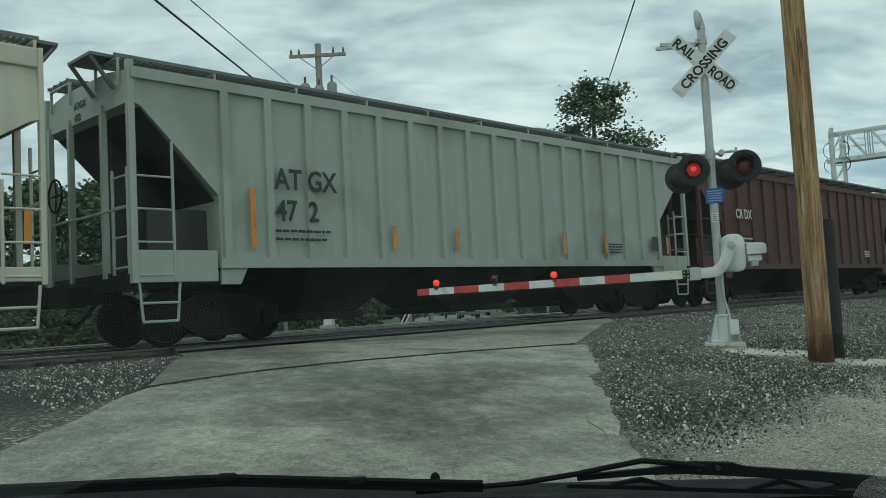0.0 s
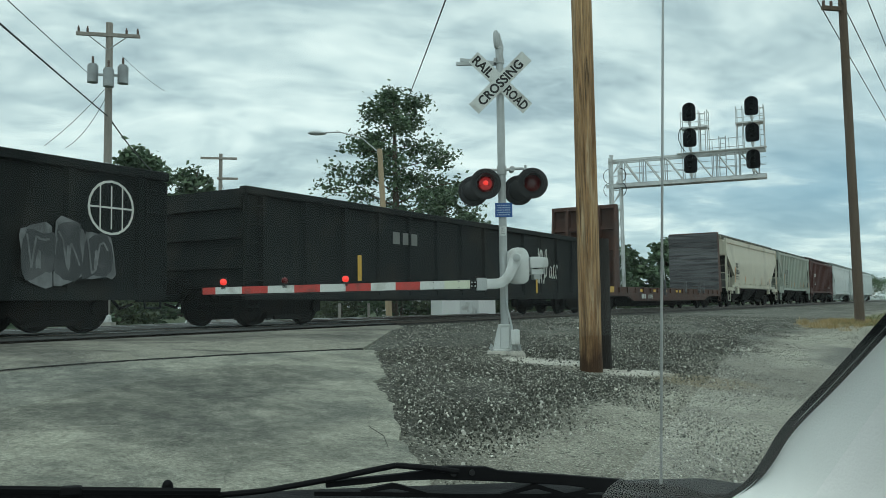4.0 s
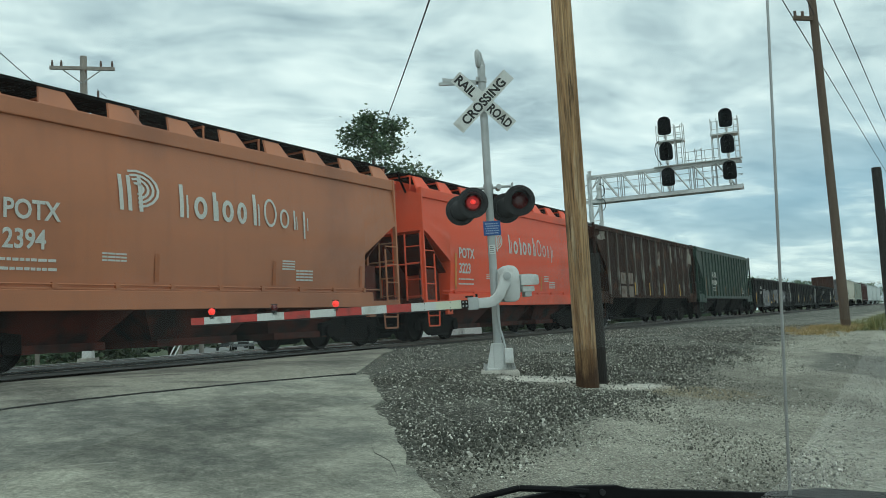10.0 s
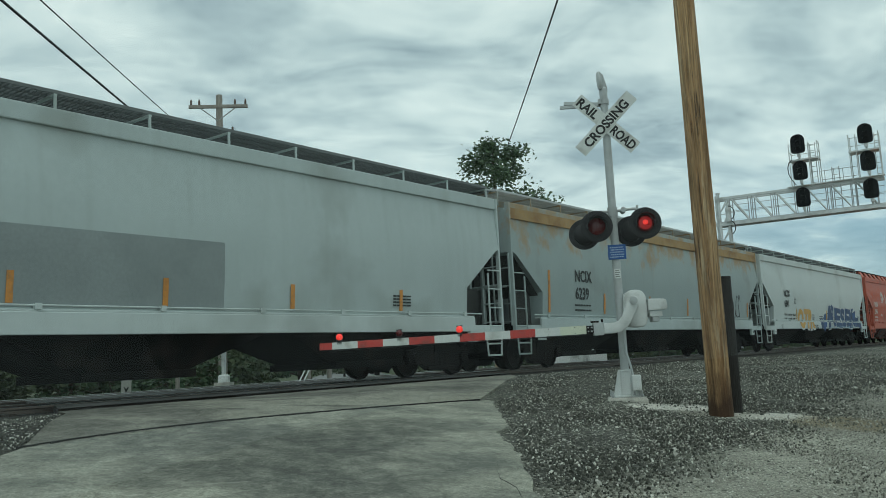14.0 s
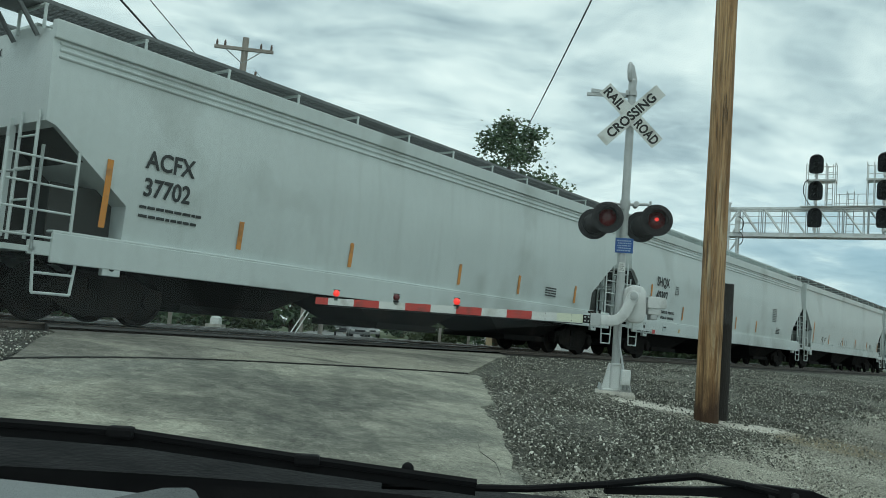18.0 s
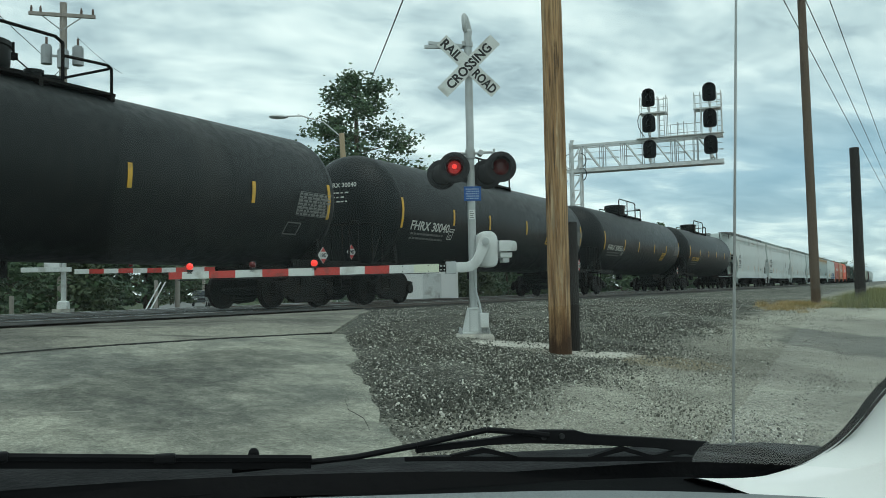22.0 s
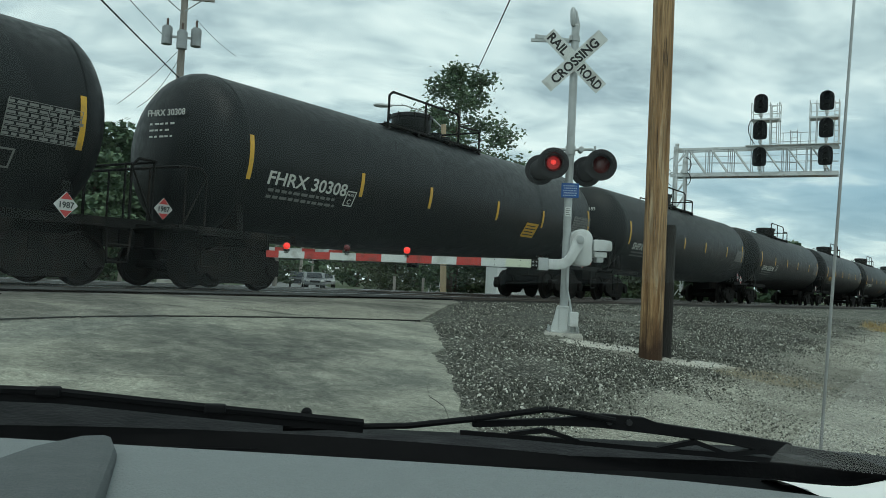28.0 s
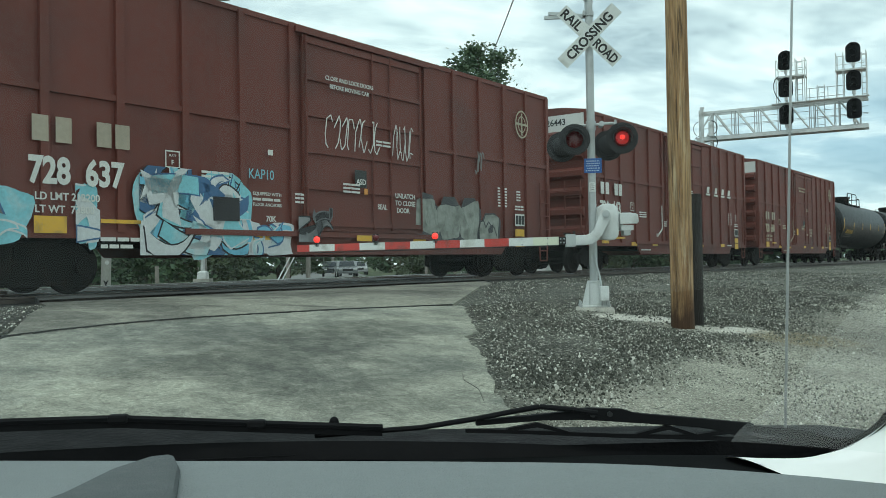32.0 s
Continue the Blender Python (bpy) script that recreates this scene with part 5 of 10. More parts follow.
    round_emblem(c, 9.0, 2.3)
    for px in (-4.3, -1.35, 1.75):
        plate(c, px, px + 0.13, 0.95, 1.6, M_YELLOW, -1.67)
    plate(c, -3.0, -2.4, 0.85, 0.98, M_YELLOW, -1.67)
    plate(c, -9.9, -9.77, 0.8, 1.7, M_YELLOW, -1.66)
    join_train(c, -78.6, -100.4)
    c, h = hopper("dark green covered hopper rail car with ribbed sides", 18.1, P_GREEN, P_GREEN, M_UNDER, ribs=17, end_z=(3.75, 2.4), z0=1.24, ztop=4.12, board_z=4.42, board=P_GREEN)
    hopper_marks(c, h, "AE  OX", "810 054", M_STENCIL_W, -5.2, 2.56, 0.46, y=-1.66, zref=(1.45, 2.0), reflect=mat("dirty_orange_reflector", (0.17, 0.085, 0.03), 0.7))
    plate(c, 4.4, 4.8, 1.55, 1.95, M_STENCIL_W, -1.655, "stencil_box")
    plate(c, 4.44, 4.76, 1.59, 1.91, P_GREEN, -1.66, "stencil_box")
    join_train(c, -100.4, -118.7)
    c, h = hopper("heavily rusted brown covered hopper rail car with ribbed sides", 17.8, P_RUST, P_RUST, M_UNDER, ribs=12, end_z=(3.75, 2.4), end_x=1.4, z0=1.24, ztop=4.12, board_z=4.40, rib_paint=mat("scraped_rib_paint", (0.075, 0.055, 0.045), 0.8, grain=0.4, stain=(0.24, 0.225, 0.205), stain_amount=0.4, stain_scale=1.4, streak=0.5))
    for k, (px, pz) in enumerate(((-5.6, 2.35), (-4.5, 2.35), (-5.6, 1.75), (-4.5, 1.75))):
        plate(c, px, px + 0.7, pz - 0.5, pz, mat("faded_patch_paint", (0.22, 0.18, 0.15), 0.8, grain=0.25, stain=(0.12, 0.07, 0.05), stain_amount=0.5, stain_scale=3), -1.655, "paint_patch")
    for k, (px, w, z1, z2) in enumerate(((h - 1.35, 0.95, 3.2, 4.0), (h - 2.9, 0.5, 3.5, 4.05), (-h + 0.5, 0.9, 3.7, 4.05), (1.0, 0.35, 2.9, 3.6), (-2.0, 0.3, 2.2, 3.3), (3.4, 0.3, 3.0, 4.0))):
        g = Geo()
        blob(g, px + w / 2, (z1 + z2) / 2, w, z2 - z1, -1.565, random.Random(300 + k), 18, 0.55)
        part("bare_patch", g, mat("old_cream_paint", (0.27, 0.25, 0.21), 0.8, grain=0.3, stain=(0.10, 0.05, 0.035), stain_amount=0.55, stain_scale=2.5, bump=0.03), c, "remains of old cream paint")
    for px in (-3.6, -1.2, 1.4, 4.6):
        plate(c, px, px + 0.1, 1.35, 1.95, M_YELLOW, -1.655)
    join_train(c, -118.7, -136.6)
    # three potash hoppers: the maker's name is drawn as plain strokes
    for i, (p, fr, rr, num) in enumerate(((P_RED, -136.6, -150.9, "3223"), (P_TANRED, -150.9, -165.2, "2394"), (P_RED_OLD, -165.2, -179.5, "2744"))):
        lab = ("bright orange-red covered hopper rail car with white lettering strokes", "faded tan-orange covered hopper rail car with white lettering strokes", "orange-red covered hopper rail car with black graffiti")[i]
        # underside and slope reds: the body paint darkened for shade, with some grime
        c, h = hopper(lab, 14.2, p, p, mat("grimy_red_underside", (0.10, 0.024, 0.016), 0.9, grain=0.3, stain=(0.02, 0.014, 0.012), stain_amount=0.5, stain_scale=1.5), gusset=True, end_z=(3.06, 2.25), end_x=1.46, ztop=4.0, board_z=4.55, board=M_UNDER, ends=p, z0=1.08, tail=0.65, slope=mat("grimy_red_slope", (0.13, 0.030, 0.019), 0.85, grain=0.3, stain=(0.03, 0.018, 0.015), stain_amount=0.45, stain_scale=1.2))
        hopper_marks(c, h, "POTX", num, M_STENCIL_W, -4.5, 2.38, 0.42, nref=4, reflect=mat("faded_red_reflector", (0.40, 0.13, 0.05), 0.6) if i else M_ORANGE)
        y = -1.608
        g = Geo()
        px = -1.1
        for w, hh, drop, round_ in ((0.36, 0.62, 0, 0), (0.34, 0.44, 0, 1), (0.2, 0.56, 0, 0), (0.32, 0.44, 0, 1), (0.28, 0.44, 0, 1), (0.32, 0.64, 0, 0), (0.40, 0.60, 0, 1), (0.30, 0.42, 0, 1), (0.20, 0.42, 0, 0), (0.30, 0.42, 0.18, 0)):
            r = 0.045 if px < 1.05 else 0.026
            if round_:
                for j in range(14):
                    a, b = 2 * math.pi * j / 14, 2 * math.pi * (j + 1) / 14
                    g.slab([(px + w / 2 + (w / 2 - q) * math.cos(t_), y, 2.66 + hh / 2 + (hh / 2 - q) * math.sin(t_)) for t_, q in ((a, 0), (b, 0), (b, 2 * r), (a, 2 * r))], (0, -0.005, 0))
            else:
                g.box(px + w * 0.3, px + w * 0.3 + 2 * r, y - 0.005, y, 2.66 - drop, 2.66 + hh)
                g.box(px + w * 0.75, px + w * 0.75 + r, y - 0.005, y, 2.66, 2.66 + hh * 0.7)
            px += w + 0.10
        part("name_strokes", g, M_STENCIL_W, c, "white name drawn as plain strokes")
        g = Geo()
        for k in range(4):
            r0 = 0.34 - 0.075 * k
            for j in range(9):
                a, b = math.pi * (0.62 - 1.1 * j / 9), math.pi * (0.62 - 1.1 * (j + 1) / 9)
                cx, cz = -1.98, 3.08
                g.slab([(cx + 1.5 * rr_ * math.cos(t_), y, cz + rr_ * math.sin(t_)) for t_, rr_ in ((a, r0), (b, r0), (b, r0 - 0.04), (a, r0 - 0.04))], (0, -0.004, 0))
        for dx in (-0.30, -0.12, 0.12):
            g.slab([(-2.05 + dx, y, 2.68), (-1.97 + dx, y, 2.68), (-2.10 + dx + 0.1, y, 3.30), (-2.18 + dx + 0.1, y, 3.30)], (0, -0.004, 0))
        part("emblem", g, M_STENCIL_W, c, "white swirl emblem")
        bars(c, -2.7, 1.9, [0.1, 0.14, 0.1, 0.12], 0.03, M_STENCIL_W, -1.6, rows=3)
        bars(c, 1.9, 1.95, [0.1, 0.16, 0.12], 0.03, M_STENCIL_W, -1.6, rows=4)
        if i == 2:
            scrawl(c, 0.45, 1.4, 2.7, 0.95, G_BLACK, 31, 6, -1.6, 0.024)
            plate(c, 4.4, 4.75, 1.55, 1.85, M_STENCIL_K, -1.6, "stencil_box")
        join_train(c, fr, rr)
    # long plastics hoppers
    c, h = hopper("pale grey covered hopper rail car with blue and yellow graffiti", 20.3, P_WHITE, P_WHITE, M_UNDER, end_z=(3.04, 2.04), end_x=1.42, tail=0.2)
    hopper_marks(c, h, "NCIX", "6841", M_STENCIL_K, -6.9, 2.52, 0.44, zref=(1.45, 1.95), refs=(-5.0, -2.75, 0.6, 3.4, 6.1), reflect=M_YELLOW, tall=False)
    for ch, px, pw, tilt in (("O", -4.80, 1.02, 0), ("T", -3.76, 0.86, 2), ("R", -2.98, 0.86, -3)):
        fat_letter(c, ch, px, 1.0, pw, 0.98, -1.606, G_YELLOW, G_WHITE, tilt, 0.09)
    rnd = random.Random(42)
    for k in range(15):
        g = Geo()
        blob(g, -0.6 + 8.2 * k / 14 + rnd.uniform(-0.2, 0.2), 1.55 + rnd.uniform(-0.35, 0.35), rnd.uniform(0.5, 1.1), rnd.uniform(0.3, 0.8), -1.602 - 0.0004 * k, rnd, 16, 0.5)
        part("spray_cloud", g, G_BLUE if k % 2 else G_NAVY, c, "blue spray cloud")
    for k, (ch, px, pw, tilt) in enumerate((("A", 0.45, 1.75, -6), ("E", 2.25, 1.30, 3), ("S", 3.50, 1.10, -2), ("E", 4.62, 1.02, 4), ("K", 5.60, 1.30, -4))):
        fat_letter(c, ch, px, 1.04, pw, 1.08 if k else 1.2, -1.610 - 0.009 * (k % 2), G_NAVY, G_WHITE, tilt, 0.06)
    scrawl(c, 0.6, 1.0, 6.0, 0.13, mat("spray_pale_blue", (0.36, 0.52, 0.62), 0.6, grain=0.2, bump=0), 48, 16, -1.628, 0.010)
    scrawl(c, -2.2, 1.0, 0.8, 0.2, G_BLACK, 49, 6, -1.60, 0.012)
    plate_box(c, -5.28, 2.21, M_STENCIL_K)
    table_marks(c, -2.16, -1.78, 1.45, 1.74, M_STENCIL_K, 5, seed=4)
    table_marks(c, -0.83, -0.1, 1.38, 1.68, M_STENCIL_K, 3, seed=5)
    table_marks(c, 7.68, 8.1, 1.48, 1.75, M_STENCIL_K, 5, seed=6)
    plate(c, -7.77, -7.50, 1.02, 1.19, M_STENCIL_G, -1.61, "stencil_box")
    for k in range(2):
        plate(c, -7.75 + 0.12 * k, -7.65 + 0.12 * k, 1.04, 1.17, P_WHITE, -1.616, "stencil_box")
    join_train(c, -179.5, -200)
    c, h = hopper("grey covered hopper rail car with rust-stained upper side", 20.0, P_RUSTGREY, P_GREY, M_UNDER, end_z=(3.04, 2.04), end_x=1.42, tail=0.2, board=M_GALV)
    hopper_marks(c, h, "NCIX", "6239", M_STENCIL_K, -6.6, 2.4, 0.46, reflect=M_ORANGE, zref=(1.5, 2.1))
    g = Geo()
    for sy in (-1, 1):
        g.box(-h + 0.05, h - 0.05, sy * 1.515 - 0.06, sy * 1.515 + 0.06, 3.92, 4.20)
    part("rusty_eave", g, P_TAN, c, "rust-stained eave band")
    graffiti(c, 3.9, 1.55, 0.9, 0.6, mat("spray_teal", (0.12, 0.36, 0.42), 0.6), mat("spray_teal", (0.12, 0.36, 0.42)), 43, 1, -1.6)
    scrawl(c, 6.5, 1.4, 0.8, 1.0, G_BLACK, 44, 3, -1.6, 0.025)
    plate(c, 5.55, 5.9, 1.55, 1.85, M_STENCIL_K, -1.6, "stencil_box")
    join_train(c, -200, -220.2)
    c, h = hopper("light grey covered hopper rail car with a darker paint patch", 19.9, P_GREY, P_WHITE, M_UNDER, end_z=(3.04, 2.04), end_x=1.42, tail=0.2)
    hopper_marks(c, h, "NCIX", "131", M_STENCIL_K, -7.8, 2.28, 0.42, zref=(1.45, 1.9), reflect=M_ORANGE, refs=(-8.13, -5.56, -2.47, 0.02, 2.75, 5.85))
    plate(c, -5.46, 1.24, 1.40, 2.56, P_PATCH, -1.596, "paint_patch", "darker grey overpainted patch")
    scrawl(c, -h + 0.05, 1.05, 0.4, 0.35, G_BLACK, 45, 2, -1.63, 0.02)
    join_train(c, -220.2, -240.3)
    c, h = hopper("pale grey covered hopper rail car with smooth sides", 20.2, P_WHITE, P_WHITE, M_UNDER, end_z=(3.04, 2.04), end_x=1.42, tail=0.2)
    hopper_marks(c, h, "", "", M_STENCIL_K, -6.4, 2.75)
    scrawl(c, -6.5, 1.3, 1.0, 0.5, M_STENCIL_G, 46, 3, -1.6)
    scrawl(c, -2.5, 1.3, 2.0, 0.5, M_STENCIL_G, 47, 4, -1.6)
    join_train(c, -240.3, -260.7)
    c, h = hopper("pale grey covered hopper rail car with ridged eaves", 20.7, P_WHITE, P_WHITE, M_UNDER, end_z=(2.85, 1.85), end_x=1.42, ridge=True, board=P_GREY, board_z=4.54, sill_z=(-0.26, 0.17))
    hopper_marks(c, h, "SHQX", "40397", M_STENCIL_K, -7.92, 2.5, 0.44, reflect=M_ORANGE, zref=(1.47, 1.95), refs=(-8.37, -5.5, -2.8, 0.23, 2.9))
    plate(c, -8.20, -8.01, 0.87, 1.0, M_PLACARD_R, -1.625, "placard")
    plate_box(c, -6.31, 2.32, M_STENCIL_K)
    table_marks(c, 5.13, 5.78, 2.05, 2.68, M_STENCIL_K, 8, seed=7)
    table_marks(c, -9.39, -8.27, 0.89, 0.95, M_STENCIL_K, 1, seed=8)
    table_marks(c, -8.93, -8.64, 1.16, 1.21, M_STENCIL_K, 1, seed=9)
    table_marks(c, -3.98, -3.82, 0.98, 1.16, M_STENCIL_K, 3, seed=10)
    part("sill_hole", Geo().tube((-8.80, -1.63, 1.07), (-8.80, -1.62, 1.07), 0.06, 14), M_STENCIL_K, c)
    plate(c, -5.96, -5.88, 1.0, 1.12, M_YELLOW, -1.625, "placard")
    slot = plate(c, -7.30, -7.02, 1.0, 1.18, P_GREY, -1.625, "card_holder", t=0.012)
    plate(slot, -7.26, -7.06, 1.10, 1.15, M_STENCIL_K, -1.64, "card_slot")
    join_train(c, -260.7, -281.6)
    c, h = hopper("white covered hopper rail car with smooth sides", 19.6, P_WHITE, P_WHITE, M_UNDER, tail=0.7, end_z=(2.85, 1.85), end_x=1.42, ridge=True, board_z=4.54, sill_z=(-0.26, 0.17))
    hopper_marks(c, h, "ACFX", "37702", M_STENCIL_K, -7.45, 2.5, 0.40, zref=(1.47, 1.95), refs=(-8.1, -5.5, -2.7, 1.0, 3.6, 6.6))
    join_train(c, -281.5, -301.1)
    # tank cars
    ends = [-301.2, -319.47, -337.7, -356, -374.3, -392.47, -411.2, -430, -448.8, -467.05, -485.4]
    spec = [("UTLX 212051", M_STENCIL_Y, P_TANK), ("FHRX 30433", M_STENCIL_W, P_TANK), ("FHRX 30040", M_STENCIL_W, P_TANK), ("UTLX 210264", M_STENCIL_Y, P_TANK_B), ("SHPX 205292", M_STENCIL_W, P_TANK_B),
            ("UTLX 212335", M_STENCIL_Y, P_TANK), ("SHPX 205190", M_STENCIL_W, P_TANK_B), ("SHPX 205183", M_STENCIL_W, P_TANK_B), ("FHRX 30308", M_STENCIL_W, P_TANK), ("UTLX 212170", M_STENCIL_Y, P_TANK)]
    for i, (txt, ink, p) in enumerate(spec):
        L = ends[i] - ends[i + 1] - 0.06
        tone = "yellow stencils" if ink is M_STENCIL_Y else "white stencils"
        lab = "dusty black tank rail car with " + tone if p is P_TANK_B else "black tank rail car with " + tone + " and yellow reflectors"
        if i == 2:
            c, half, on_shell = tank_car(lab, L, p, refs=(-7.42, -4.36, -1.76, 1.42, 4.08, 7.42), low=(-0.18, 0.12))
        elif txt[0] == "F":
            c, half, on_shell = tank_car(lab, L, p, refs=(-7.42, -4.17, -1.58, 1.61, 4.26, 7.42), low=(-0.30, 0.02))
        else:
            c, half, on_shell = tank_car(lab, L, p)
        low, wide = {"UTLX": (-0.42, 2.15), "FHRX": (-0.33, 2.3), "SHPX": (-0.42, 2.5)}[txt[:4]]
        tank_writing(c, half, on_shell, txt, ink, low, wide, -7.02 if txt[0] == "S" else (-6.95 if txt[0] == "F" else -6.72))
        if ink is M_STENCIL_W and p is P_TANK:
            g = Geo().box(0, 0.72, 0, 0.46, -0.002, 0.004)
            wn = part("warning_panel", g, M_YELLOW, c, "yellow warning panel", m=on_shell(3.35, -0.36) if i == 2 else on_shell(3.22, -0.52))
            g = Geo()
            for k in range(4):
                g.box(0.06, 0.66 - 0.08 * (k % 2), 0.07 + 0.095 * k, 0.10 + 0.095 * k, 0.004, 0.007)
            part("marking", g, M_STENCIL_K, wn)
        if i == 4:
            g = Geo().box(0, 1.0, 0, 0.8, -0.002, 0.004)
            wn = part("notice_panel", g, M_LABEL_W, c, "white notice panel", m=on_shell(6.45, -0.26))
            g = Geo()
            for k in range(5):
                g.box(0.1, 0.9, 0.12 + 0.13 * k, 0.16 + 0.13 * k, 0.004, 0.007)
            part("marking", g, M_STENCIL_K, wn)
            g = Geo().box(0, 0.84, 0, 0.36, -0.002, 0.004)
            wn = part("warning_panel", g, mat("faded_amber_panel", (0.30, 0.19, 0.08), 0.7), c, "faded amber warning panel", m=on_shell(2.45, -0.75))
            g = Geo()
            for k in range(3):
                g.box(0.06, 0.76 - 0.1 * (k % 2), 0.06 + 0.09 * k, 0.10 + 0.09 * k, 0.004, 0.007)
            part("marking", g, M_STENCIL_K, wn)
        join_train(c, ends[i], ends[i + 1])
    # boxcars; the railway's initials are drawn as plain blocks
    for i, (num, fr, rr) in enumerate((("728  660", -485.4, -503.7), ("726  443", -503.7, -521.5), ("728  637", -521.9, -540.2))):
        lab = ("brown steel boxcar with cream block lettering", "brown steel boxcar with white block lettering", "brown steel boxcar with blue and silver graffiti")[i]
        c, h, hw = boxcar(lab, fr - rr - 0.06, P_BOX, num, P_BOX)
        bare = set(c.children)
        y = -hw - 0.072
        ink = M_STENCIL_W if i else mat("cream_stencil", (0.43, 0.38, 0.28), 0.7)
        g = Geo()
        zl = 2.52 if i == 1 else 2.27
        for px in (-6.38, -6.02, -5.36, -5.04):
            g.box(px, px + 0.25, y - 0.003, y, zl, zl + 0.38)
        part("initial_blocks", g, mat("tan_stencil", (0.36, 0.31, 0.24), 0.7) if i != 1 else ink, c, "initials drawn as plain blocks")
        lettering(num, 0.54, side_m(-6.44, zl - 0.6, y), ink, c, 0.036, squeeze=0.80)
        for k, row in enumerate((("LD LMT 213500", "LT WT  72500"), ("LD LMT", "LT WT"), ("LD LMT 212200", "LT WT  73800"))[i]):
            lettering(row, 0.155, side_m(-6.35, zl - 0.85 - 0.19 * k, y), ink, c, 0.02)
        plate(c, -6.36, -5.86, zl - (1.58 if i == 1 else 1.34), zl - (1.16 if i == 1 else 1.09), M_YELLOW, y, "reflector")
        plate(c, -5.3, -4.6, 1.1, 1.16, M_YELLOW, y, "warning_strip")
        for px in (-4.1, -2.3, 0.45, 2.45, 5.0):
            plate(c, px, px + 0.46, 0.88, 1.0, M_YELLOW, y - (0.09 if 0 < px < 1 else 0))
        # consolidated stencil, its warning plates and the load table at the far end
        plate(c, 6.86, 7.32, 1.08, 1.27, M_YELLOW, y, "warning_plate")
        plate(c, 6.86, 7.32, 0.80, 1.04, M_YELLOW, y, "warning_plate")
        box_ = plate(c, 6.86, 7.34, 1.36, 1.68, ink, y, "stencil_box")
        for k in range(3):
            plate(box_, 6.90 + 0.145 * k, 7.02 + 0.145 * k, 1.40, 1.64, M_STENCIL_K, y - 0.006, "stencil_field")
        for px, pz, n, ws in ((-3.4, 2.02, 3, (0.2, 0.14, 0.22)), (0.06, 2.02, 3, (0.22, 0.26)), (-1.2, 1.75, 3, (0.12, 0.2, 0.14)), (1.1, 3.0, 2, (0.2, 0.26)), (6.02, 2.30, 7, (0.12,)), (6.36, 2.30, 7, (0.1,)), (6.95, 2.26, 4, (0.08, 0.1)), (6.86, 1.86, 2, (0.14, 0.12, 0.14)), (5.85, 0.93, 1, (0.2, 0.16, 0.2)), (-3.3, 0.72, 1, (0.2, 0.18, 0.22, 0.16))):
            bars(c, px, pz, ws, 0.040, ink, y - 0.09 if -1.2 < px < 2.4 else y, rows=n)
        for txt_, px, pz, size_ in (("ASD", 0.46, 2.06, 0.16), ("SEAL", 1.12, 1.57, 0.15), ("UNLATCH", 1.72, 1.84, 0.15), ("TO CLOSE", 1.72, 1.68, 0.15), ("DOOR", 1.76, 1.52, 0.15), ("70K", -1.95, 1.22, 0.15)):
            lettering(txt_, size_, side_m(px, pz, y - (0.09 if px > -1 else 0)), ink, c, 0.02)
        plate(c, 0.42, 0.78, 2.0, 2.36, M_STENCIL_K, y - 0.085, "seal_box")
        plate(c, 0.70, 0.80, 1.86, 1.98, M_ORANGE, y - 0.09, "sticker")
        if i == 0:
            plate(c, -1.0, -0.66, 1.58, 1.92, M_YELLOW, y - 0.09, "sticker")
        bracket = Geo().box(-1.43, -1.38, y - 0.012, y - 0.002, 1.5, 2.35)
        bracket.slab([(-1.43, y - 0.004, 1.52), (-1.38, y - 0.004, 1.46), (-1.72, y - 0.004, 1.28), (-1.76, y - 0.004, 1.33)], (0, -0.008, 0))
        if i < 2:
            part("door_latch_rod", bracket, ink, c)
        for k, row in enumerate(("CLOSE AND LOCK DOORS", "BEFORE MOVING CAR")):
            lettering(row, 0.12, side_m(-0.42 + 0.12 * k, 4.10 - 0.16 * k, y - 0.09), ink, c, 0.02)
        plate_box(c, -4.13, 2.05, ink, 0.29, y, "F")
        g = Geo()
        n = 24
        for r0, r1 in ((0.33, 0.29), (0.2, 0.17)):
            for j in range(n):
                a, b = 2 * math.pi * j / n, 2 * math.pi * (j + 1) / n
                g.slab([(7.29 + r_ * math.cos(t_), y, 4.13 + 1.15 * r_ * math.sin(t_)) for t_, r_ in ((a, r0), (b, r0), (b, r1), (a, r1))], (0, -0.004, 0))
        g.box(7.26, 7.32, y - 0.003, y, 3.83, 4.43)
        g.box(6.99, 7.59, y - 0.003, y, 4.10, 4.16)
        if i != 1:
            part("emblem", g, mat("cream_stencil", (0.43, 0.38, 0.28), 0.7), c, "round cream emblem")
        else:
            g = Geo()
            for px in (3.30, 4.26, 5.12, 5.92):
                g.slab([(px + 0.08, y, 3.09), (px + 0.36, y, 3.09), (px + 0.44, y, 3.34), (px + 0.16, y, 3.34)], (0, -0.004, 0))
                g.slab([(px, y, 2.99), (px + 0.46, y, 2.99), (px + 0.48, y, 3.06), (px + 0.02, y, 3.06)], (0, -0.004, 0))
            part("initial_blocks", g, ink, c)
        if i == 2:
            sky_, deep_ = mat("spray_sky_blue", (0.16, 0.42, 0.56), 0.6, grain=0.25, bump=0), mat("spray_deep_blue", (0.05, 0.12, 0.24), 0.6, grain=0.25, bump=0)
            wild(c, -4.58, 0.60, 2.15, 1.40, y, (G_CYAN, G_CYAN, G_WHITE, sky_, G_WHITE, deep_), (G_WHITE, G_WHITE, deep_, G_BLACK), 51, 64, G_CYAN)
            wild(c, -2.55, 0.60, 1.22, 0.62, y, (G_CYAN, G_WHITE, sky_), (G_WHITE, deep_), 60, 9, G_WHITE)
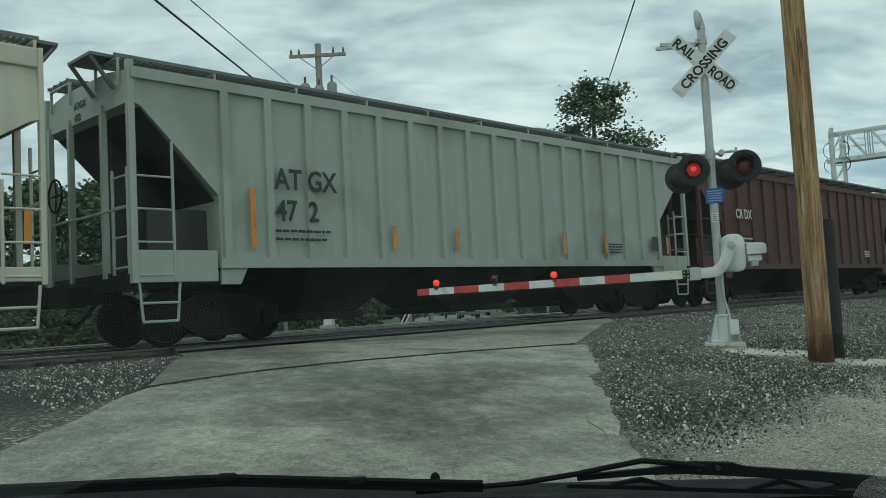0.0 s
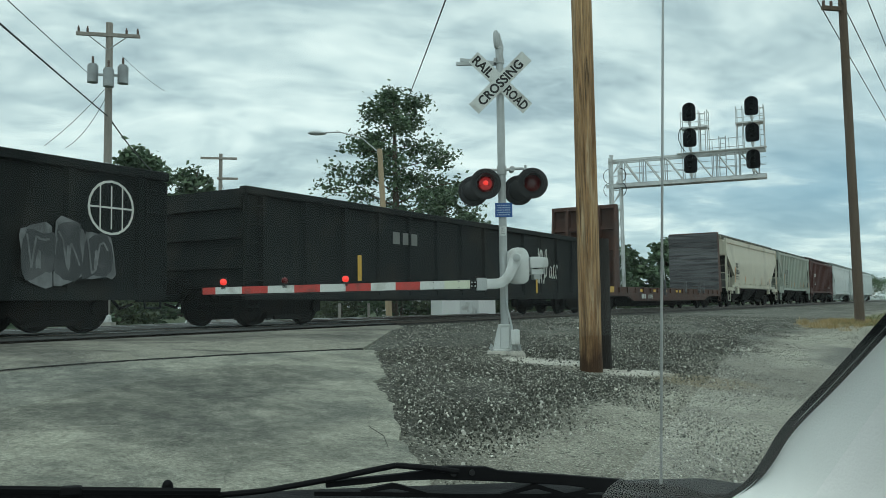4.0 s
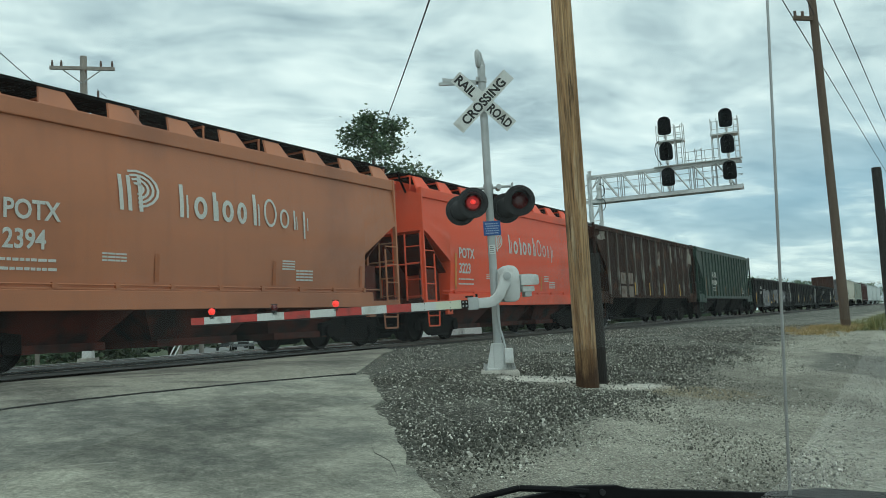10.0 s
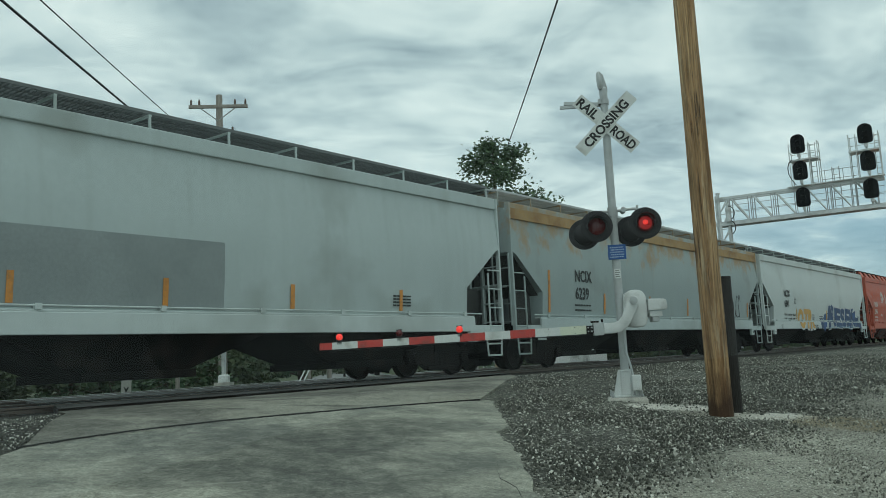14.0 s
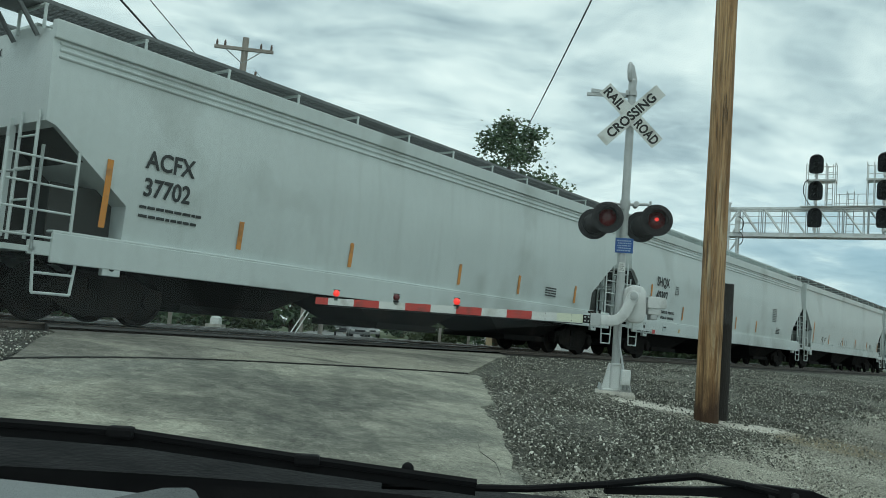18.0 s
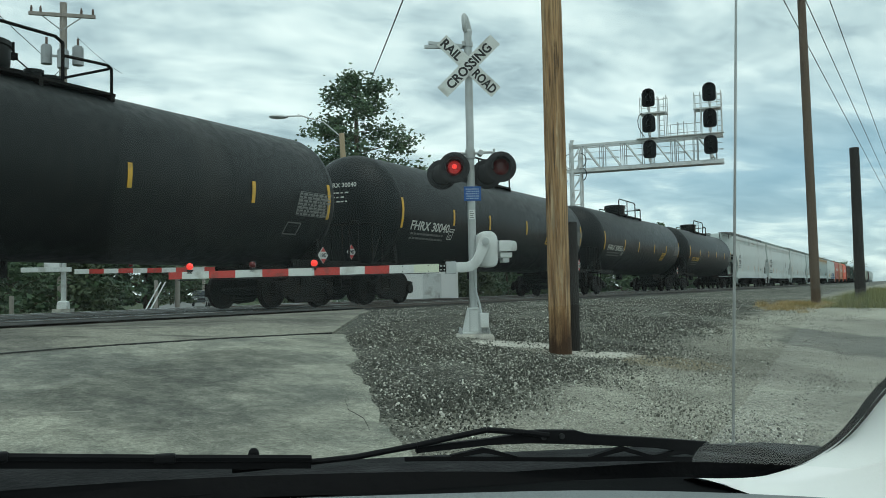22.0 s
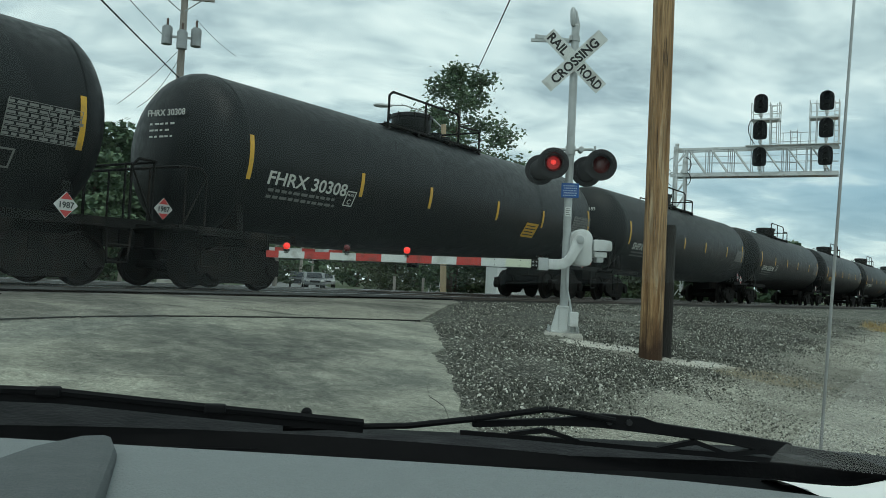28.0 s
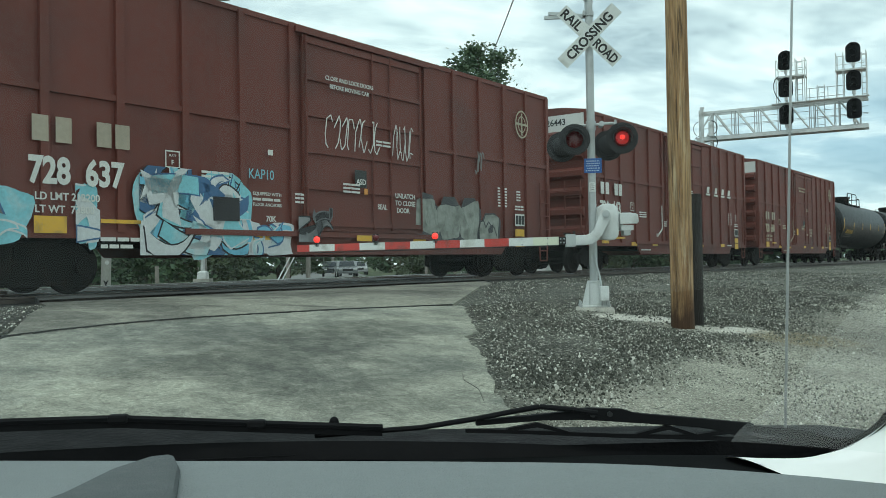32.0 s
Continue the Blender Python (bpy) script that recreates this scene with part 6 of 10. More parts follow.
            wild(c, -8.25, 0.75, 1.75, 0.85, y + 0.02, (G_CYAN, G_WHITE, G_SILVER), (G_WHITE, deep_), 52, 10, G_CYAN)
            wild(c, -5.66, 0.78, 0.30, 0.95, y + 0.02, (G_CYAN, G_WHITE), (G_WHITE, deep_), 59, 4, G_CYAN)
            wild(c, -1.15, 0.85, 0.85, 0.66, y - 0.075, (G_SILVER, G_BLACK, G_DULL), (G_BLACK, G_SILVER), 53, 9)
            moss_ = mat("spray_faded_grey_green", (0.27, 0.285, 0.255), 0.7, grain=0.35, grain_scale=9, stain=(0.15, 0.16, 0.14), stain_amount=0.5, stain_scale=3, streak=0.4, bump=0)
            graffiti(c, 2.55, 0.86, 2.6, 1.12, moss_, G_DULL, 54, 3, y - 0.002, mat("spray_pale_trace", (0.26, 0.28, 0.25), 0.7, grain=0.3, bump=0))
            graffiti(c, 5.15, 0.88, 0.9, 0.8, moss_, G_DULL, 57, 1, y - 0.002)
            plate(c, -3.18, -2.6, 1.20, 1.62, G_BLACK, y - 0.03, "defect_card_board", "black board for defect cards")
            scrawl(c, -0.44, 2.72, 1.7, 0.72, M_STENCIL_W, 55, 8, y - 0.09, 0.012)
            scrawl(c, 1.65, 2.66, 0.75, 0.8, M_STENCIL_W, 56, 5, y - 0.09, 0.011)
            lettering("KAP10", 0.26, side_m(-2.36, 2.0, y), G_CYAN, c, 0.004, width=0.62)
            for k, row in enumerate(("EQUIPPED WITH", "FLOOR ANCHORS")):
                lettering(row, 0.085, side_m(-2.26, 1.70 - 0.20 * k, y), ink, c, 0.012, width=0.70)
            bars(c, -2.26, 1.60, (0.2, 0.26, 0.16), 0.05, ink, y)
            lettering("RETAINING VALVE", 0.07, side_m(-3.19, 0.60, y), ink, c, 0.01, width=0.66)
            for k, ws in enumerate(((0.26, 0.2, 0.2), (0.12, 0.16, 0.22))):
                bars(c, -5.31, 0.82 - 0.11 * k, ws, 0.06, ink, y)
            plate(c, -1.88, -1.76, 2.46, 2.56, ink, y, "sticker")
            scrawl(c, 5.0, 2.6, 0.4, 0.6, M_STENCIL_G, 58, 3, y, 0.02)
        for ob in c.children:
            if ob not in bare:
                ob.matrix_basis = Matrix.Translation((-0.65, 0, 0)) @ ob.matrix_basis
        join_train(c, fr, rr)
    for car, s0 in TRAIN:
        if car.name in SMOOTH:
            drape(car, SMOOTH[car.name])
        p = spot(s0, TRACK, RAIL)
        car.matrix_basis = pose(p.x, p.y, p.z, 0, 0, TURN)

# ---- ground, road and tracks ----


def ground_material():
    m = bpy.data.materials.new("gravel_and_earth")
    m.use_nodes = True
    nt = m.node_tree
    N, L = nt.nodes.new, nt.links.new
    bs = nt.nodes["Principled BSDF"]
    tc = N("ShaderNodeTexCoord")

    def nz(scale, detail=6, rough=0.6):
        n = N("ShaderNodeTexNoise")
        n.inputs["Scale"].default_value, n.inputs["Detail"].default_value, n.inputs["Roughness"].default_value = scale, detail, rough
        L(tc.outputs["Object"], n.inputs["Vector"])
        return n.outputs[0]

    def ramp(src, stops):
        r = N("ShaderNodeValToRGB")
        while len(r.color_ramp.elements) < len(stops):
            r.color_ramp.elements.new(0.5)
        for e, (p, c) in zip(r.color_ramp.elements, stops):
            e.position, e.color = p, (*c, 1)
        L(src, r.inputs[0])
        return r.outputs[0]

    def dot(v):
        k = N("ShaderNodeVectorMath")
        k.operation = "DOT_PRODUCT"
        L(tc.outputs["Object"], k.inputs[0])
        k.inputs[1].default_value = v
        return k.outputs["Value"]

    def mm(op, a, b, clamp=False):
        k = N("ShaderNodeMath")
        k.operation, k.use_clamp = op, clamp
        for i, v in enumerate((a, b)):
            if isinstance(v, (int, float)):
                k.inputs[i].default_value = v
            else:
                L(v, k.inputs[i])
        return k.outputs[0]

    def mixc(fac, a, b, mode="MIX"):
        k = N("ShaderNodeMixRGB")
        k.blend_type = mode
        for i, v in enumerate((fac, a, b)):
            if isinstance(v, (int, float)):
                k.inputs[i].default_value = v
            elif isinstance(v, tuple):
                k.inputs[i].default_value = (*v, 1)
            else:
                L(v, k.inputs[i])
        return k.outputs[0]

    def vor(scale):
        v = N("ShaderNodeTexVoronoi")
        v.inputs["Scale"].default_value = scale
        L(tc.outputs["Object"], v.inputs["Vector"])
        return v
    va, vb = vor(32), vor(75)
    stones = ramp(va.outputs["Color"], [(0.0, (0.036, 0.037, 0.031)), (0.45, (0.072, 0.073, 0.060)), (0.72, (0.13, 0.13, 0.108)), (0.88, (0.44, 0.43, 0.375))])
    grit = ramp(vb.outputs["Color"], [(0.0, (0.13, 0.127, 0.105)), (0.5, (0.29, 0.28, 0.235)), (1.0, (0.56, 0.545, 0.47))])
    # the pale trodden dirt nearer the road gives way to dark stone towards the rails
    n_, s_ = dot(tuple(NORV)), dot(tuple(DIRV))
    wander = mm("MULTIPLY", mm("SUBTRACT", nz(0.7, 6), 0.5), 2.6)
    pale = mm("MULTIPLY", mm("SUBTRACT", 3.7, mm("ADD", n_, wander)), 1.3, True)
    # a strip of old asphalt that ends short of the stones
    wob_ = mm("MULTIPLY", mm("SUBTRACT", nz(1.3, 5), 0.5), 1.6)
    strip = mm("MULTIPLY", mm("SUBTRACT", 1.75, mm("ABSOLUTE", mm("ADD", mm("SUBTRACT", s_, mm("ADD", mm("MULTIPLY", n_, 0.7), 16.4)), wob_), 0)), 2.5, True)
    strip = mm("MULTIPLY", strip, mm("MULTIPLY", mm("SUBTRACT", 2.5, mm("ADD", n_, wob_)), 1.5, True))
    pale = mm("MULTIPLY", pale, mm("ADD", mm("MULTIPLY", nz(3.0, 6), 0.9), 0.45), True)
    col = mixc(pale, stones, grit)
    # scattered dark clods and bright chips in the pale dirt
    vd, ve = vor(9.0), vor(42)
    clod = mm("MULTIPLY", ramp(mm("ADD", vd.outputs["Distance"], mm("MULTIPLY", mm("SUBTRACT", nz(26, 3), 0.5), 0.5)), [(0.16, (1, 1, 1)), (0.26, (0, 0, 0))]), ramp(vd.outputs["Color"], [(0.50, (0, 0, 0)), (0.54, (1, 1, 1))]))
    col = mixc(mm("MULTIPLY", clod, 0.75), col, (0.055, 0.054, 0.046))
    chip = mm("MULTIPLY", ramp(ve.outputs["Distance"], [(0.26, (1, 1, 1)), (0.36, (0, 0, 0))]), ramp(ve.outputs["Color"], [(0.70, (0, 0, 0)), (0.74, (1, 1, 1))]))
    col = mixc(mm("MULTIPLY", chip, 0.8), col, (0.70, 0.68, 0.60))
    col = mixc(mm("MULTIPLY", strip, 0.85), col, mixc(1.0, (0.085, 0.085, 0.078), ramp(nz(30, 4), [(0.3, (0.6, 0.6, 0.6)), (0.7, (1.5, 1.5, 1.5))]), "MULTIPLY"))
    col = mixc(1.0, col, ramp(nz(0.32), [(0.36, (0.58, 0.57, 0.55)), (0.64, (1.3, 1.3, 1.26))]), "MULTIPLY")
    col = mixc(mm("MULTIPLY", ramp(nz(1.1, 7), [(0.60, (0, 0, 0)), (0.72, (1, 1, 1))]), 0.5), col, (0.20, 0.18, 0.14))
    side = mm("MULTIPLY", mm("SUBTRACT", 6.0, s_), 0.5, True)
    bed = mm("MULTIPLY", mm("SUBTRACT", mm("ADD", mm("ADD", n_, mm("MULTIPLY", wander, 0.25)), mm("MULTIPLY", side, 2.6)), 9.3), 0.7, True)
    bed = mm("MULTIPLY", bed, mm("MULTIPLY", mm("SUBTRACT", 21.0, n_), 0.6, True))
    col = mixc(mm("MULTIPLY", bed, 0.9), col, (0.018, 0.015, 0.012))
    # pale dirt thrown up by the mast and the pole, and a tan smear beside it
    for x, y, rx, ry, k, tone in ((4.85, 12.75, 0.85, 0.55, 0.95, (0.74, 0.71, 0.63)), (5.75, 11.75, 0.70, 0.48, 0.95, (0.74, 0.71, 0.63)), (6.5, 11.0, 0.8, 0.8, 0.7, (0.26, 0.21, 0.12)), (5.2, 12.0, 0.6, 0.5, 0.6, (0.42, 0.39, 0.32))):
        sp = N("ShaderNodeMapping")
        sp.inputs["Location"].default_value = (-x / rx, -y / ry, 0)
        sp.inputs["Scale"].default_value = (1 / rx, 1 / ry, 0)
        L(tc.outputs["Object"], sp.inputs[0])
        ln = N("ShaderNodeVectorMath")
        ln.operation = "LENGTH"
        L(sp.outputs[0], ln.inputs[0])
        d = mm("ADD", ln.outputs["Value"], mm("MULTIPLY", mm("SUBTRACT", nz(5.0, 7, 0.7), 0.5), 2.4))
        col = mixc(mm("MULTIPLY", mm("MULTIPLY", mm("SUBTRACT", 1.15, d), 2.2, True), k), col, mixc(1.0, tone, ramp(nz(34, 5, 0.7), [(0.34, (0.35, 0.35, 0.35)), (0.62, (1.2, 1.2, 1.2))]), "MULTIPLY"))
    L(col, bs.inputs["Base Color"])
    bs.inputs["Roughness"].default_value = 0.95
    bp = N("ShaderNodeBump")
    bp.inputs["Strength"].default_value, bp.inputs["Distance"].default_value = 0.9, 0.03
    L(va.outputs["Distance"], bp.inputs["Height"])
    L(bp.outputs[0], bs.inputs["Normal"])
    return m


def road_material(name, base, dark, pale, spots=(), crack=0.28):
    """Worn paving: speckle, traffic grime, pale abrasion, hair cracks and named dark places (x, y, rx, ry, strength).
    """
    m = bpy.data.materials.new(name)
    m.use_nodes = True
    nt = m.node_tree
    N, L = nt.nodes.new, nt.links.new
    bs = nt.nodes["Principled BSDF"]
    tc = N("ShaderNodeTexCoord")

    def put(v, sock):
        if isinstance(v, (int, float)):
            sock.default_value = v
        elif isinstance(v, tuple):
            sock.default_value = (*v, 1)
        else:
            L(v, sock)

    def nz(scale, detail=6, rough=0.6, vec=None, dist=0.0):
        n = N("ShaderNodeTexNoise")
        n.inputs["Scale"].default_value, n.inputs["Detail"].default_value, n.inputs["Roughness"].default_value = scale, detail, rough
        n.inputs["Distortion"].default_value = dist
        L(vec or tc.outputs["Object"], n.inputs["Vector"])
        return n.outputs[0]

    def rng(v, lo, hi, a, b):
        k = N("ShaderNodeMapRange")
        for i, q in enumerate((v, lo, hi, a, b)):
            put(q, k.inputs[i])
        return k.outputs[0]

    def mm(op, a, b, clamp=False):
        k = N("ShaderNodeMath")
        k.operation, k.use_clamp = op, clamp
        put(a, k.inputs[0])
        put(b, k.inputs[1])
        return k.outputs[0]

    def mixc(fac, a, b, mode="MIX"):
        k = N("ShaderNodeMixRGB")
        k.blend_type = mode
        for i, v in enumerate((fac, a, b)):
            put(v, k.inputs[i])
        return k.outputs[0]

    mp = N("ShaderNodeMapping")
    mp.inputs["Rotation"].default_value = (0, 0, radians(-8))
    mp.inputs["Scale"].default_value = (1.25, 0.75, 1)
    L(tc.outputs["Object"], mp.inputs[0])
    col = mixc(rng(nz(0.7, 7, 0.62), 0.42, 0.60, 0, 0.95), base, dark)
    for x, y, rx, ry, k in spots:
        sp = N("ShaderNodeMapping")
        sp.inputs["Location"].default_value = (-x / rx, -y / ry, 0)
        sp.inputs["Scale"].default_value = (1 / rx, 1 / ry, 0)
        L(tc.outputs["Object"], sp.inputs[0])
        ln = N("ShaderNodeVectorMath")
        ln.operation = "LENGTH"
        L(sp.outputs[0], ln.inputs[0])
        d = mm("ADD", ln.outputs["Value"], mm("MULTIPLY", mm("SUBTRACT", nz(2.2, 6), 0.5), 1.7))
        col = mixc(rng(d, 0.45, 1.15, k, 0.0), col, tuple(c * 0.62 for c in dark))
    col = mixc(rng(nz(3.2, 9, 0.75, mp.outputs[0]), 0.44, 0.70, 0, 0.38), col, pale)
    col = mixc(rng(nz(5.0, 8, 0.7, mp.outputs[0], 0.6), 0.50, 0.72, 0, 0.42), col, tuple(c * 0.8 for c in dark))
    col = mixc(1.0, col, rng(nz(11, 7, 0.7), 0.3, 0.7, 0.74, 1.26), "MULTIPLY")
    col = mixc(1.0, col, rng(nz(42, 5, 0.7), 0.3, 0.7, 0.55, 1.45), "MULTIPLY")
    col = mixc(1.0, col, rng(nz(150, 3, 0.7), 0.3, 0.7, 0.65, 1.35), "MULTIPLY")
    warp = N("ShaderNodeMixRGB")
    warp.inputs[0].default_value = 0.12
    L(tc.outputs["Object"], warp.inputs[1])
    nn = N("ShaderNodeTexNoise")
    nn.inputs["Scale"].default_value, nn.inputs["Detail"].default_value = 3.0, 5
    L(tc.outputs["Object"], nn.inputs["Vector"])
    L(nn.outputs["Color"], warp.inputs[2])
    vo = N("ShaderNodeTexVoronoi")
    vo.feature = "DISTANCE_TO_EDGE"
    vo.inputs["Scale"].default_value = 0.55
    L(warp.outputs[0], vo.inputs["Vector"])
    hair = mm("MULTIPLY", rng(vo.outputs["Distance"], 0.001, 0.005, 1, 0), rng(nz(0.9, 3), 0.50, 0.58, 0, crack))
    col = mixc(hair, col, tuple(c * 0.3 for c in dark))
    L(col, bs.inputs["Base Color"])
    bs.inputs["Roughness"].default_value = 0.95
    bs.inputs["Specular IOR Level"].default_value = 0.25
    bp = N("ShaderNodeBump")
    bp.inputs["Strength"].default_value, bp.inputs["Distance"].default_value = 0.8, 0.012
    L(nz(38, 6, 0.75), bp.inputs["Height"])
    L(bp.outputs[0], bs.inputs["Normal"])
    return m


M_GRAVEL = ground_material()
M_ROAD = road_material("worn_concrete_road", (0.34, 0.335, 0.275), (0.150, 0.154, 0.135), (0.50, 0.49, 0.41),
                       ((-0.5, 8.3, 1.2, 2.2, 0.85), (0.35, 9.9, 0.9, 1.2, 0.7), (-1.4, 7.2, 0.9, 0.8, 0.6), (0.2, 6.4, 1.0, 0.9, 0.5)))
# rail-side spots colour in the train's shade with grime; small ones are oil
M_ROAD_B = road_material("crossing_approach_asphalt", (0.275, 0.266, 0.218), (0.140, 0.136, 0.117), (0.44, 0.425, 0.36),
                         ((-0.95, 13.1, 0.5, 0.28, 0.95), (-1.45, 11.65, 0.24, 0.12, 0.95), (-2.1, 10.3, 0.26, 0.2, 0.8), (1.2, 15.2, 1.6, 0.6, 0.8), (-1.5, 14.1, 1.3, 0.5, 0.9), (-3.2, 12.9, 1.2, 0.45, 0.9), (2.6, 17.2, 1.4, 0.5, 0.8), (-0.2, 14.6, 1.0, 0.5, 0.9), (-0.3, 12.1, 0.7, 0.12, 0.9), (-3.3, 12.0, 1.5, 1.3, 0.85), (-2.2, 11.2, 0.9, 0.6, 0.7), (-3.0, 9.8, 0.8, 0.6, 0.7)), 0.3)
M_CROSSING = mat("dark_crossing_asphalt", (0.045, 0.045, 0.043), 0.95, grain=0.35, stain=(0.10, 0.098, 0.092), stain_amount=0.4, bump=0.12)
M_FARROAD = mat("far_road_asphalt", (0.16, 0.16, 0.155), 0.9, grain=0.12)
M_SEAM = mat("tar_seam", (0.030, 0.029, 0.027), 0.8, bump=0.05)
M_VERGE = mat("rough_verge_grass", (0.045, 0.065, 0.022), 0.95, grain=0.4, grain_scale=6, stain=(0.10, 0.10, 0.05), stain_amount=0.4, stain_scale=0.3, bump=0.3)
M_STRAW = mat("dry_grass", (0.34, 0.25, 0.12), 0.95, grain=0.5, grain_scale=30, stain=(0.17, 0.15, 0.10), stain_amount=0.6, stain_scale=2.5, bump=0.4, bump_scale=25)


def build_ground():
    ss = np.r_[-900, -400, -150, -60, -30, -15, np.arange(-8, 34, 0.8), 38, 45, 60, 90, 150, 300, 600, 1500]
    ns = np.r_[-900, -300, -80, -25, -10, np.arange(-4, 11.5, 0.6), 11.6, 12.4, 14, 16, 20, 24, 30, 40, 60, 120, 300, 900]
    g = Geo()
    rnd = random.Random(4)
    vs = []
    for s in ss:
        for n in ns:
            jig = rnd.uniform(-0.015, 0.015) if -4 < n < 10 else 0
            vs.append(spot(s, n, ground_z(s, n) + jig - (0.02 if 11.6 < n < 20 else 0)))
    w = len(ns)
    g.add(vs, [(i * w + j, (i + 1) * w + j, (i + 1) * w + j + 1, i * w + j + 1) for i in range(len(ss) - 1) for j in range(w - 1)])
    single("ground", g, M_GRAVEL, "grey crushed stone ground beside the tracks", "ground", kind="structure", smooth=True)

    def strip(name, left, right, material, label, lift, category="road", sub=8, thick=0.06, rag=0.0, bow=0.0, bow_end=0.0):
        """A laid surface between two edges given in the plan, following the ground."""
        g = Geo()
        rows = []
        for a in range(len(left) - 1):
            for k in range(sub):
                t = k / sub
                rows.append((Vector(left[a]).lerp(Vector(left[a + 1]), t), Vector(right[a]).lerp(Vector(right[a + 1]), t)))
        rows.append((Vector(left[-1]), Vector(right[-1])))
        top = []
        m = 8
        for i, (p, q) in enumerate(rows):
            if rag:
                q = q + Vector((wob.uniform(-rag, rag), 0, 0))
            for j in range(m + 1):
                u = p.lerp(q, j / m) + NORV * bow * 4 * (j / m) * (1 - j / m) * max(0.0, 1 - i / sub)
                u += NORV * bow_end * 4 * (j / m) * (1 - j / m) * max(0.0, 1 - (len(rows) - 1 - i) / sub)
                s, n = u.x * DIRV.x + u.y * DIRV.y, u.x * NORV.x + u.y * NORV.y
                top.append((u.x, u.y, ground_z(s, n) + lift))
        w = m + 1
        g.add(top, [(i * w + j, (i + 1) * w + j, (i + 1) * w + j + 1, i * w + j + 1) for i in range(len(rows) - 1) for j in range(m)])
        for col in (0, m):
            e = [top[i * w + col] for i in range(len(rows))]
            k = len(g.v)
            g.v += e + [(x, y, z - thick - lift) for x, y, z in e]
            g.f += [(k + i, k + i + 1, k + len(e) + i + 1, k + len(e) + i) for i in range(len(e) - 1)]
        return single(name, g, material, label, category, kind="structure", smooth=True)

    # plan of the edges: x, y
    wob = random.Random(9)
    left, right = [(-3.1, -12, 0), (-3.05, 2, 0), (-3.0, 5.7, 0)], [(2.6, -12, 0), (1.6, 2, 0), (1.30, 5.0, 0)]
    for p, q in (((-2.95, 7.0), (1.36, 6.6)), ((-3.0, 7.6), (1.56, 8.1)), ((-3.0, 7.9), (1.62, 9.72)), ((-2.97, 8.2), (1.86, 10.25)), ((-2.95, 8.45), (1.97, 11.6)), ((-2.9, 8.62), (2.12, 13.1))):
        left.append((*p, 0))
        right.append((*q, 0))
    strip("road", left, right, M_ROAD, "worn grey concrete road leading to the crossing", 0.035, rag=0.03, bow_end=0.46)
    a0, a1 = spot(4.05, 8.0), spot(10.85, 7.72)
    b0, b1 = spot(6.0, 10.8), spot(16.4, 10.6)
    c0, c1 = spot(6.25, 11.45), spot(17.4, 11.45)
    strip("road_approach", [a0, b0, c0], [a1, b1, c1], M_ROAD_B, "paler asphalt apron rising to the rails", 0.038, bow=0.34)
    # asphalt strip laid wider towards the road to take in the train's shade
    strip("crossing_surface", [spot(6.25, 11.45), spot(6.9, 12.78)], [spot(17.4, 11.45), spot(18.0, 12.78)], M_CROSSING, "dark asphalt beside the rails", 0.075)
    strip("crossing_surface", [spot(7.0, 12.88), spot(7.4, 14.22)], [spot(18.0, 12.88), spot(18.4, 14.22)], M_CROSSING, "dark asphalt between the rails", 0.075)
    strip("crossing_surface", [spot(7.5, 14.32), spot(8.6, 16.98)], [spot(18.5, 14.32), spot(19.6, 16.98)], M_CROSSING, "dark asphalt between the tracks", 0.075)
    strip("crossing_surface", [spot(8.7, 17.08), spot(9.2, 18.42)], [spot(19.6, 17.08), spot(20.0, 18.42)], M_CROSSING, "dark asphalt between the rails", 0.075)
    strip("far_road", [spot(9.3, 18.52), (-3.6, 26, 0), (-3.8, 60, 0), (-3.6, 140, 0)], [spot(20.2, 18.52), (5.2, 27, 0), (3.6, 60, 0), (4.2, 140, 0)], M_FARROAD, "asphalt road running on beyond the tracks", 0.04)
    g = Geo()
    ss2, ns2 = np.r_[-400, -100, -40, np.arange(-20, 80, 5.0), 120, 300, 900], np.r_[20.6, 22.5, 24.5, 27, 32, 45, 70, 200, 900]
    w = len(ns2)
    g.add([spot(s, n, ground_z(s, n) + 0.02) for s in ss2 for n in ns2], [(i * w + j, (i + 1) * w + j, (i + 1) * w + j + 1, i * w + j + 1) for i in range(len(ss2) - 1) for j in range(w - 1)])
    single("grass_verge", g, M_VERGE, "rough green grass beyond the tracks", "grass", kind="structure", smooth=True)
    # tar seam across the road, with ragged width
    g = Geo()
    rnd = random.Random(3)
    pts = [spot(s, n) for s, n in ((3.98, 7.97), (4.6, 8.12), (5.3, 8.22), (5.85, 8.26), (6.5, 8.26), (7.1, 8.22), (7.9, 8.14), (8.7, 8.06), (9.6, 7.9), (10.3, 7.78), (10.8, 7.68))]
    for p, q in zip(pts[:-1], pts[1:]):
        for k in range(9):
            a, b = p.lerp(q, k / 9), p.lerp(q, (k + 1) / 9)
            w0, w1 = rnd.uniform(-0.006, 0.03), rnd.uniform(0.008, 0.034)
            za = ground_z(a.dot(DIRV), a.dot(NORV)) + 0.052
            zb = ground_z(b.dot(DIRV), b.dot(NORV)) + 0.052
            g.slab([(*(a - NORV * w0).xy, za), (*(b - NORV * w0).xy, zb), (*(b + NORV * w1).xy, zb), (*(a + NORV * w1).xy, za)], (0, 0, -0.03))
    single("tar_seam", g, M_SEAM, "ragged dark tar seam across the road", "road seam", kind="structure")
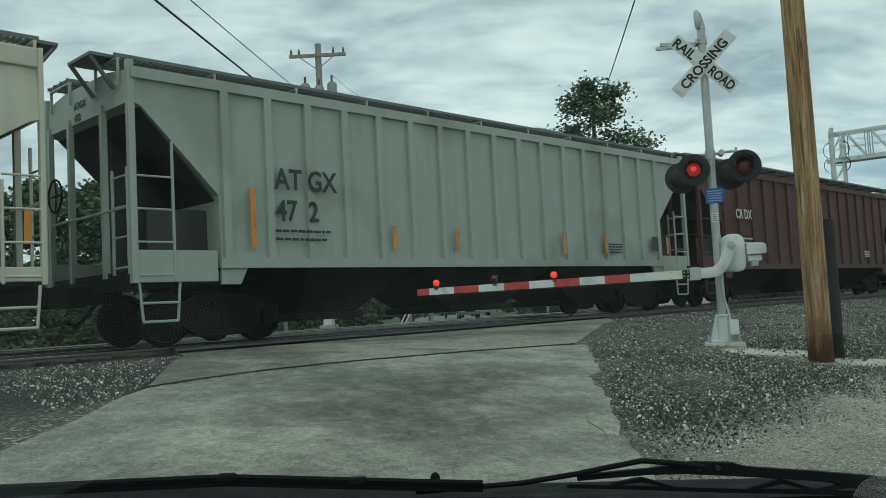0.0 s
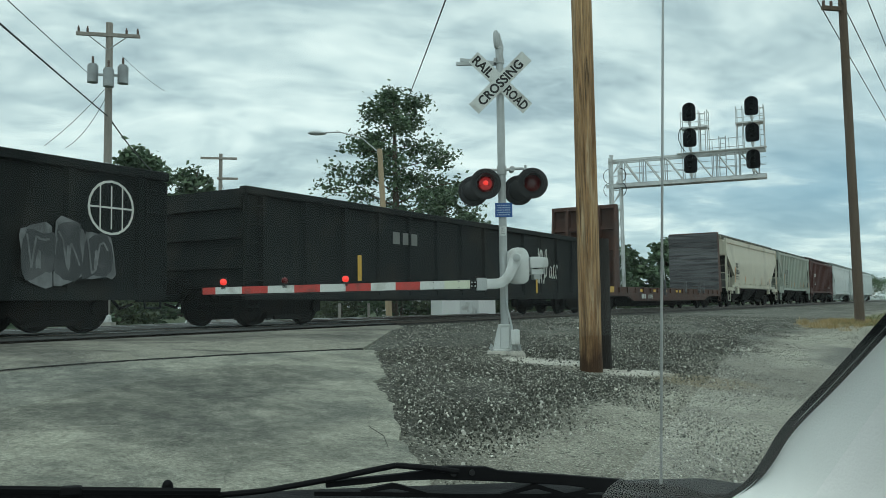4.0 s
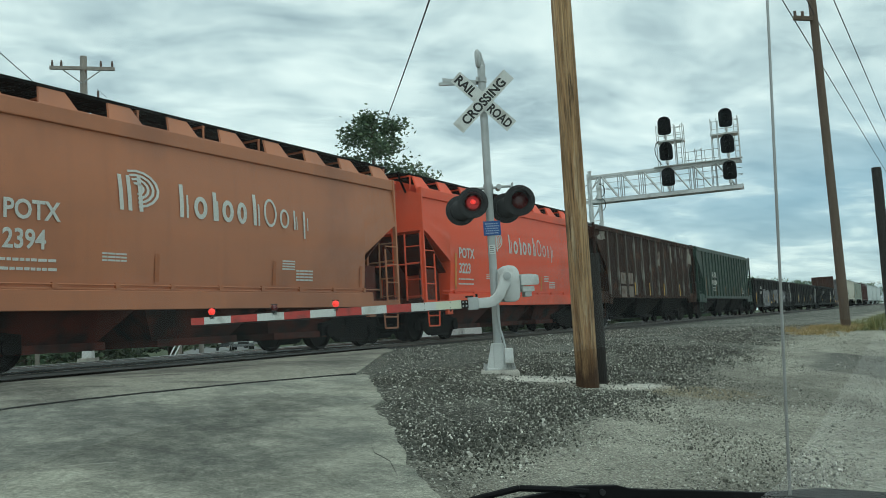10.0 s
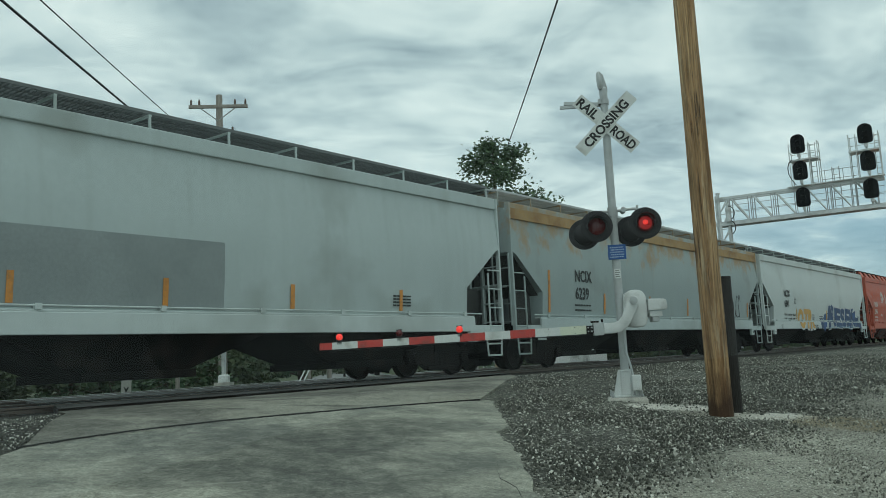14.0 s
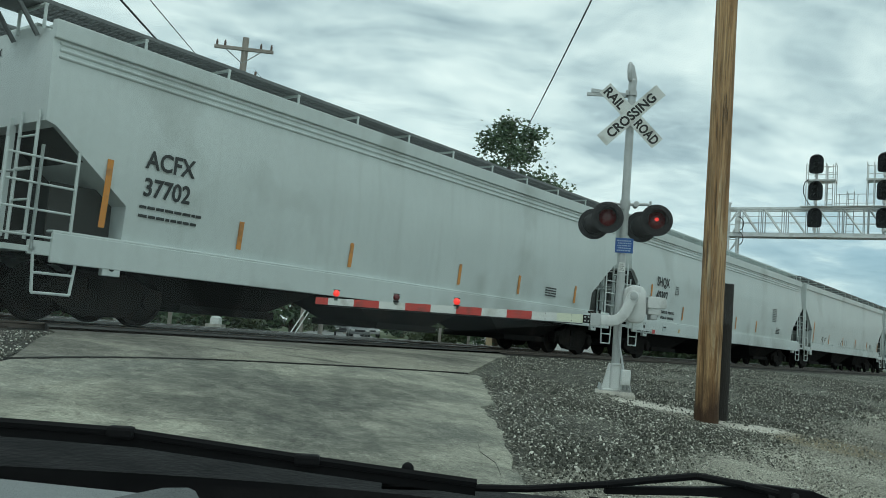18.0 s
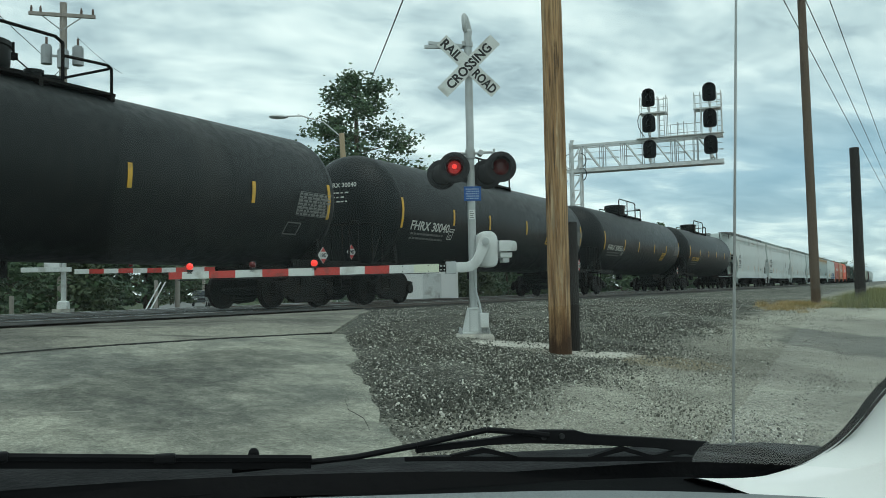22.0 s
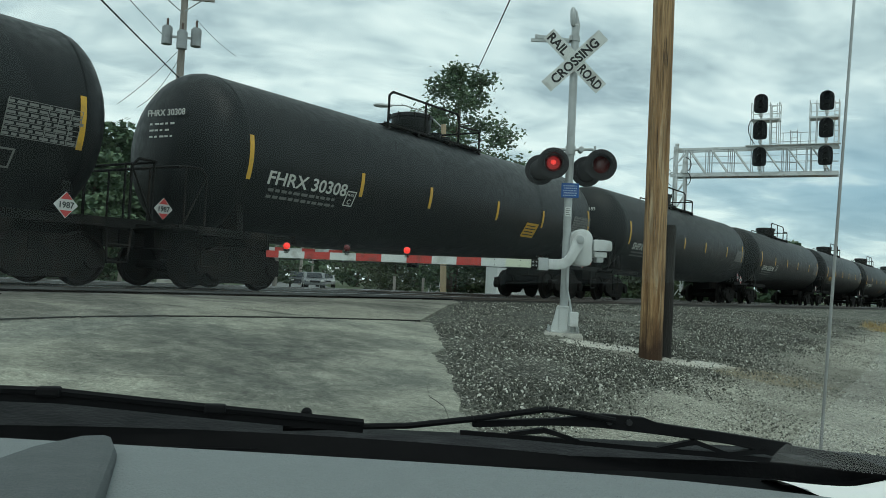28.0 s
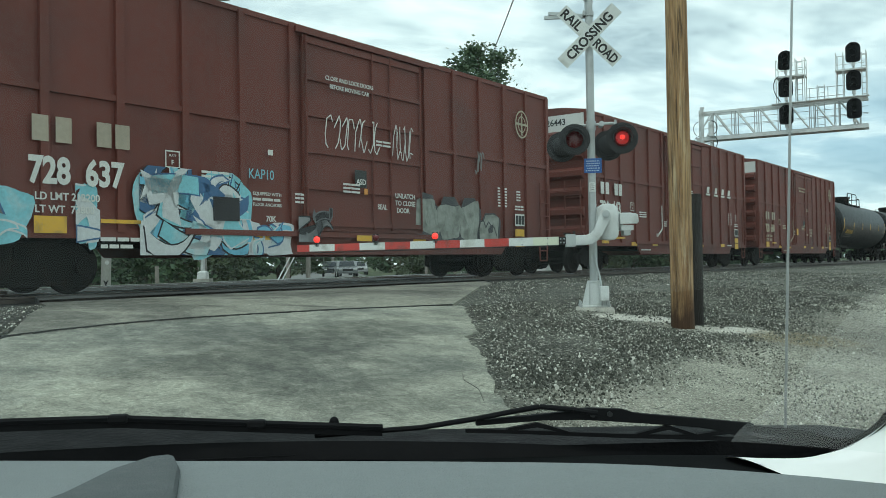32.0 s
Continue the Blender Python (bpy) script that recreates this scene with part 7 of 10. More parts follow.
    def scar(name, pts, w, material, label, seed):
        g = Geo()
        rnd = random.Random(seed)
        P = [Vector((x, y, 0)) for x, y in pts]
        fine = []
        for p, q in zip(P[:-1], P[1:]):
            for k in range(5):
                fine.append(p.lerp(q, k / 5) + Vector((rnd.uniform(-1, 1), rnd.uniform(-1, 1), 0)) * w * 1.6)
        fine.append(P[-1])
        for a, b in zip(fine[:-1], fine[1:]):
            side = (b - a).normalized().cross(Vector((0, 0, 1))) * w * rnd.uniform(0.5, 1.2) / 2
            za, zb = (ground_z(u.dot(DIRV), u.dot(NORV)) + 0.0395 for u in (a, b))
            g.slab([(*(a - side).xy, za), (*(b - side).xy, zb), (*(b + side).xy, zb), (*(a + side).xy, za)], (0, 0, -0.02))
        single(name, g, material, label, "road crack", kind="structure")
    scar("road_crack", [(-1.33, 6.08), (-1.38, 6.37), (-1.26, 6.68), (-1.04, 6.84), (-0.77, 6.93)], 0.004, M_CONC_LIGHT, "thin pale crack in the road surface", 1)
    scar("road_crack", [(1.3, 7.9), (1.22, 7.5), (1.18, 7.09), (1.24, 6.74), (1.2, 6.3)], 0.0016, M_SEAM, "thin dark crack near the road edge", 2)
    # rails, ties and ballast
    for name, n0 in (("track", TRACK), ("track", TRACK_B)):
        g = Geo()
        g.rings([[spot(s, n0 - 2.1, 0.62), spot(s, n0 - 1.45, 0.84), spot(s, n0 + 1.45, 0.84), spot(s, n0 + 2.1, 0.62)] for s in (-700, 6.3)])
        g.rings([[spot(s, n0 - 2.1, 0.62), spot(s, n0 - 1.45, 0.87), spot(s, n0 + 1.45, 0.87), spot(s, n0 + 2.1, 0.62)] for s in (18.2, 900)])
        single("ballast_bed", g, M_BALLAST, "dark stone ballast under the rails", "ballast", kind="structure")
        t = thing("railway_track", "pair of steel rails on timber ties", "track", kind="structure")
        for dn in (-0.7525, 0.7525):
            g = Geo()
            prof = [(-0.07, 0.78), (-0.07, 0.80), (-0.012, 0.82), (-0.012, 0.90), (-0.036, 0.915), (-0.036, 0.944), (0.036, 0.944), (0.036, 0.915), (0.012, 0.90), (0.012, 0.82), (0.07, 0.80), (0.07, 0.78)]
            g.rings([[spot(s, n0 + dn + y, z) for y, z in prof] for s in (-700, -100, 0, 30, 100, 900)])
            part("rail", g, M_RAIL, t)
            part("rail_head", Geo().rings([[spot(s, n0 + dn + y, z) for y, z in ((-0.03, 0.9445), (-0.028, 0.9475), (0.028, 0.9475), (0.03, 0.9445))] for s in (-700, 900)]), M_RAILTOP, t, "worn shiny rail head")
        tie = shared("tie", lambda g: g.box(-0.11, 0.11, -1.28, 1.28, -0.16, 0.0), M_TIE)
        for i in range(70):
            s = -8 + i * 0.56
            if 6.4 < s < 19:
                continue
            p = spot(s + random.uniform(-0.03, 0.03), n0 + random.uniform(-0.03, 0.03), 0.875)
            part("tie", tie, None, t, m=pose(p.x, p.y, p.z, 0, 0, TURN + random.uniform(-1, 1)))
    # dry grass round the far pole
    def patch(name, cx, cy, rx, ry, ang, material, label, lift, seed, kind="structure"):
        rnd = random.Random(seed)
        g = Geo()
        n = 26
        ring0, ring1 = [], []
        ph = [rnd.uniform(0, 6.28) for _ in range(3)]
        for i in range(n):
            a = 2 * math.pi * i / n
            k = 1 + 0.18 * math.sin(2 * a + ph[0]) + 0.12 * math.sin(3 * a + ph[1]) + 0.1 * math.sin(5 * a + ph[2])
            for ring, f, up in ((ring0, 1.0, -0.03), (ring1, 0.7, lift)):
                x, y = rx * k * f * math.cos(a), ry * k * f * math.sin(a)
                X, Y = cx + x * math.cos(ang) - y * math.sin(ang), cy + x * math.sin(ang) + y * math.cos(ang)
                s, nn_ = X * DIRV.x + Y * DIRV.y, X * NORV.x + Y * NORV.y
                ring.append((X, Y, ground_z(s, nn_) + up))
        g.rings([ring0, ring1])
        single(name, g, material, label, "soil patch", kind=kind, smooth=True)
    p = spot(26.3, 2.4)
    patch("straw_patch", p.x, p.y, 2.3, 0.9, radians(20), M_STRAW, "dry straw-coloured grass round the pole foot", 0.025, 5)


def clay_lot():
    g = Geo()
    rnd = random.Random(31)
    ss = np.linspace(44, 130, 24)
    edge = [1.25 + rnd.uniform(-0.25, 0.15) for _ in ss]
    rows = [[spot(s, n, ground_z(s, n) + 0.05 + (0.25 if n < 0 else 0.0)) for s, e in zip(ss, edge) for n in (e - d,)] for d in (0.0, 0.5, 1.5, 6, 30)]
    g.rings(rows, cap=False, loop=False)
    single("clay_lot", g, mat("orange_clay", (0.52, 0.17, 0.055), 0.95, grain=0.2, grain_scale=3, stain=(0.38, 0.14, 0.06), stain_amount=0.4, bump=0.2), "bare orange clay ground beyond the grass", "ground", kind="structure", smooth=True)


def build_gravel():
    """Loose stones where the road meets the ballast."""
    rnd = random.Random(21)
    base = [Vector(v).normalized() for v in ((1, 1, 1), (-1, -1, 1), (-1, 1, -1), (1, -1, -1), (0.2, 1.2, 0.3), (1.3, 0.1, -0.2), (-1.2, 0.2, 0.3), (0.1, -1.2, 0.2), (0, 0.1, 1.3))]
    bm = bmesh.new()
    for v in base:
        bm.verts.new(v)
    bmesh.ops.convex_hull(bm, input=bm.verts)
    bm.verts.ensure_lookup_table()
    bm.verts.index_update()
    tv = [v.co.copy() for v in bm.verts]
    tf = [tuple(v.index for v in f.verts) for f in bm.faces]
    bm.free()
    sets = {"dark": ([], []), "pale": ([], [])}
    count = 0
    while count < 100000:
        s, n = rnd.uniform(3, 32), rnd.uniform(0.0, 11.4)
        p = spot(s, n)
        edge = lerp_table(p.y, [0, 5, 8, 10, 12.9, 19.3], [1.7, 1.30, 1.55, 1.74, 2.1, 3.8])
        if -3.05 < p.x < edge + rnd.uniform(-0.05, 0.12):
            continue
        if p.x < -3.0 and p.y > 20:
            continue
        if any(((p.x - cx) / rx) ** 2 + ((p.y - cy) / ry) ** 2 < rnd.uniform(0.6, 1.5) for cx, cy, rx, ry in ((4.85, 12.75, 0.75, 0.5), (5.75, 11.75, 0.6, 0.42))) and rnd.random() < 0.85:
            continue
        dist = math.hypot(p.x, p.y)
        if rnd.random() > min(1, (10 / dist) ** 1.2):
            continue
        near = n < 3.35 + 0.25 * math.sin(1.7 * s) + rnd.uniform(-0.5, 0.5)
        if near and rnd.random() < 0.35:
            continue
        r = (rnd.uniform(0.005, 0.012) if near else rnd.uniform(0.007, 0.0165)) * (1.8 if rnd.random() < 0.03 else 1.0)
        sq = Vector((rnd.uniform(0.7, 1.3), rnd.uniform(0.7, 1.3), rnd.uniform(0.5, 0.9))) * r
        rot = Euler((rnd.uniform(0, 6), rnd.uniform(0, 6), rnd.uniform(0, 6))).to_matrix()
        z = ground_z(s, n) + r * 0.25
        verts, faces = sets["pale" if near else "dark"]
        k = len(verts)
        for v in tv:
            w = rot @ Vector((v.x * sq.x, v.y * sq.y, v.z * sq.z))
            verts.append((p.x + w.x, p.y + w.y, z + w.z))
        faces += [tuple(i + k for i in f) for f in tf]
        count += 1
    for key, name, label, stops in (("dark", "loose_gravel", "scattered grey and white crushed stones", ((0.0, (0.040, 0.042, 0.034)), (0.45, (0.074, 0.074, 0.060)), (0.80, (0.17, 0.166, 0.138)), (1.0, (0.80, 0.78, 0.70)))),
                                    ("pale", "fine_grit", "fine pale grit and small stones by the road", ((0.0, (0.050, 0.050, 0.042)), (0.30, (0.15, 0.147, 0.122)), (0.80, (0.34, 0.33, 0.28)), (1.0, (0.74, 0.72, 0.65))))):
        me = bpy.data.meshes.new(name)
        me.from_pydata(sets[key][0], [], sets[key][1])
        m = bpy.data.materials.new(name)
        m.use_nodes = True
        nt = m.node_tree
        bs = nt.nodes["Principled BSDF"]
        geo = nt.nodes.new("ShaderNodeNewGeometry")
        r = nt.nodes.new("ShaderNodeValToRGB")
        for e, (q, c) in zip(r.color_ramp.elements, (stops[0], stops[-1])):
            e.position, e.color = q, (*c, 1)
        for q, c in stops[1:-1]:
            r.color_ramp.elements.new(q).color = (*c, 1)
        nt.links.new(geo.outputs["Random Per Island"], r.inputs[0])
        nt.links.new(r.outputs[0], bs.inputs["Base Color"])
        bs.inputs["Roughness"].default_value = 0.9
        me.materials.append(m)
        tagged(new(name, me), label, "gravel", kind="stuff")


# ---- crossing equipment ----
MAST = Vector((4.387, 13.613, 0))


def crossbuck(parent, y_off, z, size=1.26, lettered=True):
    """Two crossed blades with black words; faces -y in its own space."""
    cb = part("crossbuck", Geo().box(-0.06, 0.06, y_off, y_off + 0.06, z - 0.1, z + 0.1), M_GALV, parent)
    for k, ang in enumerate((-45, 44.5)):
        m = Matrix.Translation((0, y_off - 0.012 - 0.014 * k, z)) @ Matrix.Rotation(radians(-ang), 4, "Y")
        bl = part("blade", Geo().box(-size / 2, size / 2, -0.004, 0.004, -0.115, 0.115), M_SIGNWHITE, cb, m=m)
        if lettered:
            word = (("RAIL", "ROAD"), ("CROSSING",))[k]
            face = lambda x: m @ Matrix.Translation((x, -0.006, -0.076)) @ Euler((radians(90), 0, 0)).to_matrix().to_4x4()
            if k == 0:
                a = lettering("RAIL", 0.215, face(-0.60), M_LETTER_BLACK, cb, 0.03, squeeze=0.94)
                b = lettering("ROAD", 0.215, face(0.13), M_LETTER_BLACK, cb, 0.03, squeeze=0.78)
            else:
                a = lettering("CROSSING", 0.215, face(0), M_LETTER_BLACK, cb, 0.03, "CENTER", squeeze=0.95)
    return cb


BLINK = []


def flasher(parent, x, z, y, lit, face=-1, name="flasher"):
    """Round black backing disc, hood and red lens."""
    n = 32
    disc = Geo()
    prof = [(0.0, 0.255), (-0.02, 0.258), (-0.025, 0.245), (-0.01, 0.18), (0.06, 0.17), (0.10, 0.11)]
    disc.rings([[(x + r * math.cos(2 * math.pi * i / n), y + face * -dy, z + r * math.sin(2 * math.pi * i / n)) for i in range(n)] for dy, r in prof])
    f = part(name, disc, M_BLACK, parent, "black round flasher backing disc", smooth=True)
    hood = Geo()
    outer = [[(x + r * math.cos(a), y + face * dy, z + r * math.sin(a)) for a in np.linspace(radians(-20), radians(200), 18)] for dy, r in ((0.03, 0.155), (0.24, 0.15))]
    inner = [[(x + r * math.cos(a), y + face * dy, z + r * math.sin(a)) for a in np.linspace(radians(-20), radians(200), 18)] for dy, r in ((0.24, 0.145), (0.03, 0.15))]
    hood.rings(outer + inner, cap=False, loop=False)
    part("hood", hood, M_BLACK, f, smooth=True)
    lens = Geo().rings([[(x + r * math.cos(2 * math.pi * i / n), y + face * dy, z + r * math.sin(2 * math.pi * i / n)) for i in range(n)] for dy, r in ((0.03, 0.138), (0.05, 0.11), (0.058, 0.06), (0.06, 0.01))])
    part("lens", lens, M_LAMP_OFF, f, "dark red lens", smooth=True)
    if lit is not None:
        # added glow pieces make the flash: at the lens lit, in the case unlit
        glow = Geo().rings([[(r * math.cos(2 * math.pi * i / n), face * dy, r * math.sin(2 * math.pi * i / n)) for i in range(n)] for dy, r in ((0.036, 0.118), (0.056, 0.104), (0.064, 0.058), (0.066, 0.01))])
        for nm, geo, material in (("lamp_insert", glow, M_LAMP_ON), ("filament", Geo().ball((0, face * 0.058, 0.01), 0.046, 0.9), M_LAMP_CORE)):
            ob = part(nm, geo, material, f, "red glow piece moved to make the flash", smooth=True, m=Matrix.Translation((x, y, z)))
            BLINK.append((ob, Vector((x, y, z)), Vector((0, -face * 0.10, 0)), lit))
    return f


def crossing_signal():
    base_z = ground_z(MAST.dot(DIRV), MAST.dot(NORV))
    t = thing("crossing_signal", "silver railroad crossing signal mast with crossbuck and red flashers", "crossing signal", pose(MAST.x, MAST.y, base_z, 0, 0, -14))
    H = 5.12
    part("foundation", Geo().rings([[(sx * a, sy * a, z) for sx, sy in ((-1, -1), (1, -1), (1, 1), (-1, 1))] for z, a in ((-0.2, 0.31), (0.02, 0.31), (0.055, 0.28))]), M_CONC_LIGHT, t, bevel=0.02)
    # cast base: a channel with a raking flange on its side
    part("base_plate", Geo().box(-0.20, 0.20, -0.18, 0.18, 0.055, 0.085), M_ALU, t, bevel=0.006)
    ped = part("pedestal", Geo().box(-0.085, 0.085, -0.085, 0.085, 0.085, 0.46), M_ALU, t, bevel=0.012)
    for x in (-0.066, 0.052):
        part("rib", Geo().box(x, x + 0.014, -0.112, -0.085, 0.085, 0.46), M_ALU, ped)
    part("collar", Geo().box(-0.10, 0.10, -0.10, 0.10, 0.46, 0.485), M_ALU, ped, bevel=0.004)
    for sx in (-1, 1):
        for y in (-0.10, 0.086):
            part("pedestal_fin", Geo().slab([(sx * 0.195, y, 0.085), (sx * 0.085, y, 0.085), (sx * 0.085, y, 0.47), (sx * 0.105, y, 0.47)], (0, 0.014, 0)), M_ALU, ped)
        for sy in (-1, 1):
            part("anchor_bolt", Geo().tube((sx * 0.225, sy * 0.20, 0.05), (sx * 0.225, sy * 0.20, 0.16), 0.016, 6).tube((sx * 0.225, sy * 0.20, 0.07), (sx * 0.225, sy * 0.20, 0.10), 0.03, 6), M_GALV, t)
    part("mast", Geo().tube((0, 0, 0.46), (0, 0, H), 0.066, 20), M_GALV, t, "silver steel tube mast", smooth=True)
    part("mast_cap", Geo().ball((0, 0, H), 0.067, 0.7), M_GALV, t, smooth=True)
    part("junction_box", Geo().box(0.085, 0.225, -0.27, -0.10, 0.16, 0.40), M_ALU, t, bevel=0.012)
    for x in (0.12, 0.19):
        part("box_foot", Geo().tube((x, -0.18, 0.085), (x, -0.18, 0.17), 0.016, 8), M_GALV, t)
    # bell on top, leaning against its bracket
    part("bell", Geo().rings([[(-0.05 - 0.02 * dz + r * 0.8 * math.cos(2 * math.pi * i / 16), r * math.sin(2 * math.pi * i / 16) - 0.06, H - 0.02 + dz) for i in range(16)] for dz, r in ((0.0, 0.03), (0.03, 0.05), (0.16, 0.062), (0.27, 0.058), (0.31, 0.03))]), M_GALV, t, smooth=True)
    part("bell_bracket", Geo().slab([(-0.02, -0.02, H + 0.26), (0.01, -0.02, H + 0.26), (0.07, -0.02, H + 0.02), (0.07, -0.02, H - 0.05), (-0.02, -0.02, H - 0.05)], (0, 0.03, 0)), M_GALV, t)
    part("clamp", Geo().tube((0, 0, 4.86), (0, 0, 4.94), 0.082, 16).box(-0.10, -0.06, -0.09, 0.09, 4.86, 4.94), M_GALV, t)
    # bracket arms behind the crossbuck
    part("bracket_arm", Geo().slab([(-0.66, 0.07, 4.99), (-0.66, 0.07, 4.935), (-0.05, 0.07, 4.87), (-0.05, 0.07, 4.925)], (0, 0.05, 0)), M_GALV, t)
    part("bracket_arm", Geo().slab([(-0.73, 0.02, 4.905), (-0.73, 0.02, 4.855), (-0.05, 0.02, 4.845), (-0.05, 0.02, 4.90)], (0, 0.04, 0)), M_GALV, t)
    crossbuck(t, -0.09, 4.51)
    # flashers on a cross arm; a second pair looks the other way
    za = 2.80
    part("cross_arm", Geo().path([(-0.40, 0, za + 0.20), (-0.30, 0, za + 0.265), (0.0, 0, za + 0.25), (0.18, 0, za + 0.27), (0.36, 0, za + 0.275), (0.46, 0, za + 0.20)], 0.024, 10).tube((0, 0, za + 0.17), (0, 0, za + 0.32), 0.082, 16), M_GALV, t, smooth=True)
    part("arm_tee", Geo().tube((0.17, -0.10, za + 0.26), (0.17, 0.12, za + 0.26), 0.045, 12), M_GALV, t, smooth=True)
    part("conduit_plug", Geo().tube((0.40, 0, za + 0.26), (0.40, 0, za + 0.33), 0.02, 8), M_GALV, t)
    for x in (-0.28, 0.49):
        part("drop_pipe", Geo().tube((x, 0, za + 0.2), (x, 0, za - 0.05), 0.025, 8), M_BLACK, t)
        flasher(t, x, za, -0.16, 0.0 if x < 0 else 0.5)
        flasher(t, x - 0.19, za - 0.055, 0.26, None, 1, "rear_flasher")
    # blue notice and small plates
    part("blue_notice", Geo().box(-0.125, 0.160, -0.085, -0.072, 2.255, 2.495), M_BLUE, t, "blue emergency notice sign", bevel=0.004)
    rnd = random.Random(8)
    for k in range(5):
        g = Geo()
        px = -0.095 + 0.012 * (k % 2)
        while px < 0.125:
            w = rnd.uniform(0.012, 0.034)
            g.box(px, px + w, -0.0875, -0.0845, 2.285 + 0.039 * k, 2.303 + 0.039 * k)
            px += w + 0.009
        part("notice_text", g, mat("pale_blue_lettering", (0.36, 0.46, 0.62), 0.6, bump=0), t)
    part("mast_label", Geo().box(-0.05, 0.05, -0.074, -0.066, 1.95, 2.10), M_SIGNWHITE, t)
    for k in range(4):
        part("label_line", Geo().box(-0.035, 0.035 - 0.012 * (k % 2), -0.0755, -0.073, 1.972 + 0.032 * k, 1.984 + 0.032 * k), M_STENCIL_G, t)
    # cables
    g = Geo()
    pts = [(0.02, -0.09, 1.16), (0.015, -0.09, 0.94), (0.045, -0.11, 0.72), (0.085, -0.14, 0.56), (0.11, -0.17, 0.39)]
    g.path(pts, 0.018, 8)
    part("conduit", g, M_GALV, t)
    return t


def crossing_gate():
    base_z = ground_z(MAST.dot(DIRV), MAST.dot(NORV))
    t = thing("crossing_gate", "lowered red and white striped crossing gate arm", "crossing gate", pose(MAST.x, MAST.y, base_z, 0, 0, -8.5))
    zg = 1.145
    # drive housing to the right of the mast
    pts = [(0.05, 1.30), (0.045, 1.52), (0.055, 1.63), (0.085, 1.70), (0.15, 1.735), (0.22, 1.745), (0.30, 1.735), (0.36, 1.70), (0.395, 1.62), (0.40, 1.28), (0.385, 1.20), (0.34, 1.155), (0.26, 1.145), (0.12, 1.16)]
    part("drive_housing", Geo().slab([(x, -0.20, z) for x, z in pts], (0, 0.36, 0)), M_ALU, t, bevel=0.03, smooth=True)
    part("housing_seam", Geo().slab([(0.225 + (x - 0.225) * 1.015, -0.06, 1.445 + (z - 1.445) * 1.012) for x, z in pts], (0, 0.02, 0)), M_GALV, t)
    # counterweights: stacked cheeks on a stub arm
    cw = part("counterweight", Geo().slab([(x, -0.24, z) for x, z in ((0.41, 1.575), (0.66, 1.575), (0.70, 1.55), (0.71, 1.44), (0.69, 1.405), (0.41, 1.40))], (0, 0.05, 0)), M_ALU, t, bevel=0.008)
    part("cheek", Geo().slab([(x, 0.10, z) for x, z in ((0.41, 1.60), (0.68, 1.60), (0.71, 1.56), (0.71, 1.43), (0.41, 1.40))], (0, 0.05, 0)), M_ALU, cw, bevel=0.008)
    for z in (1.435, 1.505, 1.565):
        part("weight", Geo().box(0.44, 0.60, -0.19, 0.10, z - 0.024, z + 0.024), M_GALV, cw, bevel=0.005)
    part("weight", Geo().box(0.43, 0.63, -0.21, 0.08, 1.30, 1.385), M_ALU, cw, bevel=0.008)
    part("weight", Geo().box(0.47, 0.58, -0.20, 0.06, 1.22, 1.30), M_GALV, cw, bevel=0.006)
    part("stub_arm", Geo().box(0.38, 0.48, -0.10, 0.02, 1.34, 1.52), M_GALV, cw, bevel=0.006)
    # cast arm that sweeps down from the pivot to the striped arm
    pts = [(0.075, 1.60), (0.12, 1.645), (0.18, 1.65), (0.23, 1.615), (0.245, 1.555), (0.235, 1.50), (0.16, 1.35), (0.095, 1.22), (0.03, 1.14), (-0.06, 1.085), (-0.18, 1.065), (-0.33, 1.068), (-0.33, 1.228), (-0.15, 1.232), (-0.075, 1.265), (-0.02, 1.335), (0.03, 1.47)]
    part("arm_support", Geo().slab([(x, -0.34, z) for x, z in pts], (0, 0.09, 0)), M_ALU, t, bevel=0.014, smooth=True)
    part("pivot_cover", Geo().tube((0.162, -0.37, 1.56), (0.162, -0.2, 1.56), 0.062, 20).tube((0.162, -0.385, 1.56), (0.162, -0.36, 1.56), 0.035, 14), M_GALV, t, smooth=True)
    adapter = part("arm_adapter", Geo().box(-0.49, -0.33, -0.345, -0.215, 1.045, 1.245), M_GALV, t, "dull grey arm adapter", bevel=0.006)
    part("shear_plate", Geo().box(-0.60, -0.48, -0.335, -0.225, 1.085, 1.205), M_WHEEL, adapter, bevel=0.004)
    for x in (-0.575, -0.52):
        for z in (1.115, 1.175):
            part("bolt", Geo().tube((x, -0.35, z), (x, -0.33, z), 0.014, 6), M_GALV, adapter)
    part("adapter_lug", Geo().box(-0.52, -0.40, -0.32, -0.24, 1.245, 1.275).box(-0.36, -0.33, -0.30, -0.26, 1.245, 1.30), M_WHEEL, adapter)
    # bands of the arm, tapering to the tip
    tip, root = -4.84, -0.60
    edges = [-0.60, -1.013, -1.406, -1.801, -2.198, -2.60, -3.004, -3.41, -3.826, -4.23, -4.64, -4.84]
    lime = mat("pale_lime_reflector", (0.68, 0.71, 0.56), 0.5, grain=0.06, bump=0)

    def droop(x):
        return zg - 0.052 * (root - x) / (root - tip)

    for i, (a, b) in enumerate(zip(edges[:-1], edges[1:])):
        h0 = 0.067 - 0.013 * (root - a) / (root - tip)
        h1 = 0.067 - 0.013 * (root - b) / (root - tip)
        g = Geo().rings([[(x, -0.30, droop(x) - hh), (x, -0.26, droop(x) - hh), (x, -0.26, droop(x) + hh), (x, -0.30, droop(x) + hh)] for x, hh in ((a, h0), (b, h1))])
        red = i in (2, 4, 6, 8, 10)
        part("arm_band", g, M_RED if red else (lime if i == 0 else M_SIGNWHITE), t, "red reflective band" if red else ("pale lime reflective band" if i == 0 else ""))
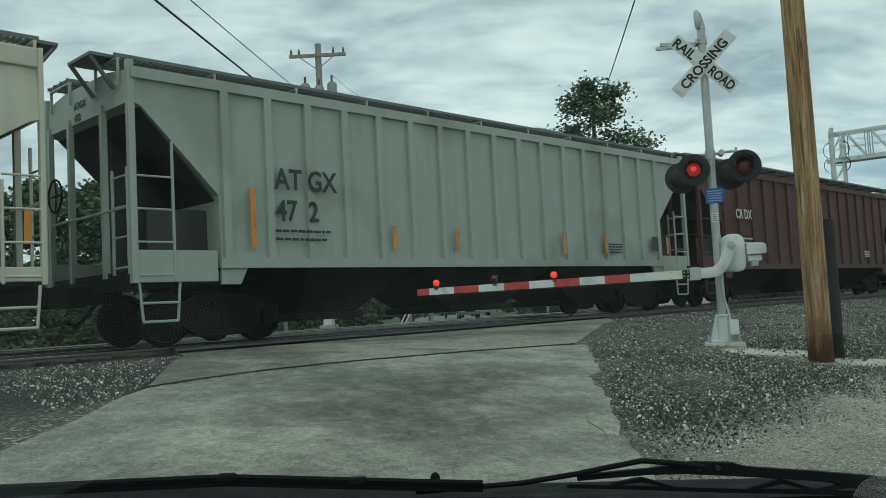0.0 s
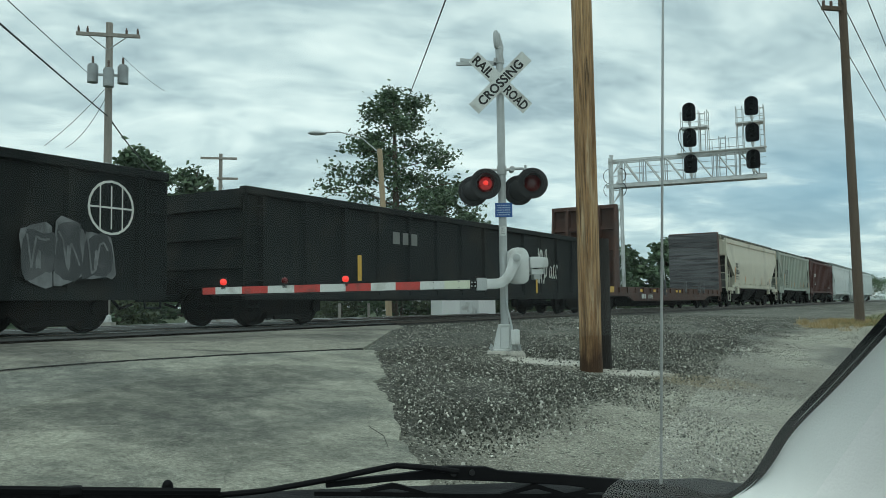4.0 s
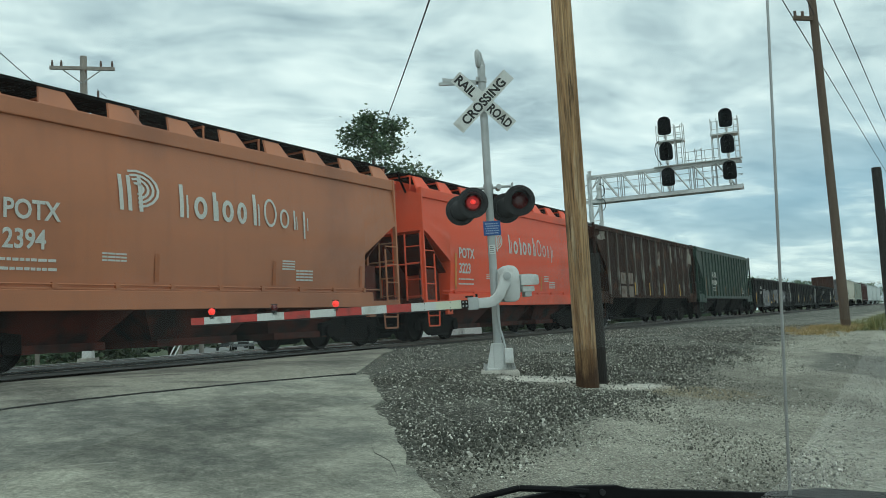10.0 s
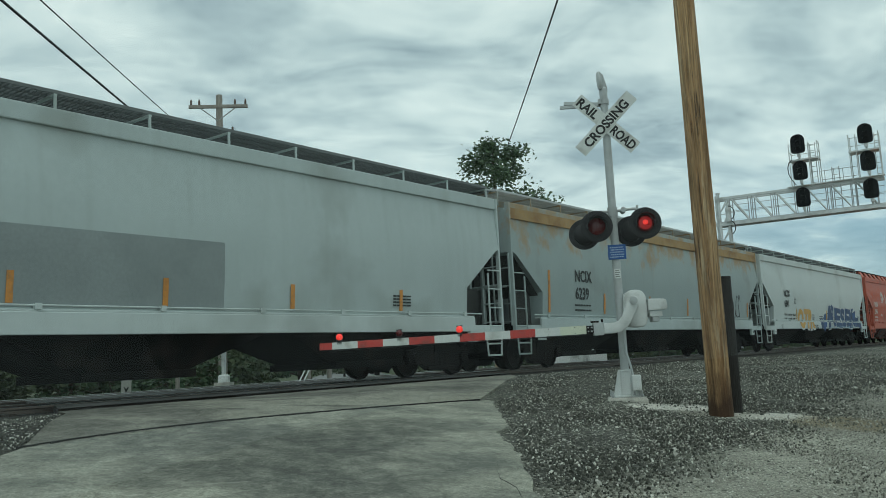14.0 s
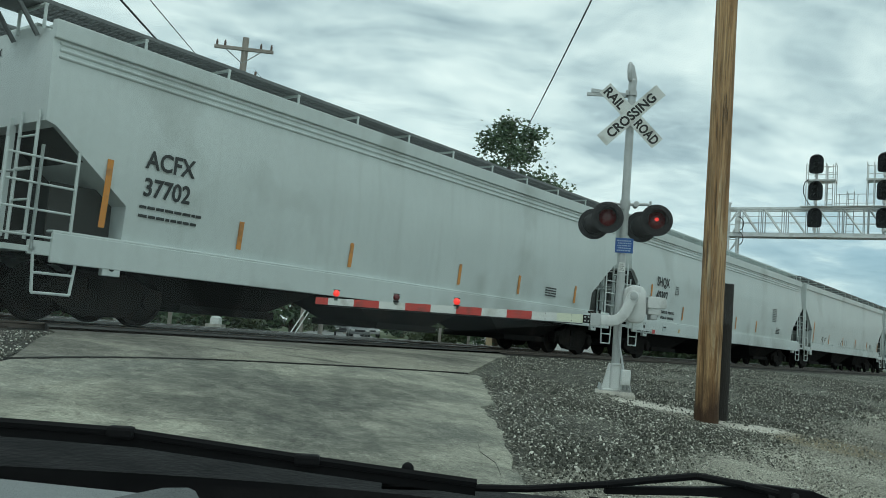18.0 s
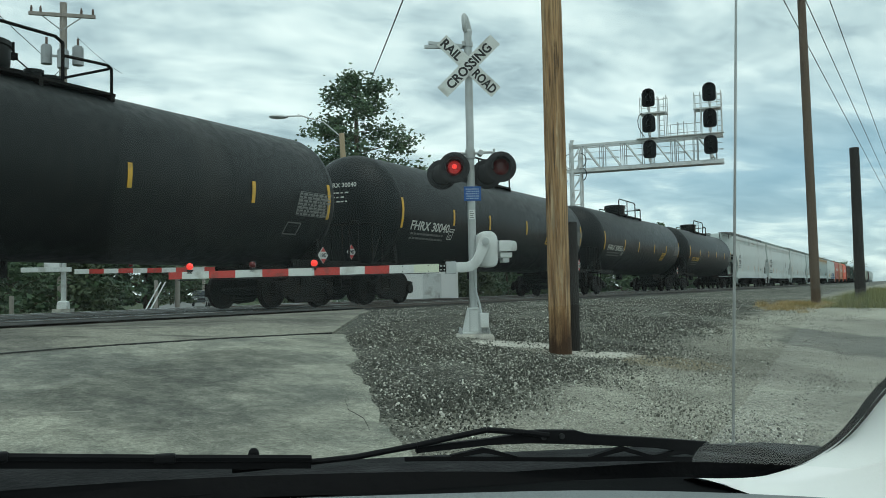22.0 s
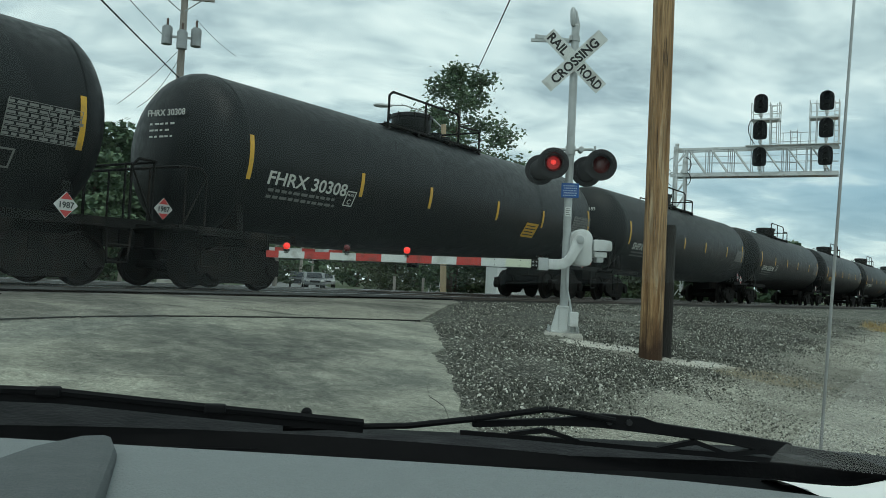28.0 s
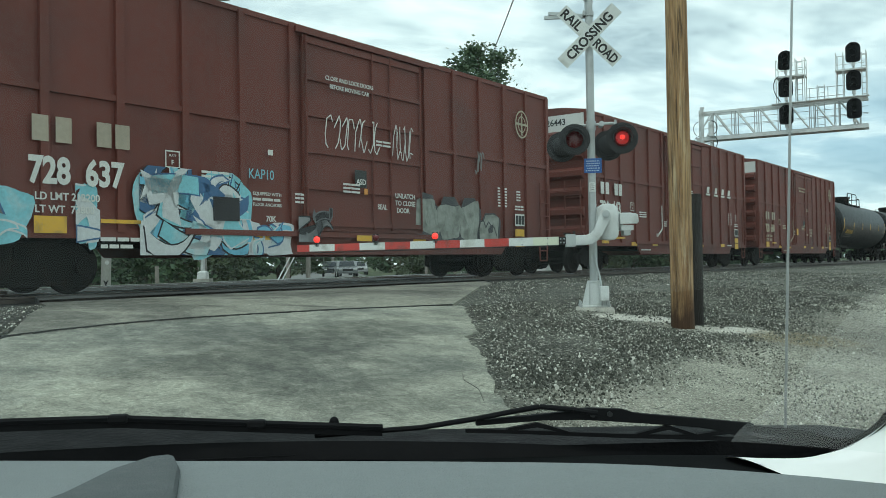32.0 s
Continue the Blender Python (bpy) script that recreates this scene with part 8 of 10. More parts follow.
        for dz in (-0.045, 0.045):
            part("rivet", Geo().tube((a - 0.18, -0.304, droop(a - 0.18) + dz), (a - 0.18, -0.299, droop(a - 0.18) + dz), 0.009, 6), M_BLACK, t) if i < 2 else None
    for k, x in enumerate((-4.52, -3.56, -2.60)):
        lit, z = k != 1, droop(x)
        lamp = part("gate_lamp", Geo().tube((x, -0.28, z + 0.06), (x, -0.28, z + 0.085), 0.05, 12).box(x - 0.035, x + 0.035, -0.30, -0.26, z + 0.02, z + 0.07), M_BLACK, t)
        part("lens", Geo().ball((x, -0.29, z + 0.135), 0.055, 1.0, 14, 8), M_TIP_LAMP if lit else M_LAMP_OFF, lamp, "lit red lamp" if lit else "dark red lamp", smooth=True)
        part("cap", Geo().box(x - 0.05, x + 0.05, -0.30, -0.24, z + 0.18, z + 0.195), M_BLACK, lamp)
    g = Geo().path([(x, -0.25, droop(x) - 0.078) for x in (-0.6, -1.2, -2.6, -4.7)], 0.006, 5)
    part("lamp_cable", g, M_WIRE, t)
    return t


# ---- poles, wires and signal bridge ----


def wood_pole(name, label, foot, top, r0, r1, material, group=""):
    foot, top = Vector(foot), Vector(top)
    g = Geo()
    n = 18
    rnd = random.Random(int(abs(foot.x) * 10))
    rows = []
    for k in range(15):
        t = k / 14
        c = foot.lerp(top, t)
        r = r0 + (r1 - r0) * t
        rows.append([(c.x + r * math.cos(2 * math.pi * i / n) * rnd.uniform(0.97, 1.03), c.y + r * math.sin(2 * math.pi * i / n) * rnd.uniform(0.97, 1.03), c.z) for i in range(n)])
    g.rings(rows)
    ob = thing(name, label, "pole", group=group)
    part("shaft", g, material, ob, smooth=True)
    return ob


def wire(name, label, a, b, sag, r=0.012, n=16):
    a, b = Vector(a), Vector(b)
    pts = [a.lerp(b, i / n) - Vector((0, 0, 4 * sag * (i / n) * (1 - i / n))) for i in range(n + 1)]
    return single(name, Geo().path(pts, r, 5), M_WIRE, label, "cable")


M_POLE_DARK = mat("dark_brown_pole_wood", (0.15, 0.11, 0.08), 0.9, grain=0.3, stretch=(5, 5, 0.4), bump=0.25, bump_scale=16)


def pole_material(z_butt):
    """Sun-bleached brown pole: fine checks along the grain, knots, and a treated butt that stains up unevenly."""
    m = bpy.data.materials.new("weathered_pole_wood")
    m.use_nodes = True
    nt = m.node_tree
    N, L = nt.nodes.new, nt.links.new
    bs = nt.nodes["Principled BSDF"]
    tc = N("ShaderNodeTexCoord")

    def nz(scale, stretch, detail=6, rough=0.65):
        mp, n = N("ShaderNodeMapping"), N("ShaderNodeTexNoise")
        mp.inputs["Scale"].default_value = stretch
        n.inputs["Scale"].default_value, n.inputs["Detail"].default_value, n.inputs["Roughness"].default_value = scale, detail, rough
        L(tc.outputs["Object"], mp.inputs[0])
        L(mp.outputs[0], n.inputs["Vector"])
        return n.outputs[0]

    def rng(v, lo, hi, a, b):
        k = N("ShaderNodeMapRange")
        for i, q in enumerate((v, lo, hi, a, b)):
            if isinstance(q, (int, float)):
                k.inputs[i].default_value = q
            else:
                L(q, k.inputs[i])
        return k.outputs[0]

    def mix(fac, a, b, mode="MIX"):
        k = N("ShaderNodeMixRGB")
        k.blend_type = mode
        for i, v in enumerate((fac, a, b)):
            if isinstance(v, (int, float)):
                k.inputs[i].default_value = v
            elif isinstance(v, tuple):
                k.inputs[i].default_value = (*v, 1)
            else:
                L(v, k.inputs[i])
        return k.outputs[0]

    fine = nz(5, (7, 7, 0.25))
    col = mix(rng(nz(1.3, (4, 4, 0.22)), 0.38, 0.62, 0, 1), (0.47, 0.315, 0.165), (0.235, 0.130, 0.060))
    col = mix(rng(nz(2.4, (10, 10, 0.12), 3), 0.60, 0.66, 0, 0.9), col, (0.075, 0.045, 0.028))
    col = mix(rng(nz(1.6, (5, 5, 0.35)), 0.56, 0.66, 0, 0.8), col, (0.50, 0.385, 0.24))
    col = mix(rng(nz(1.1, (2.2, 2.2, 0.8), 5), 0.54, 0.66, 0, 0.75), col, (0.14, 0.072, 0.034))
    col = mix(1.0, col, rng(fine, 0.38, 0.62, 0.60, 1.40), "MULTIPLY")
    sep = N("ShaderNodeSeparateXYZ")
    L(tc.outputs["Object"], sep.inputs[0])
    wav = N("ShaderNodeMath")
    wav.operation = "MULTIPLY_ADD"
    L(nz(3.0, (3, 3, 0.8)), wav.inputs[0])
    wav.inputs[1].default_value = 0.9
    L(sep.outputs[2], wav.inputs[2])
    col = mix(rng(wav.outputs[0], z_butt + 0.22, z_butt + 0.72, 0.94, 0), col, (0.060, 0.034, 0.022))
    L(col, bs.inputs["Base Color"])
    bs.inputs["Roughness"].default_value = 0.88
    bs.inputs["Specular IOR Level"].default_value = 0.25
    bp = N("ShaderNodeBump")
    bp.inputs["Strength"].default_value, bp.inputs["Distance"].default_value = 0.9, 0.02
    L(fine, bp.inputs["Height"])
    L(bp.outputs[0], bs.inputs["Normal"])
    return m


M_CAN = mat("grey_transformer_paint", (0.34, 0.36, 0.37), 0.5, grain=0.1, stain=(0.22, 0.23, 0.23), stain_amount=0.3, bump=0)


def build_poles():
    # near pole and the old timber post behind it
    z = ground_z(12.0, 4.43)
    wood_pole("utility_pole", "tall weathered brown wooden utility pole", (5.105, 11.73, z - 0.2), (4.985, 11.47, 10.2), 0.165, 0.135, pole_material(z + 0.42))
    wood_pole("timber_post", "short dark old timber post behind the pole", (5.58, 12.36, z - 0.2), (5.53, 12.24, 2.32), 0.12, 0.12, M_POST_DARK)
    # poles beyond, by the grass
    q = spot(26.4, 2.15)
    zq = ground_z(26.4, 2.15)
    p = wood_pole("utility_pole", "grey-brown wooden utility pole with a short cross arm", (q.x + 0.1, q.y + 0.1, zq - 0.2), (16.16, 19.9, 11.2), 0.135, 0.10, M_POLE_DARK)
    part("cross_arm", Geo().box(15.62, 16.2, 19.96, 20.06, 9.25, 9.36), M_POLE_DARK, p)
    for x in (15.66, 15.9):
        part("insulator", Geo().tube((x, 20.0, 9.36), (x, 20.0, 9.5), 0.04, 8), M_INSUL, p)
    part("cross_arm", Geo().box(16.1, 16.65, 19.86, 19.96, 10.35, 10.46), M_POLE_GREY, p)
    q = spot(27.75, 1.05)
    p = wood_pole("timber_post", "dark broken-topped wooden pole standing in grass", (q.x, q.y, ground_z(27.75, 1.05) - 0.2), (18.38, 20.62, 5.2), 0.15, 0.13, M_POST_DARK)
    # pole with transformers beyond the tracks
    x, y = -5.33, 38.0
    p = wood_pole("utility_pole", "tall grey wooden utility pole with transformers and cross arm", (x, y, 0.6), (x + 0.05, y, 13.5), 0.19, 0.14, M_POLE_GREY)
    arm = part("cross_arm", Geo().box(x - 1.25, x + 1.3, y - 0.18, y - 0.06, 12.88, 13.02), M_POLE_GREY, p)
    for dx in (-1.15, -0.8, 0.75, 1.2):
        part("insulator", Geo().tube((x + dx, y - 0.12, 13.02), (x + dx, y - 0.12, 13.2), 0.05, 8).tube((x + dx, y - 0.12, 13.2), (x + dx, y - 0.12, 13.28), 0.03, 8), M_INSUL, arm)
    part("brace", Geo().tube((x - 0.75, y - 0.12, 12.88), (x, y - 0.12, 12.3), 0.025, 6).tube((x + 0.75, y - 0.12, 12.88), (x, y - 0.12, 12.3), 0.025, 6), M_GALV, p)
    for dx, dy in ((-0.58, -0.1), (0.62, -0.1), (0.1, -0.5)):
        tz = 11.25 if dy > -0.3 else 11.0
        tr = part("transformer", Geo().tube((x + dx, y + dy, tz - 0.36), (x + dx, y + dy, tz + 0.36), 0.22, 16).tube((x + dx, y + dy, tz + 0.36), (x + dx, y + dy, tz + 0.43), 0.17, 16), M_CAN, p, "grey can transformer", smooth=True)
        part("bushing", Geo().tube((x + dx, y + dy, tz + 0.45), (x + dx, y + dy, tz + 0.75), 0.05, 8), M_INSUL, tr)
        part("bracket", Geo().box(min(x, x + dx), max(x, x + dx) + 0.02, y - 0.06, y + 0.0, tz - 0.05, tz + 0.05), M_GALV, tr)
    # more distant poles
    for px, py, h, arms in ((-1.35, 60.7, 11.7, 1), (0.55, 91, 9.4, 1), (2.4, 128, 9, 1)):
        p = wood_pole("utility_pole", "distant grey wooden utility pole with cross arm", (px, py, 0.4), (px + 0.15, py, h + 0.3), 0.17, 0.12, M_POLE_GREY)
        part("cross_arm", Geo().box(px - 1.2, px + 1.25, py - 0.15, py - 0.03, h - 0.1, h + 0.05), M_POLE_GREY, p)
        if py < 70:
            part("cross_arm", Geo().box(px - 0.1, px + 1.3, py - 0.15, py - 0.03, h - 1.5, h - 1.35), M_POLE_GREY, p)
    # street lamp on a wooden pole
    p = wood_pole("street_lamp", "street lamp on a pale wooden pole", (6.75, 38.9, 0.6), (6.4, 39.0, 8.6), 0.15, 0.12, mat("pale_pole_wood", (0.40, 0.31, 0.20), 0.9, grain=0.25, stretch=(5, 5, 0.5)))
    part("lamp_arm", Geo().path([(6.4, 39.0, 8.4), (5.6, 39.1, 9.1), (4.6, 39.3, 9.4), (3.9, 39.4, 9.38)], 0.03, 8), M_GALV, p)
    part("lamp_head", Geo().rings([[(cx + 0.0, 39.45 + r * math.cos(a), 9.34 + 0.45 * r * math.sin(a)) for a in np.linspace(0, 2 * math.pi, 12, endpoint=False)] for cx, r in ((4.0, 0.06), (3.8, 0.17), (3.5, 0.22), (3.25, 0.16), (3.15, 0.05))]), M_GALV, p, smooth=True)
    # wires
    wire("power_line", "thick black overhead cable", (-6.0, 5.0, 7.3), (-5.32, 37.96, 9.5), 0.05, 0.028)
    wire("power_line", "thin black overhead wire", (-4.6, 5.0, 6.4), (-6.06, 37.5, 11.2), 0.05, 0.014)
    wire("power_line", "black cable running down beyond the pole", (-5.3, 38.0, 9.5), (-4.9, 60, 10.0), 0.3, 0.03)
    wire("power_line", "thin black service wire on the pole", (-5.45, 37.9, 10.6), (-7.97, 39.0, 8.36), 0.12, 0.012)
    wire("power_line", "thin black service wire on the pole", (-5.42, 37.9, 10.2), (-7.15, 39.0, 8.28), 0.30, 0.012)
    wire("power_line", "thin black service wire on the pole", (-4.75, 38.0, 12.1), (-3.17, 40.0, 11.15), 0.1, 0.008)
    wire("power_line", "black cable slung to the tree", (4.33, 11.5, 9.35), (8.35, 41.6, 11.87), 0.1, 0.024)
    # three wires run along the line, over the grass
    for x, y in ((17.2, 21.65), (16.85, 20.55), (17.5, 20.35)):
        wire("power_line", "thin overhead wire along the grass", (x - 19.0, y - 18.7, 9.4), (x + 60.0, y + 59.0, 9.4), 0.0, 0.014)
    wire("power_line", "thin wire between distant poles", (-1.2, 60.7, 10.2), (0.6, 91, 8.9), 0.8, 0.012)
    wire("power_line", "thin wire to the street lamp pole", (-1.2, 60.7, 8.4), (6.4, 39.0, 7.6), 1.0, 0.012)


def signal_bridge():
    A, B = Vector((26.2, 56.9, 0)), Vector((34.3, 50.8, 0))
    along_ = (B - A).normalized()
    t = thing("signal_bridge", "white steel cantilever signal bridge over the tracks", "signal bridge")
    M = mat("white_bridge_steel", (0.62, 0.64, 0.64), 0.5, 0.2, grain=0.1, stain=(0.38, 0.38, 0.36), stain_amount=0.35)
    MF = mat("grey_bridge_steel", (0.40, 0.42, 0.43), 0.5, 0.2, grain=0.1)
    HEAD = mat("black_signal_head", (0.008, 0.009, 0.010), 0.8, spec=0.15, grain=0.2, bump=0)
    across = Vector((-along_.y, along_.x, 0))
    zl, zh, L = 9.65, 11.44, 10.34

    def at(u, w, z):
        q = A + along_ * u + across * w
        return Vector((q.x, q.y, z))

    def bar(g, p, q, r):
        return g.tube(at(*p), at(*q), r, 6)

    # tower: three tubes laced together, with a cable cabinet
    for u, w, r, top in ((0.0, -0.45, 0.11, 11.75), (0.58, -0.35, 0.09, 11.1), (-0.33, 0.45, 0.10, 11.8), (0.5, 0.45, 0.09, 11.6)):
        part("tower_leg", Geo().tube(at(u, w, 0.5), at(u, w, top), r, 10), M, t, smooth=True)
    part("leg_cap", Geo().tube(at(0.0, -0.45, 11.75), at(0.0, -0.45, 11.85), 0.15, 10), M, t)
    g = Geo()
    for k in range(10):
        z = 0.9 + k * 1.05
        bar(g, (0.0, -0.45, z), (0.58, -0.35, z + 1.05), 0.035)
        bar(g, (0.0, -0.45, z), (0.58, -0.35, z), 0.03)
        bar(g, (-0.33, 0.45, z), (0.5, 0.45, z + 1.05), 0.035)
        bar(g, (0.0, -0.45, z), (-0.33, 0.45, z + 1.05), 0.03)
    part("tower_lattice", g, M, t)
    part("cable_cabinet", Geo().tube(at(0.62, -0.6, 9.75), at(0.62, -0.6, 10.75), 0.17, 12), M, t, smooth=True)
    for z0 in (10.7, 9.7):
        pts = [at(0.62 + 0.42 * math.sin(a), -0.6, z0 - 0.35 + 0.5 * math.cos(a)) for a in np.linspace(0.1, 2.7, 8)]
        part("cable_loop", Geo().path(pts, 0.03, 6), M_WIRE, t)
        pts = [at(-0.15 - 0.42 * math.sin(a), -0.6, z0 - 0.35 + 0.5 * math.cos(a)) for a in np.linspace(0.1, 2.7, 8)]
        part("cable_loop", Geo().path(pts, 0.022, 6), M_WIRE, t)
    # twin trusses: deep lower box, flat upper walkway edge, raking diagonals
    for w in (-0.45, 0.45):
        part("chord", Geo().slab([at(-0.4, w - 0.08, zl - 0.14), at(L, w - 0.08, zl - 0.14), at(L, w - 0.08, zl + 0.10), at(-0.4, w - 0.08, zl + 0.10)], across * 0.16), M, t)
        part("chord", Geo().slab([at(-0.2, w - 0.07, zh - 0.08), at(L, w - 0.07, zh - 0.08), at(L, w - 0.07, zh + 0.08), at(-0.2, w - 0.07, zh + 0.08)], across * 0.14), M, t)
        for k in range(6):
            u0 = 0.82 + 1.49 * k + (0.45 if k > 2 else 0.0)
            part("truss_diagonal", bar(Geo(), (u0, w, zh - 0.05), (u0 + 1.12, w, zl + 0.12), 0.055), M, t)
            part("truss_upright", bar(Geo(), (u0 - 0.06, w, zl), (u0 - 0.06, w, zh), 0.035), MF, t)
            part("truss_upright", bar(Geo(), (u0 + 1.16, w, zl), (u0 + 1.16, w, zh), 0.028), MF, t)
    part("walkway", Geo().slab([at(-0.2, -0.35, zl + 0.12), at(L, -0.35, zl + 0.12), at(L, 0.35, zl + 0.12), at(-0.2, 0.35, zl + 0.12)], (0, 0, 0.04)), MF, t)
    part("upper_deck", Geo().slab([at(4.6, -0.75, zh + 0.08), at(L + 0.1, -0.75, zh + 0.08), at(L + 0.1, -0.35, zh + 0.08), at(4.6, -0.35, zh + 0.08)], (0, 0, 0.05)), M, t)
    for w, z in ((-0.4, zl + 0.75), (-0.4, zl + 1.25), (0.4, zl + 0.95)):
        part("hand_line", bar(Geo(), (0.4, w, z), (L, w, z), 0.018), MF, t)
    # guard rail at the back, and a narrow ladder frame in the middle of it
    for u in (6.84, 7.4, 7.95, 8.45, 8.87):
        part("rail_post", bar(Geo(), (u, 0.5, zh), (u, 0.5, zh + 1.12), 0.022), MF, t)
    for z in (zh + 0.5, zh + 1.1):
        part("guard_rail", bar(Geo(), (6.6, 0.5, z), (8.9, 0.5, z), 0.02), MF, t)
    for u in (7.32, 7.75):
        part("frame_post", bar(Geo(), (u, 0.3, zl), (u, 0.3, zh + 1.25), 0.03), MF, t)
    for z in np.arange(zl + 0.4, zh + 1.2, 0.42):
        part("frame_rung", bar(Geo(), (7.32, 0.3, z), (7.75, 0.3, z), 0.016), MF, t)
    # signal masts with three heads, a platform and a caged ladder
    for u, p0, p1, posts, lad in ((5.52, 4.92, 6.72, (4.92, 6.12, 6.68), (6.12, 6.48)), (9.57, 8.5, 10.32, (8.56, 8.96, 10.02, 10.3), (10.02, 10.3))):
        part("signal_mast", Geo().tube(at(u, -0.45, zl), at(u, -0.45, 14.2), 0.08, 10), M, t, smooth=True)
        plat = part("platform", Geo().slab([at(p0, -0.75, 13.24), at(p1, -0.75, 13.24), at(p1, 0.35, 13.24), at(p0, 0.35, 13.24)], (0, 0, 0.10)), M, t)
        for pu in posts:
            for w in (-0.7, 0.3):
                if pu - u < -0.5 or pu - u > 0.45:
                    part("cage_post", bar(Geo(), (pu, w, zh), (pu, w, 14.42), 0.03), M, plat)
        for z in (13.85, 14.4):
            part("cage_rail", bar(Geo(), (p0, 0.3, z), (p1, 0.3, z), 0.022), M, plat)
            part("cage_rail", bar(Geo(), (p1 - 0.03, -0.7, z), (p1 - 0.03, 0.3, z), 0.022), M, plat)
            part("cage_rail", bar(Geo(), (p0 + 0.03, -0.7, z), (p0 + 0.03, 0.3, z), 0.022), M, plat)
        for z in np.arange(zh + 0.3, 14.5, 0.36):
            part("rung", bar(Geo(), (lad[0], -0.1, z), (lad[1], -0.1, z), 0.02), M, plat)
        for du in lad:
            part("ladder_rail", bar(Geo(), (du, -0.1, zh), (du, -0.1, 14.45), 0.026), M, plat)
        for z in (14.36, 12.57, 10.77):
            outline = [(0.44 * math.cos(a), 0.24 + 0.40 * math.sin(a)) for a in np.linspace(0, math.pi, 13)] + [(-0.44, -0.40), (-0.42, -0.54), (-0.34, -0.62), (-0.2, -0.65), (0.2, -0.65), (0.34, -0.62), (0.42, -0.54), (0.44, -0.40)]
            hd = part("signal_head", Geo().slab([at(u + a, -0.80, z + b) for a, b in outline], across * 0.06), HEAD, t, "black round-topped three-lamp signal head")
            for dz in (-0.38, 0.0, 0.38):
                hood = Geo()
                ring = lambda r, w, sag: [at(u + r * math.cos(a), w, z + dz + r * math.sin(a)) for a in np.linspace(-0.35 + sag, math.pi + 0.35 - sag, 12)]
                hood.rings([ring(0.17, -0.80, 0), ring(0.165, -1.02, 0.2), ring(0.155, -1.02, 0.2), ring(0.16, -0.80, 0)], cap=False, loop=False)
                part("hood", hood, HEAD, hd)
            part("case", Geo().slab([at(u - 0.25, -0.74, z - 0.5), at(u + 0.25, -0.74, z - 0.5), at(u + 0.25, -0.74, z + 0.5), at(u - 0.25, -0.74, z + 0.5)], across * 0.25), HEAD, hd)
            part("bracket", Geo().tube(at(u, -0.66, z - 0.86), at(u, -0.66, z - 0.62), 0.11, 10), M, hd, smooth=True)
    pts = [at(u, -0.85, z) for u, z in ((5.1, 13.3), (4.88, 13.15), (4.78, 12.8), (4.80, 12.4), (4.95, 12.0), (5.2, 11.6))]
    part("cable_loop", Geo().path(pts, 0.028, 6), M_WIRE, t)
    return t


def far_crossing_signal():
    x, y = -3.88, 27.9
    t = thing("crossing_signal", "far-side silver crossing signal seen from behind", "crossing signal", pose(x, y, 0.88, 0, 0, -8))
    part("foundation", Geo().box(-0.25, 0.25, -0.25, 0.25, -0.1, 0.1), M_CONC_LIGHT, t)
    part("pedestal", Geo().rings([[(sx * a, sy * a, z) for sx, sy in ((-1, -1), (1, -1), (1, 1), (-1, 1))] for z, a in ((0.1, 0.15), (0.3, 0.14), (0.34, 0.09))]), M_ALU, t)
    part("mast", Geo().tube((0, 0, 0.3), (0, 0, 5.0), 0.07, 14), M_ALU, t, smooth=True)
    crossbuck(t, 0.12, 4.3, 1.22, False)
    part("cross_arm", Geo().tube((-0.45, 0, 2.62), (0.45, 0, 2.62), 0.03, 8), M_GALV, t)
    for xx in (-0.40, 0.40):
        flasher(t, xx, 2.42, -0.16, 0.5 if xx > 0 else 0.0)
    part("drive_housing", Geo().box(-0.5, -0.05, -0.2, 0.2, 1.25, 1.8), M_ALU, t, bevel=0.03)
    g2 = thing("crossing_gate", "lowered striped gate arm on the far side", "crossing gate", pose(x, y, 0.88, 0, 0, -8))
    edges = np.linspace(0.4, 5.4, 13)
    for i, (a, b) in enumerate(zip(edges[:-1], edges[1:])):
        part("arm_band", Geo().box(a, b, -0.30, -0.26, 1.13, 1.27), M_RED if i % 2 else M_SIGNWHITE, g2)
    part("counterweight", Geo().box(-1.1, 0.3, -0.32, -0.22, 1.2, 1.34), M_ALU, g2)
    for xx in (2.0, 3.6, 5.2):
        part("gate_lamp", Geo().ball((xx, -0.28, 1.36), 0.065), M_LAMP_ON if xx > 3 else M_LAMP_OFF, g2)


# ---- trees ----
M_BARK = mat("tree_bark", (0.10, 0.075, 0.055), 0.95, grain=0.35, stretch=(3, 3, 0.6), bump=0.3, bump_scale=12)


def leaf_material(name, a, b):
    m = bpy.data.materials.new(name)
    m.use_nodes = True
    nt = m.node_tree
    bs = nt.nodes["Principled BSDF"]
    geo, r = nt.nodes.new("ShaderNodeNewGeometry"), nt.nodes.new("ShaderNodeValToRGB")
    r.color_ramp.elements[0].color, r.color_ramp.elements[1].color = (*a, 1), (*b, 1)
    nt.links.new(geo.outputs["Random Per Island"], r.inputs[0])
    nt.links.new(r.outputs[0], bs.inputs["Base Color"])
    bs.inputs["Roughness"].default_value = 0.65
    bs.inputs["Transmission Weight"].default_value = 0.0
    bs.inputs["Subsurface Weight"].default_value = 0.0
    return m


M_LEAF = leaf_material("deciduous_leaves", (0.048, 0.088, 0.046), (0.118, 0.172, 0.084))
M_LEAF_B = leaf_material("bright_leaves", (0.042, 0.080, 0.040), (0.105, 0.160, 0.076))
M_LEAF_LOW = leaf_material("shrub_leaves", (0.030, 0.046, 0.020), (0.068, 0.090, 0.034))


